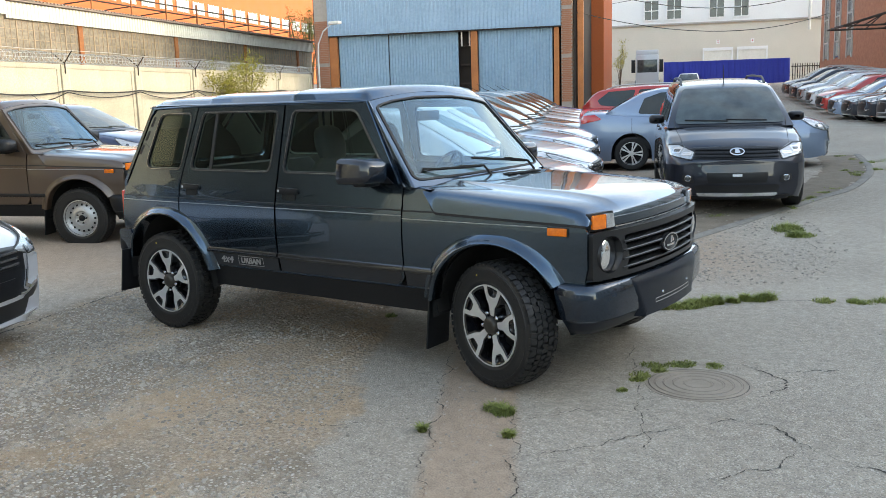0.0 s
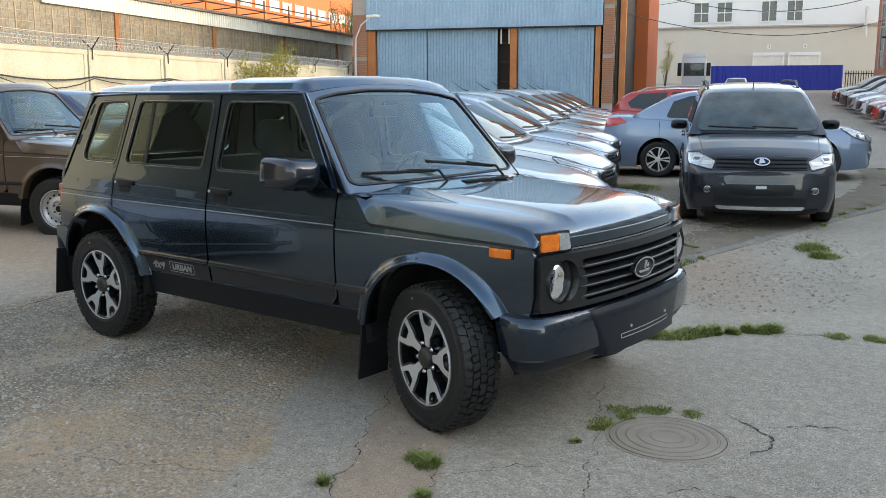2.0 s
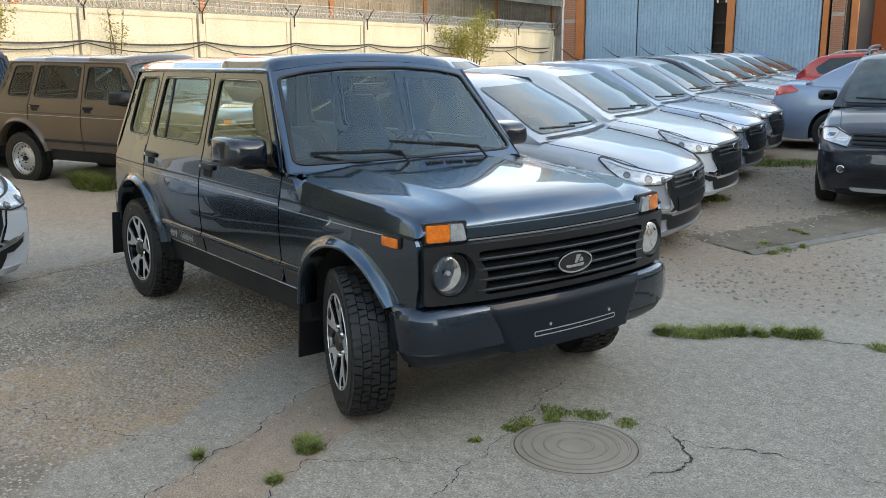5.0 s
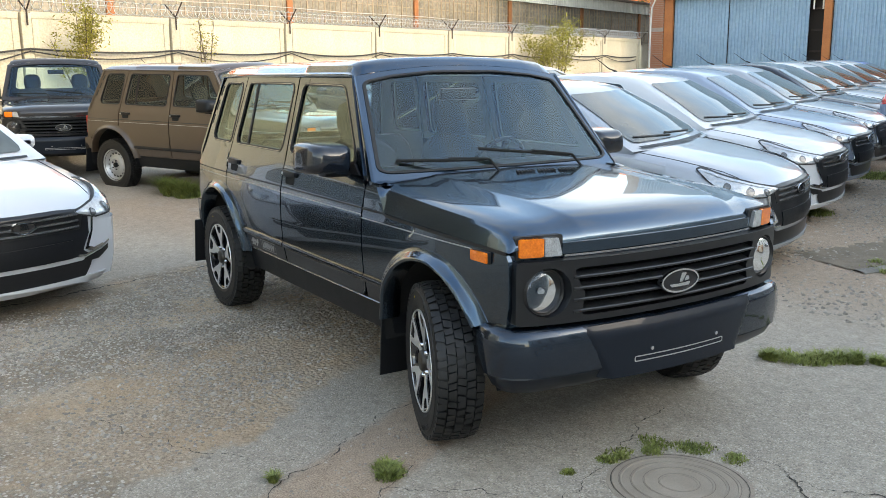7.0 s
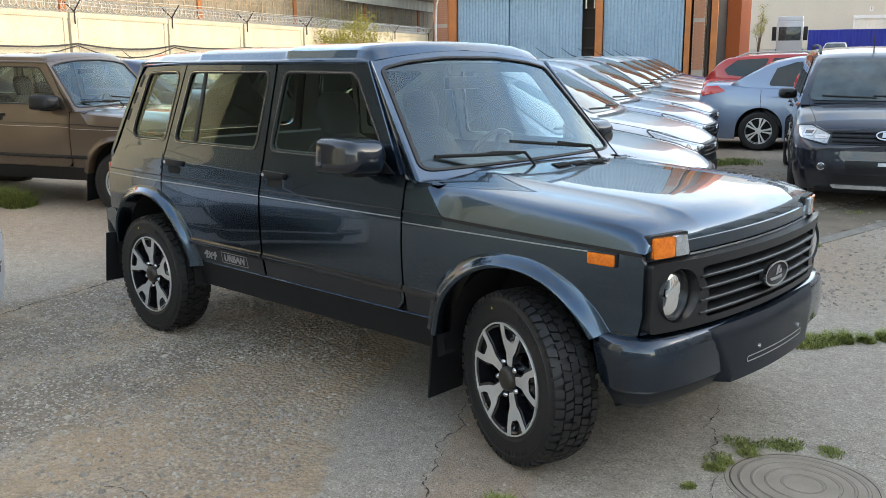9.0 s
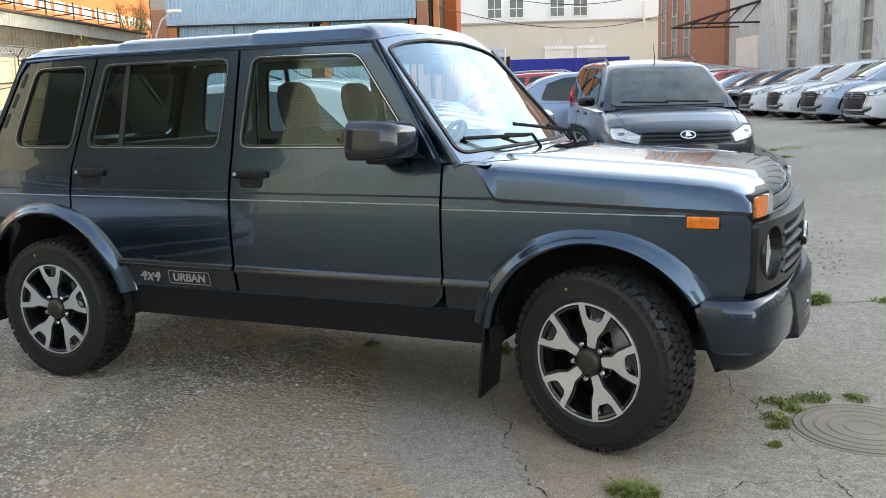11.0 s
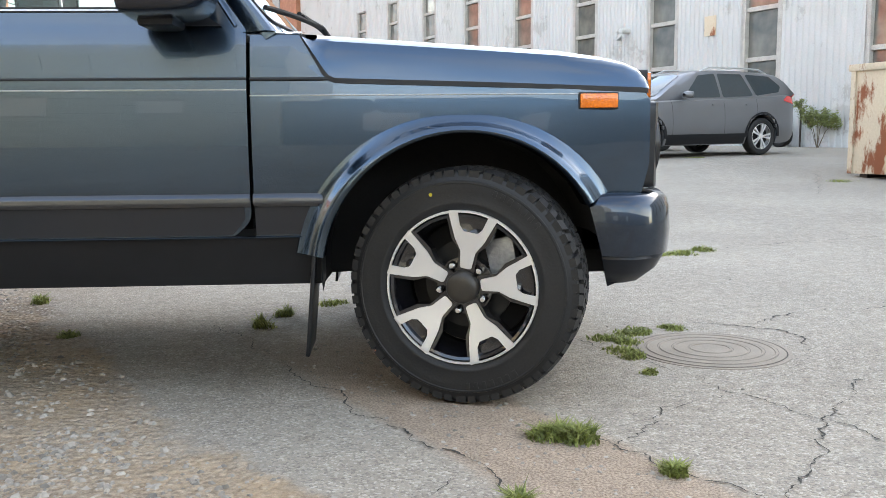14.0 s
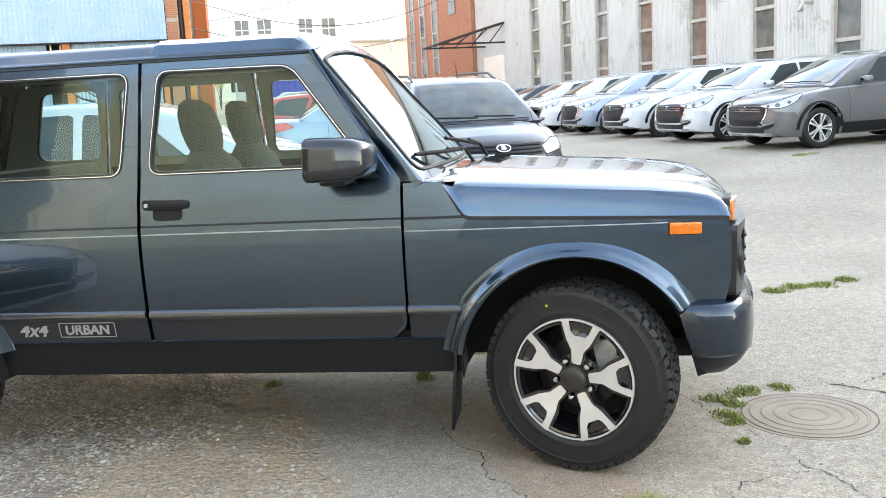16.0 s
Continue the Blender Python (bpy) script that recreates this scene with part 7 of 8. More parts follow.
    for xw in (xf, xr):
        for s in (-1, 1):
            wm = WHEELS[key]
            w = new("wheel", wm[3][1])
            w.parent = car
            w.matrix_basis = Matrix.Translation((-xw, s * (hw - 0.115), r)) @ pose(0, 0, 0, 0, 0, 0 if s < 0 else 180)
            for nm, me in wm[:3]:
                o = new(nm, me)
                o.parent = w
    return car


def repaint(car, old, fresh):
    """Another paint on a copy of a car."""
    for o in car.children_recursive:
        for sl in o.material_slots:
            if sl.material == old:
                sl.link = "OBJECT"
                sl.material = fresh
    return car


M["car_screen"] = mat("windscreen_dark_glass", (0.035, 0.048, 0.052), 0.02, 0, 0.4, 1.5, 5, 0, (0.10, 0.12, 0.12), 0.45, 0.3)
M["car_screen"].node_tree.nodes["Principled BSDF"].inputs["Coat IOR"].default_value = 1.45
M["bright_bar"] = mat("satin_bright_trim", (0.60, 0.61, 0.62), 0.2, 0.8, 0.05)


M["bar_grey"] = mat("satin_grey_grille_bar", (0.30, 0.305, 0.315), 0.2, 0.8, 0.06)


def nose_at(x, y, yaw, z=0.0):
    """A pose with the car's nose at x, y."""
    f = Vector((math.cos(radians(yaw)), math.sin(radians(yaw)), 0)) * 2.2
    c = stand(x - f.x, y - f.y, yaw, z)
    return c @ Matrix.Translation((2.2, 0, 0))


# row of parked saloons beyond the 4x4
ROW = "row of parked saloons"
saloon = modern_car("saloon", nose_at(-3.72, 8.15, 20), M["silver"], "silver saloon parked in a row, nose out", ROW, wide=True)
row_paints = [("white_paint", "white"), ("silver_blue", "pale blue silver"), ("silver", "silver"), ("dark_grey_paint", "dark grey"), ("white_paint", "white"), ("silver_warm", "warm silver"), ("white_paint", "white"), ("white_paint", "white"), ("blue_paint", "bright blue")]
for k, (pm, word) in enumerate(row_paints, 1):
    c = copy_thing(saloon, nose_at(-3.72 - 0.90 * k, 8.15 + 1.88 * k, 20 + (k * 37 % 4) - 2))
    repaint(c, M["silver"], M[pm])
    tagged(c, word + " saloon parked in a row, nose out", "car", ROW)

# white saloon beside the 4x4's tail, dark ones by the fence
for x, y, yaw, pm, lab in ((-5.45, 2.60, 20, "white_paint", "white saloon with black grille and bright trim"), (-13.5, 10.5, 20, "navy", "dark navy saloon parked by the fence"), (-15.6, 7.6, 20, "black_paint", "dark brown saloon parked by the fence"), (-11.1, 13.45, 20, "silver_blue", "pale blue silver saloon parked by the fence")):
    if pm == "white_paint":
        modern_car("saloon", nose_at(x, y, yaw), M[pm], lab, "cars by the fence", wide=True)
        continue
    c = copy_thing(saloon, nose_at(x, y, yaw))
    repaint(c, M["silver"], M[pm])
    c["group"] = "cars by the fence"
    tagged(c, lab, "car", "cars by the fence")

# van that faces the camera, saloon and red estate behind it
van = modern_car("van", nose_at(-3.12, 10.70, -67), M["dark_grey_paint"], "dark grey passenger van with silver lower bumper", "", False, False, True, True)
c = copy_thing(saloon, nose_at(-3.48, 17.3, 22))
repaint(c, M["silver"], M["steel_blue"])
tagged(c, "grey blue saloon standing behind the van", "car", "cars behind the van")

# row of estates along the shed
EST = "row of parked estates"
estate = modern_car("estate", nose_at(0.52, 16.45, 204), M["grey_paint"], "grey estate with black cladding, parked by the shed", EST, True, True, True, False, True)
for k, (pm, word) in enumerate([("white_paint", "white"), ("white_paint", "white"), ("silver_blue", "pale blue silver"), ("white_paint", "white"), ("white_paint", "white"), ("dark_grey_paint", "dark grey"), ("dark_grey_paint", "dark grey"), ("steel_blue", "grey blue"), ("red_paint", "red"), ("white_paint", "white"), ("silver", "silver"), ("dark_grey_paint", "dark grey"), ("dark_grey_paint", "dark grey")], 1):
    c = copy_thing(estate, nose_at(0.52 - 0.99 * k, 16.45 + 2.57 * k, 204 + (k * 31 % 4) - 2))
    repaint(c, M["grey_paint"], M[pm])
    tagged(c, word + " estate with black cladding, parked by the shed", "car", EST)
c = copy_thing(estate, nose_at(-4.8, 20.0, 22))
repaint(c, M["grey_paint"], M["red_paint"])
tagged(c, "red estate parked behind the grey blue saloon", "car", "cars behind the van")

# the two older 4x4s by the fence
fw, rw = Vector((-9.06, 5.70, 0)), Vector((-11.36, 4.57, 0))
yaw = math.degrees(math.atan2(fw.y - rw.y, fw.x - rw.x))
side = Vector((-math.sin(radians(yaw)), math.cos(radians(yaw)), 0))
ax = fw + side * 0.80
brown, _, _ = estate_4x4(stand(ax.x, ax.y, yaw, -0.06), M["brown"], "brown five-door off-road estate with steel wheels", "older off-road estates", False, 0)
black4, _, _ = estate_4x4(stand(-13.3, 4.22, -8, -0.03), M["black_paint"], "black brown off-road estate with chrome grille strip", "older off-road estates", False, 0)


# ---- cracks, joints, manhole ----
def ribbon(pts, w=0.012, seed=1, wander=0.055, dz=0.003):
    """A ragged crack along points on the ground."""
    rr = random.Random(seed)
    fine = []
    for a, b in zip(pts, pts[1:]):
        a, b = Vector((*a, 0)), Vector((*b, 0))
        n = max(3, int((b - a).length / 0.012))
        side = Vector((-(b - a).y, (b - a).x, 0)).normalized()
        for k in range(n):
            f = k / n
            off = wander * (noise.noise((a + (b - a) * f) * 5 + Vector((seed, 0, 0))) + 0.5 * noise.noise((a + (b - a) * f) * 17 + Vector((0, seed, 0))) + 0.22 * noise.noise((a + (b - a) * f) * 60 + Vector((0, 0, seed))))
            fine.append(a + (b - a) * f + side * off)
    fine.append(Vector((*pts[-1], 0)))
    l, r = [], []
    for i, p in enumerate(fine):
        d = (fine[min(i + 1, len(fine) - 1)] - fine[max(i - 1, 0)]).normalized()
        s = Vector((-d.y, d.x, 0))
        ww = 0.52 * w * (0.15 + 1.1 * rr.random() ** 1.5) * (0.4 if i in (0, len(fine) - 1) else 1) * min(1.5, max(0.12, 0.85 + 1.5 * noise.noise(p * 3.1 + Vector((0, seed, 0)))))
        z = rise(p.x, p.y) + dz
        l.append((p.x + s.x * ww / 2, p.y + s.y * ww / 2, z))
        r.append((p.x - s.x * ww / 2, p.y - s.y * ww / 2, z))
    return grid_mesh([l, r])


def strip_point(q, s):
    return (0.87 * q - 0.49 * s, 0.49 * q + 0.87 * s)


CRACKS = [
    (((-2.30, 5.95), (-1.87, 6.49), (-1.31, 6.71), (-0.80, 6.95), (0.04, 7.38), (0.81, 7.66), (2.6, 8.3), (5.2, 9.1)), 0.018),
    (((-2.06, 4.92), (-1.87, 4.50), (-1.62, 4.02), (-1.50, 3.70), (-1.34, 3.38)), 0.014),
    (((-2.04, 3.39), (-1.87, 3.63), (-1.58, 3.81)), 0.010),
    (((-1.75, 4.62), (-1.45, 4.86), (-1.25, 4.78), (-1.10, 4.80), (-0.96, 4.94), (-0.61, 5.05), (0.5, 5.25), (1.9, 5.9)), 0.016),
    (((-1.25, 4.78), (-1.06, 4.70), (-1.02, 4.52), (-1.09, 4.26), (-1.22, 4.10)), 0.022),
    (((-1.22, 4.10), (-1.10, 3.93), (-0.97, 3.92), (-0.74, 3.77), (-0.56, 3.69), (-0.40, 3.63), (0.6, 3.25)), 0.016),
    (((-1.79, 2.97), (-1.65, 3.20), (-1.44, 3.48), (-1.10, 3.93)), 0.013),
    (((-2.01, 9.37), (-1.81, 8.97), (-1.66, 8.14)), 0.016),
    (((-1.81, 8.97), (-1.17, 8.79), (0.3, 8.5)), 0.016),
    (((-0.74, 3.77), (-0.80, 3.45), (-1.0, 3.2)), 0.012),
    (((-6.95, 5.6), (-6.64, 4.63), (-6.34, 3.77), (-6.10, 3.07), (-5.55, 1.2), (-4.6, -1.5)), 0.048),
    ((strip_point(-0.48, 0.4), strip_point(-0.49, 2.0), strip_point(-0.48, 3.4), strip_point(-0.50, 4.6), strip_point(-0.47, 6.0)), 0.011),
    ((strip_point(-0.10, -0.5), strip_point(-0.10, 1.5), strip_point(-0.11, 2.9), strip_point(-0.10, 4.4)), 0.015),
    (((-3.4, 2.6), (-2.75, 2.9), (-2.45, 3.25)), 0.010),
    (((2.2, 11.0), (3.2, 13.2), (2.6, 15.5)), 0.02),
]
for k, (pts, w) in enumerate(CRACKS):
    tagged(to_object("crack", ribbon(pts, w, k + 1), M["soil"]), "dark ragged crack in the asphalt", "crack", "cracks in the asphalt")

M["cover"] = mat("dusty_cast_iron", (0.285, 0.235, 0.183), 0.9, 0.0, 0.25, 5, 160, 0.0015, (0.375, 0.32, 0.258))
M["groove"] = mat("groove_dust", (0.13, 0.107, 0.084), 0.95, 0, 0.2, 9, 120)
MH = Vector((-1.44, 4.38, 0))
man = thing("manhole_cover", Matrix.Translation(MH) @ Matrix.Diagonal((0.84, 0.84, 0.7, 1)), "round cast iron manhole cover with raised rings", "manhole")
part("frame", lathe([(0.340, -0.02), (0.336, 0.003), (0.318, 0.004), (0.314, -0.004)], 56, "z"), M["cover"], man)
part("cover", lathe([(0.312, -0.01), (0.310, 0.006), (0.0001, 0.008)], 56, "z"), M["cover"], man)
part("seat_gap", lathe([(0.3135, 0.0062), (0.3170, 0.0062)], 56, "z"), M["soil"], man)
for r0 in (0.085, 0.155, 0.215, 0.27):
    part("groove", lathe([(r0 + 0.009, 0.0088), (r0 + 0.0115, 0.0088)], 48, "z"), M["groove"], man)
    part("ring", lathe([(r0 - 0.007, 0.004), (r0 - 0.003, 0.0098), (r0 + 0.003, 0.0098), (r0 + 0.007, 0.004)], 48, "z"), M["cover"], man)

# ---- loose gravel ----
M["stone"] = mat("gravel_stone", (0.29, 0.252, 0.208), 0.9, 0, 0.25, 3, 60, 0.001, (0.42, 0.375, 0.315))
nt = M["stone"].node_tree
info = nt.nodes.new("ShaderNodeNewGeometry")
hsv = nt.nodes.new("ShaderNodeHueSaturation")
mr = nt.nodes.new("ShaderNodeMapRange")
mr.inputs["To Min"].default_value, mr.inputs["To Max"].default_value = 0.6, 1.35
nt.links.new(info.outputs["Random Per Island"], mr.inputs["Value"])
nt.links.new(mr.outputs[0], hsv.inputs["Value"])
src = nt.nodes["Principled BSDF"].inputs["Base Color"].links[0].from_socket
nt.links.new(src, hsv.inputs["Color"])
nt.links.new(hsv.outputs[0], nt.nodes["Principled BSDF"].inputs["Base Color"])


def stones(n, where, size, seed):
    rr = random.Random(seed)
    verts, faces = [], []
    base = [(1, 0, 0), (0.45, 0.85, 0), (-0.55, 0.8, 0), (-1, 0, 0), (-0.4, -0.85, 0), (0.5, -0.8, 0), (0.62, 0.1, 0.62), (0.0, 0.55, 0.7), (-0.6, 0.1, 0.6), (0.05, -0.5, 0.66)]
    sides = [(0, 1, 6), (1, 7, 6), (1, 2, 7), (2, 8, 7), (2, 3, 8), (3, 4, 8), (4, 9, 8), (4, 5, 9), (5, 6, 9), (5, 0, 6), (6, 7, 9), (7, 8, 9)]
    while n > 0:
        x, y = where(rr)
        if x is None:
            continue
        n -= 1
        s = size * (0.45 + 1.3 * rr.random() ** 3)
        a = rr.random() * 6.28
        c, si = math.cos(a), math.sin(a)
        k = len(verts)
        z = rise(x, y)
        for bx, by, bz in base:
            bx, by, bz = bx * rr.uniform(0.75, 1.15), by * rr.uniform(0.55, 1.0), bz * rr.uniform(0.5, 1.1)
            verts.append((x + s * (bx * c - by * si), y + s * (bx * si + by * c), z - 0.002 + s * bz))
        faces += [(k + p, k + q, k + r) for p, q, r in sides]
    me = bpy.data.meshes.new("gravel")
    me.from_pydata(verts, [], faces)
    me.materials.append(M["stone"])
    return tagged(new("gravel", me), "loose grey gravel trodden into dirt", "gravel", "", "stuff")


def gravel_spot(rr):
    q, s = rr.uniform(-3.7, -0.8), rr.uniform(-3.0, 7.5)
    x, y = strip_point(q, s)
    d = noise.noise((x * 1.1, y * 1.1, 2)) * 0.9 + noise.noise((x * 3, y * 3, 7)) * 0.5
    edge = min(q + 3.7, -0.93 - q + 0.25 * noise.noise((x * 1.5, y * 1.5, 0)))
    trodden = ((x + 3.28) / 0.92) ** 2 + ((y - 4.15) / 2.1) ** 2 + 0.6 * noise.noise((x * 2, y * 2, 4)) < 1
    if edge < 0 or rr.random() > 0.45 + d or rr.random() > edge * 2.2 or trodden and rr.random() > (0.85 if math.hypot(x + 3.32, y - 3.5) < 0.22 else 0.55):
        return None, None
    return x, y


def row_spot(rr):
    x, y = rr.uniform(-6.5, -1.5), rr.uniform(7.0, 13.0)
    q = 0.87 * x + 0.49 * y
    if not 0.2 < q < 3.2 or rr.random() > 0.5 + noise.noise((x, y, 1)):
        return None, None
    return x, y


def strip_spot(rr):
    q, s = rr.uniform(-0.48, -0.08), rr.uniform(-1, 5.5)
    return strip_point(q, s)


stones(76000, gravel_spot, 0.0092, 3)
stones(2600, gravel_spot, 0.0150, 5)
stones(9000, row_spot, 0.014, 6)
stones(2200, strip_spot, 0.007, 8)
stones(1500, lambda rr: (rr.uniform(-2.6, 3), rr.uniform(2, 9)), 0.006, 12)

# ---- grass and weeds ----
def leaf_mat(name, c0, c1):
    m = mat(name, c0, 0.65, 0, 0.2, 4, 30, 0, c1)
    n, l = m.node_tree.nodes, m.node_tree.links
    b = n["Principled BSDF"]
    g = n.new("ShaderNodeNewGeometry")
    hs = n.new("ShaderNodeHueSaturation")
    r = n.new("ShaderNodeMapRange")
    r.inputs["To Min"].default_value, r.inputs["To Max"].default_value = 0.55, 1.4
    l.new(g.outputs["Random Per Island"], r.inputs["Value"])
    l.new(r.outputs[0], hs.inputs["Value"])
    l.new(b.inputs["Base Color"].links[0].from_socket, hs.inputs["Color"])
    l.new(hs.outputs[0], b.inputs["Base Color"])
    tr = n.new("ShaderNodeBsdfTranslucent")
    l.new(hs.outputs[0], tr.inputs["Color"])
    mx = n.new("ShaderNodeMixShader")
    mx.inputs[0].default_value = 0.3
    l.new(b.outputs[0], mx.inputs[1])
    l.new(tr.outputs[0], mx.inputs[2])
    l.new(mx.outputs[0], n["Material Output"].inputs[0])
    return m


M["grass"] = leaf_mat("grass_blades", (0.16, 0.21, 0.045), (0.36, 0.38, 0.12))
M["leaf_yellow"] = leaf_mat("yellow_green_leaves", (0.27, 0.26, 0.035), (0.42, 0.37, 0.07))
M["leaf_green"] = leaf_mat("green_leaves", (0.07, 0.11, 0.03), (0.15, 0.19, 0.05))
M["leaf_pale"] = leaf_mat("pale_weed_leaves", (0.15, 0.19, 0.055), (0.28, 0.30, 0.11))
M["bark"] = mat("grey_brown_bark", (0.10, 0.075, 0.05), 0.9, 0, 0.3, 12, 60, 0.002)


def tuft(spots, n, h, seed, label="low green grass tuft growing from a crack"):
    """Bent blades round the given spots of (x, y, radius)."""
    rr = random.Random(seed)
    verts, faces = [], []
    spots = [(x + rr.uniform(-0.5, 0.5) * c, y + rr.uniform(-0.5, 0.5) * c, c * rr.uniform(0.5, 1.35), rr.uniform(0.45, 1.25)) for x, y, c in spots for _ in (0, 1)]
    for _ in range(int(n * 2.4)):
        cx, cy, cr, tall = rr.choice(spots)
        a, d = rr.random() * 6.283, cr * math.sqrt(rr.random()) * rr.random() ** 0.3
        x, y = cx + d * math.cos(a), cy + d * math.sin(a)
        z = rise(x, y)
        hh = h * tall * (0.35 + 0.9 * rr.random()) * (1 - 0.5 * d / max(cr, 1e-3))
        ta = rr.random() * 6.283
        lean = rr.uniform(0.3, 1.3) * hh
        w = rr.uniform(0.0012, 0.0036) * (1 + h * 4)
        sx, sy = -math.sin(ta) * w, math.cos(ta) * w
        k = len(verts)
        for f, ww in ((0, 1), (0.55, 0.9), (1, 0.05)):
            px, py, pz = x + math.cos(ta) * lean * f * f, y + math.sin(ta) * lean * f * f, z + hh * (f - 0.25 * f * f)
            verts += [(px - sx * ww, py - sy * ww, pz), (px + sx * ww, py + sy * ww, pz)]
        faces += [(k, k + 1, k + 3, k + 2), (k + 2, k + 3, k + 5, k + 4)]
    me = bpy.data.meshes.new("grass_tuft")
    me.from_pydata(verts, [], faces)
    me.materials.append(M["grass"])
    return tagged(new("grass_tuft", me), label, "grass", "grass tufts", "stuff")


tuft([(-2.12, 3.46, 0.06), (-2.18, 3.51, 0.05)], 520, 0.055, 1)
tuft([(-1.96, 3.20, 0.035)], 200, 0.062, 2)
tuft([(-2.25 + 0.075 * k, 6.00 + 0.080 * k, (0.085 + 0.02 * math.sin(k)) * (1 - 0.05 * k)) for k in range(9)], 2600, 0.070, 3, "strip of green grass along a joint in the asphalt")
tuft([(-1.25, 6.74, 0.08), (-1.05, 6.83, 0.10), (-0.9, 6.9, 0.09), (-0.75, 7.0, 0.12), (-0.55, 7.1, 0.08)], 700, 0.045, 4)
tuft([(-2.33, 9.85, 0.16), (-2.15, 9.6, 0.12)], 900, 0.10, 5)
tuft([(-1.76, 4.57, 0.075), (-1.72, 4.51, 0.06), (-1.66, 4.66, 0.06), (-1.60, 4.70, 0.065), (-1.77, 4.36, 0.06), (-1.75, 4.29, 0.04), (-1.47, 4.76, 0.05)], 800, 0.030, 6, "sparse grass round the manhole")
tuft([(-1.75, 4.09, 0.035)], 110, 0.03, 7)
tuft([strip_point(-0.50, 2.35) + (0.03,), strip_point(-0.52, 2.9) + (0.035,), (-2.33, 3.06, 0.025)], 420, 0.045, 8)
tuft([(-6.05, 4.62, 0.10)], 300, 0.05, 9)
tuft([(-3.91, 4.82, 0.04), (-3.16, 4.95, 0.045), (-3.08, 5.18, 0.05), (-2.88, 5.42, 0.05), (-4.3, 5.6, 0.05)], 420, 0.06, 10)
tuft([(-4.98, 10.22, 0.16), (-6.6, 12.9, 0.35), (-6.1, 13.36, 0.40), (-6.9, 12.7, 0.25), (-6.3, 13.1, 0.3)], 2600, 0.12, 11, "weeds between the parked cars")
tuft([(3.2, 12.4, 0.22), (1.2, 15.2, 0.25), (0.5, 17.0, 0.3), (-1.6, 20.5, 0.5), (2.6, 16.4, 0.2), (-2.4, 18.0, 0.4)], 900, 0.035, 12, "scattered low weeds on the open asphalt")
tuft([(-10.25, 5.0, 0.20), (-10.1, 5.1, 0.16), (-10.5, 4.95, 0.12)], 2200, 0.24, 13, "tall weeds under the brown estate")


def bush(x, y, z0, h, wide, n, leaf, seed, label, cat="bush", stem=0.03):
    """A shrub: forked stems and many small leaves in uneven clumps."""
    rr = random.Random(seed)
    t = thing("bush", Matrix.Translation((x, y, z0)), label, cat)
    st = bmesh.new()
    tips = []
    for k in range(max(5, int(9 * wide))):
        a = rr.random() * 6.283
        d = wide * rr.uniform(0.2, 1.0)
        top = Vector((math.cos(a) * d, math.sin(a) * d, h * rr.uniform(0.55, 1.0)))
        mid = Vector((math.cos(a + 0.4) * d * 0.35, math.sin(a + 0.4) * d * 0.35, top.z * 0.5))
        add_tube(st, [(0, 0, -0.05), mid, top], stem, 5, 0.004)
        for j in range(7):
            f = rr.uniform(0.3, 1.0)
            p = mid.lerp(top, f)
            q = p + Vector((rr.uniform(-1, 1), rr.uniform(-1, 1), rr.uniform(-0.3, 0.9))) * wide * 0.35
            add_tube(st, [p, q], 0.006, 4, 0.002)
            tips += [p, q, (p + q) / 2]
    part("stem", st, M["bark"], t)
    verts, faces = [], []
    for _ in range(n):
        p = rr.choice(tips) + Vector((rr.gauss(0, 1), rr.gauss(0, 1), rr.gauss(0, 0.8))) * wide * 0.09
        u = Vector((rr.uniform(-1, 1), rr.uniform(-1, 1), rr.uniform(-0.7, 0.7))).normalized()
        v = u.orthogonal().normalized()
        s = rr.uniform(0.02, 0.05) * (0.5 + 0.45 * wide)
        k = len(verts)
        verts += [tuple(p - u * s), tuple(p + v * s * 0.4), tuple(p + u * s), tuple(p - v * s * 0.4)]
        faces.append((k, k + 1, k + 2, k + 3))
    me = bpy.data.meshes.new("foliage")
    me.from_pydata(verts, [], faces)
    me.materials.append(M[leaf])
    o = new("foliage", me)
    o.parent = t
    return t


b = along(5.55, 0.9)
bush(b.x, b.y, rise(b.x, b.y), 3.3, 1.5, 5200, "leaf_yellow", 21, "yellow green bush growing against the concrete fence")
b = along(0.25, 0.5)
bush(b.x, b.y, rise(b.x, b.y), 2.9, 0.8, 3200, "leaf_yellow", 22, "thin yellowing sapling by the fence")
b = along(1.15, 0.4)
bush(b.x, b.y, rise(b.x, b.y), 2.9, 0.65, 500, "leaf_yellow", 23, "nearly bare sapling by the fence")
b = along(-0.9, 0.6)
bush(b.x, b.y, rise(b.x, b.y), 2.9, 0.9, 3600, "leaf_yellow", 24, "yellow sapling by the fence")
bush(6.86, 20.74, rise(6.86, 20.74), 1.05, 0.5, 4200, "leaf_pale", 25, "green weeds at the foot of the shed wall", "weeds", 0.012)
b = WH @ Vector((6.6, -14, 0))
bush(b.x, b.y, rise(b.x, b.y), 3.4, 0.95, 1700, "leaf_yellow", 26, "sparse yellow young tree beside the hangar", "tree", 0.04)
b = along(13.8, -9)
bush(b.x, b.y, 0.3, 8.6, 1.7, 9000, "leaf_green", 27, "dark green tree behind the fence", "tree", 0.16)

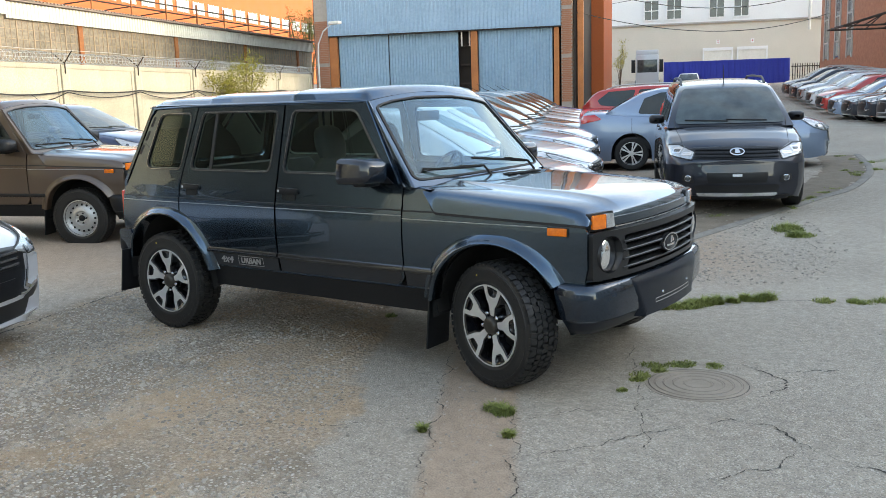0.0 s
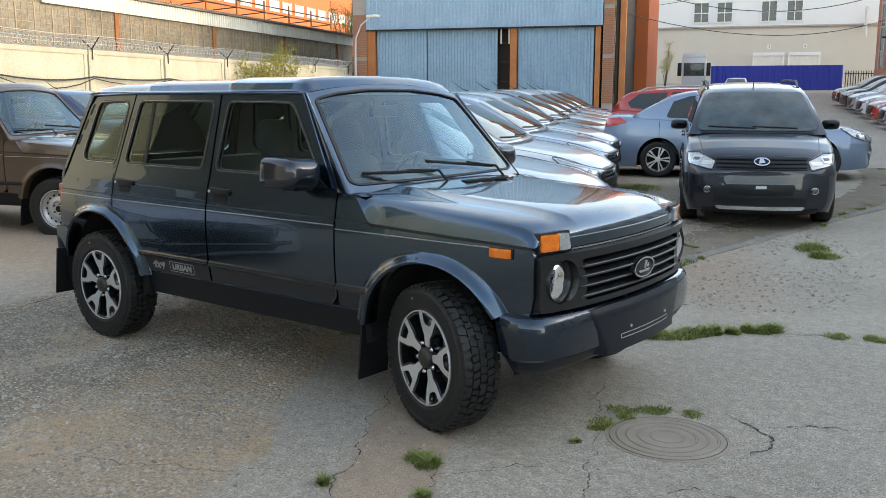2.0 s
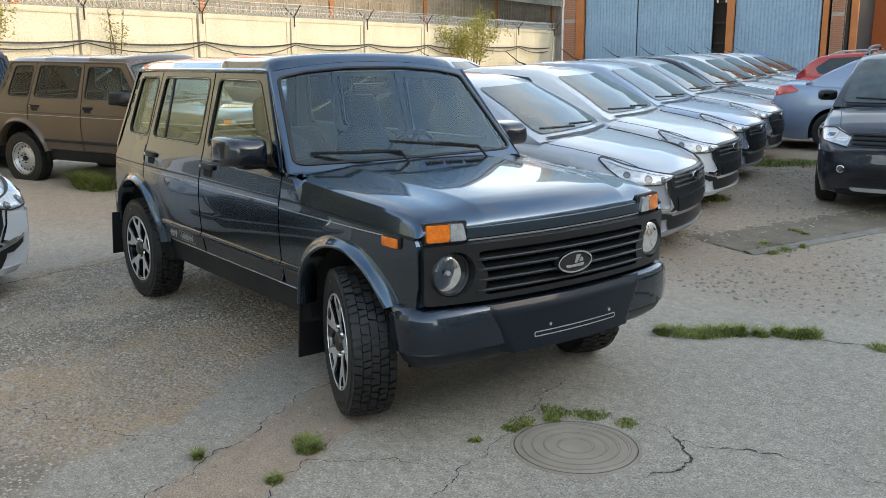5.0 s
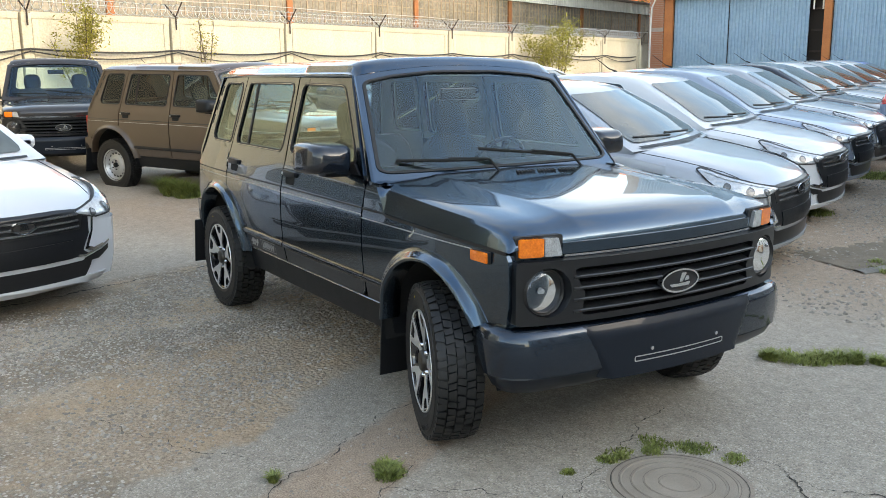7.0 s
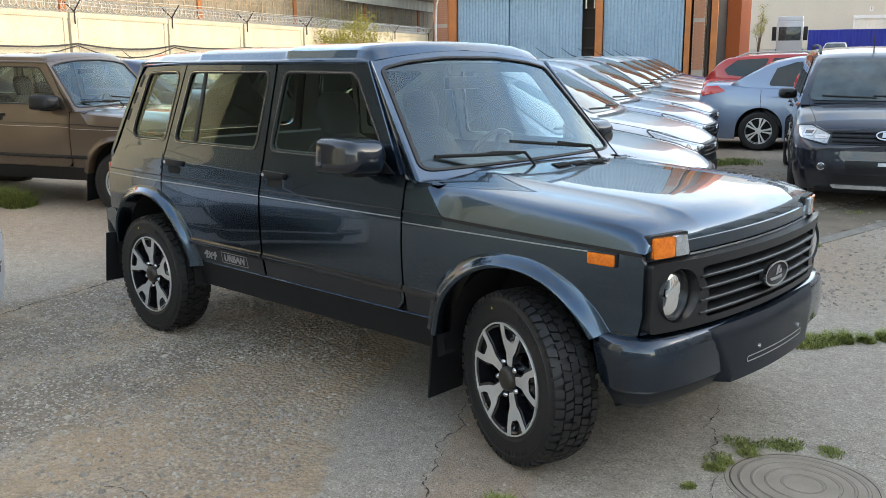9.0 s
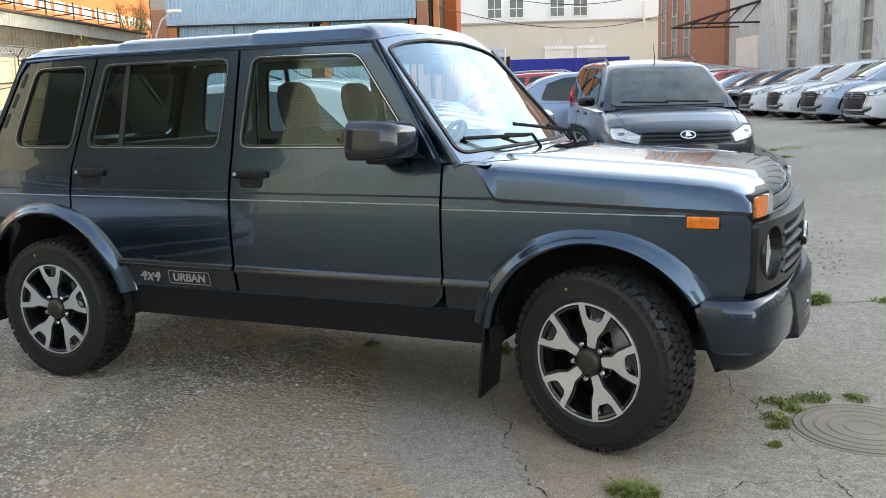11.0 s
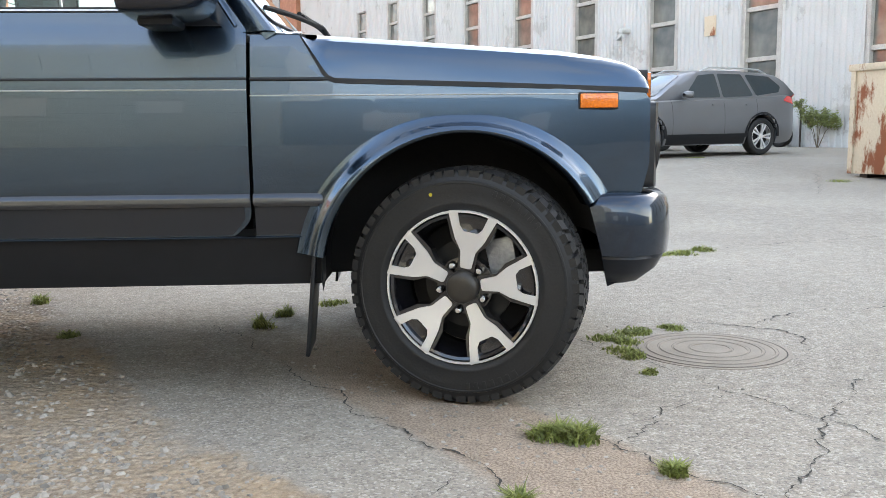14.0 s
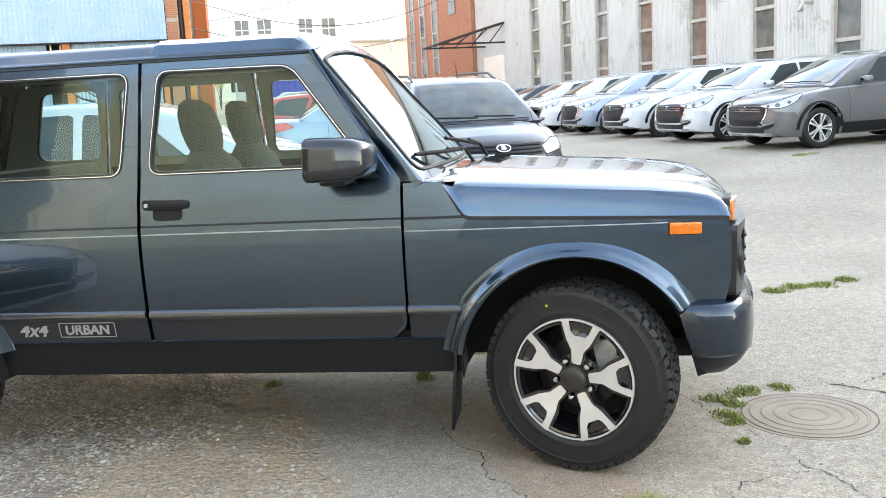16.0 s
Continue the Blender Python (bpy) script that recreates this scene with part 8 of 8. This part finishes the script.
# ---- rusty container, tyre, pipe and patch by the shed ----
M["rusty_sheet"] = mat("cream_painted_sheet", (0.50, 0.42, 0.31), 0.8, 0, 0.1, 2.2, 30, 0.002)
nt = M["rusty_sheet"].node_tree
rn, rmap, rr_, rmix, rtc = [nt.nodes.new("ShaderNode" + k) for k in ("TexNoise", "Mapping", "MapRange", "Mix", "TexCoord")]
rmap.inputs["Scale"].default_value = (2.6, 2.6, 0.9)
rn.inputs["Scale"].default_value, rn.inputs["Detail"].default_value, rn.inputs["Roughness"].default_value = 1.3, 9, 0.68
rr_.inputs["From Min"].default_value, rr_.inputs["From Max"].default_value = 0.50, 0.56
rmix.data_type = "RGBA"
rmix.inputs[7].default_value = (0.22, 0.068, 0.026, 1)
nt.links.new(rtc.outputs["Object"], rmap.inputs[0])
nt.links.new(rmap.outputs[0], rn.inputs["Vector"])
nt.links.new(rn.outputs["Fac"], rr_.inputs["Value"])
nt.links.new(rr_.outputs[0], rmix.inputs[0])
rb_ = nt.nodes["Principled BSDF"]
nt.links.new(rb_.inputs["Base Color"].links[0].from_socket, rmix.inputs[6])
nt.links.new(rmix.outputs[2], rb_.inputs["Base Color"])
cm = Matrix.Translation((3.5, 12.9, rise(3.5, 12.9))) @ pose(0, 0, 0, 0, 0, math.degrees(math.atan2(-U.y, -U.x)))
skip = thing("container", cm, "rust streaked steel container with a folded rim", "container")
part("body", box(0, 2.6, 0, 1.7, 0.04, 1.40, 0.012), M["rusty_sheet"], skip)
part("rim", box(-0.04, 2.64, -0.04, 1.74, 1.38, 1.47, 0.012), M["rusty_sheet"], skip)
for x in (0.03, 1.3, 2.57):
    part("rib", box(x - 0.035, x + 0.035, -0.03, 0.0, 0.04, 1.44, 0.006), M["rusty_sheet"], skip)
for x in (0.2, 2.4):
    part("skid", box(x - 0.06, x + 0.06, 0.05, 1.65, -0.03, 0.05), M["dark_steel"], skip)
tb, _ = tyre_meshes(0.32, 0.2, 0.2, False)
tm = Matrix.Translation((6.42, 21.72, rise(6.42, 21.72) + 0.31)) @ pose(0, 0, 0, 14, 0, -70)
o = to_object("tyre", tb, M["rubber"])
o.matrix_world = tm
tagged(o, "worn black tyre leaning on the shed wall", "tyre")


pipe = to_object("drain_pipe", tube([(-4.85, 0.1, 3.7), (-4.85, -0.28, 3.7), (-4.85, -0.36, 3.65), (-4.85, -0.38, 3.42)], 0.085, 12), M["wire"])
pipe.matrix_world = SHED
tagged(pipe, "bent galvanised pipe outlet on the shed wall", "pipe")
pt = to_object("patch_plate", box(-1.85, -1.45, -0.05, -0.035, 3.25, 3.75, 0.004), M["rusty_sheet"], None, "", False)
pt.matrix_world = SHED
tagged(pt, "small rusty plate fixed to the white wall", "plate")
sp = to_object("standpipe", tube([(1.35, -0.12, 0.2), (1.35, -0.12, 1.55)], 0.022, 8), M["dark_steel"])
sp.matrix_world = SHED
tagged(sp, "short rusty standpipe by the wall", "pipe")

# ---- lamp post, cables, lorry and things in the distance ----
b = along(8.15, 0.3)
lp = thing("street_lamp", Matrix.Translation((b.x, b.y, 0)), "slim steel lamp post with a curved arm", "lamp")
part("pole", tube([(0, 0, -0.2), (0, 0, 3.6), (0.05, 0, 4.4), (0.3, 0.1, 5.0), (0.75, 0.25, 5.35)], 0.05, 8, 0.03), M["wire"], lp)
part("lantern", box(0.6, 1.25, 0.12, 0.42, 5.3, 5.45, 0.05, pose(0, 0, 0, 0, 0, 0)), M["corr_white"], lp, "white lamp head")
for k, (p0, p1, sag) in enumerate([(HANG @ Vector((12.2, -0.2, 6.6)), SHED @ Vector((x0 - 6, -0.3, 8.0)), 1.4), (HANG @ Vector((12.2, -0.2, 8.2)), SHED @ Vector((x0 - 3, -0.3, 12.0)), 2.2), (HANG @ Vector((12.2, -0.2, 5.4)), SHED @ Vector((x0 - 12, -0.3, 6.4)), 1.0), (WH @ Vector((0, -0.5, 9.0)), SHED @ Vector((x0 - 15, -0.3, 12.0)), 1.2)]):
    pts = [p0.lerp(p1, f / 14) + Vector((0, 0, -sag * 4 * (f / 14) * (1 - f / 14))) for f in range(15)]
    tagged(to_object("cable", tube(pts, 0.02, 5), M["cable"]), "black overhead cable across the yard", "cable")
ow = tagged(new("orange_annex"), "orange rendered annex beside the hangar", "building", "", "structure")
o = part("wall", box(12.46, 13.1, 6, 16, -0.3, 13), M["orange_wall"], ow, "", False)
o.matrix_world = HANG
o = part("downpipe", tube([(12.10, -0.05, 0.2), (12.10, -0.05, 11)], 0.07, 8), M["dark_steel"], ow)
o.matrix_world = HANG
lorry = thing("lorry", WH @ pose(8.5, -13.0, 1.6, 0, 0, -90), "white lorry cab parked before the hall", "lorry")
part("cab", box(-2.0, 0, -0.82, 0.82, 0.5, 2.75, 0.1), M["white_paint"], lorry)
part("windscreen", box(-0.06, 0.012, -0.70, 0.70, 1.5, 2.4, 0.02), M["car_screen"], lorry)
part("roof_deflector", box(-1.6, -0.2, -0.80, 0.80, 2.72, 3.1, 0.08), M["white_paint"], lorry)
for s in (-1, 1):
    part("mirror", box(-0.05, 0.12, s * 0.98 - 0.14, s * 0.98 + 0.14, 1.5, 2.4, 0.03), M["plastic"], lorry)
    part("wheel", lathe([(0.0001, -0.14), (0.28, -0.14), (0.48, -0.12), (0.5, 0), (0.48, 0.12), (0.0001, 0.12)], 24), M["rubber"], lorry).matrix_basis = Matrix.Translation((-0.9, s * 0.75, 0.5))
wv = modern_car("van", WH @ pose(11.2, -15.5, 1.35, 0, 0, -95), M["white_paint"], "white delivery van parked before the blue fence", "", False, False, False, True)

# ---- curved kerb with a strip of earth beside the van ----
M["kerb"] = mat("worn_concrete_kerb", (0.17, 0.155, 0.130), 0.92, 0, 0.3, 6, 90, 0.004, (0.30, 0.275, 0.235))
M["earth"] = mat("dry_earth", (0.150, 0.118, 0.080), 0.95, 0, 0.25, 5, 90, 0.008, (0.25, 0.205, 0.150))
ARC = [(-3.30, 8.35), (-3.19, 8.91), (-2.9, 10.6), (-2.6, 12.5), (-2.42, 13.8), (-2.6, 16.3), (-3.3, 19.1)]


def along_arc(f):
    f = f * (len(ARC) - 1)
    i = min(int(f), len(ARC) - 2)
    p = [Vector(ARC[max(0, min(len(ARC) - 1, i + d))]) for d in (-1, 0, 1, 2)]
    t = f - i
    return 0.5 * (2 * p[1] + (p[2] - p[0]) * t + (2 * p[0] - 5 * p[1] + 4 * p[2] - p[3]) * t * t + (3 * p[1] - p[0] - 3 * p[2] + p[3]) * t ** 3)


def arc_sheet(offsets, n=90, ragged=0.0, seed=0.0):
    rows = []
    for k in range(n + 1):
        c, d = along_arc(k / n), along_arc(min(1, k / n + 0.01)) - along_arc(max(0, k / n - 0.01))
        side = Vector((d.y, -d.x)).normalized()
        row = []
        for j, (o, z) in enumerate(offsets):
            oo = o + (ragged * noise.noise((k * 0.35, j * 3.1, seed)) if j in (0, len(offsets) - 1) else 0)
            q = c + side * oo
            row.append((q.x, q.y, rise(q.x, q.y) + z))
        rows.append(row)
    return grid_mesh(rows)


tagged(to_object("kerb", arc_sheet([(-0.02, -0.05), (0.0, 0.012), (0.02, 0.020), (0.08, 0.018), (0.12, 0.008), (0.13, -0.05)], 160, 0.03, 9.0), M["kerb"]), "low worn concrete kerb curving past the van", "kerb", "", "structure")
tagged(to_object("earth_strip", arc_sheet([(-0.70, 0.0035), (-0.5, 0.005), (-0.2, 0.010), (0.0, 0.008)], 240, 0.12, 4.0), M["earth"]), "strip of dry earth along the kerb", "earth", "", "structure")
rr = random.Random(77)
spots = []
for k in range(26):
    c = along_arc(rr.uniform(0.05, 0.98))
    spots.append((c.x + rr.uniform(-0.4, 0.15), c.y, rr.uniform(0.05, 0.16)))
tuft(spots, 1700, 0.06, 78, "weeds along the curved kerb")
# brick courses on the hangar's piers
pr = to_object("brick", box(-0.115, 0.115, -0.03, 0.03, -0.036, 0.036, 0.004), M["brick"], None, "", False)
brick_me = pr.data
bpy.data.objects.remove(pr)
piers = [o for o in hang.children if o.name.startswith("pier")]
for o, bx, wide_, high in zip(piers, (-0.72, 11.47), (3, 2), (52, 96)):
    rr = random.Random(int(bx * 10) + 30)
    for r in range(high):
        for k in range(wide_):
            z = 1.2 + r * 0.085
            if (r // 2) % 13 == 0:
                continue
            br = new("brick", brick_me)
            br.parent = o
            br.matrix_world = HANG @ pose(bx + 0.115 + 0.232 * k + (0.05 if r % 2 else 0), -0.165 - rr.uniform(0, 0.012), z, 0, 0, rr.uniform(-1, 1))
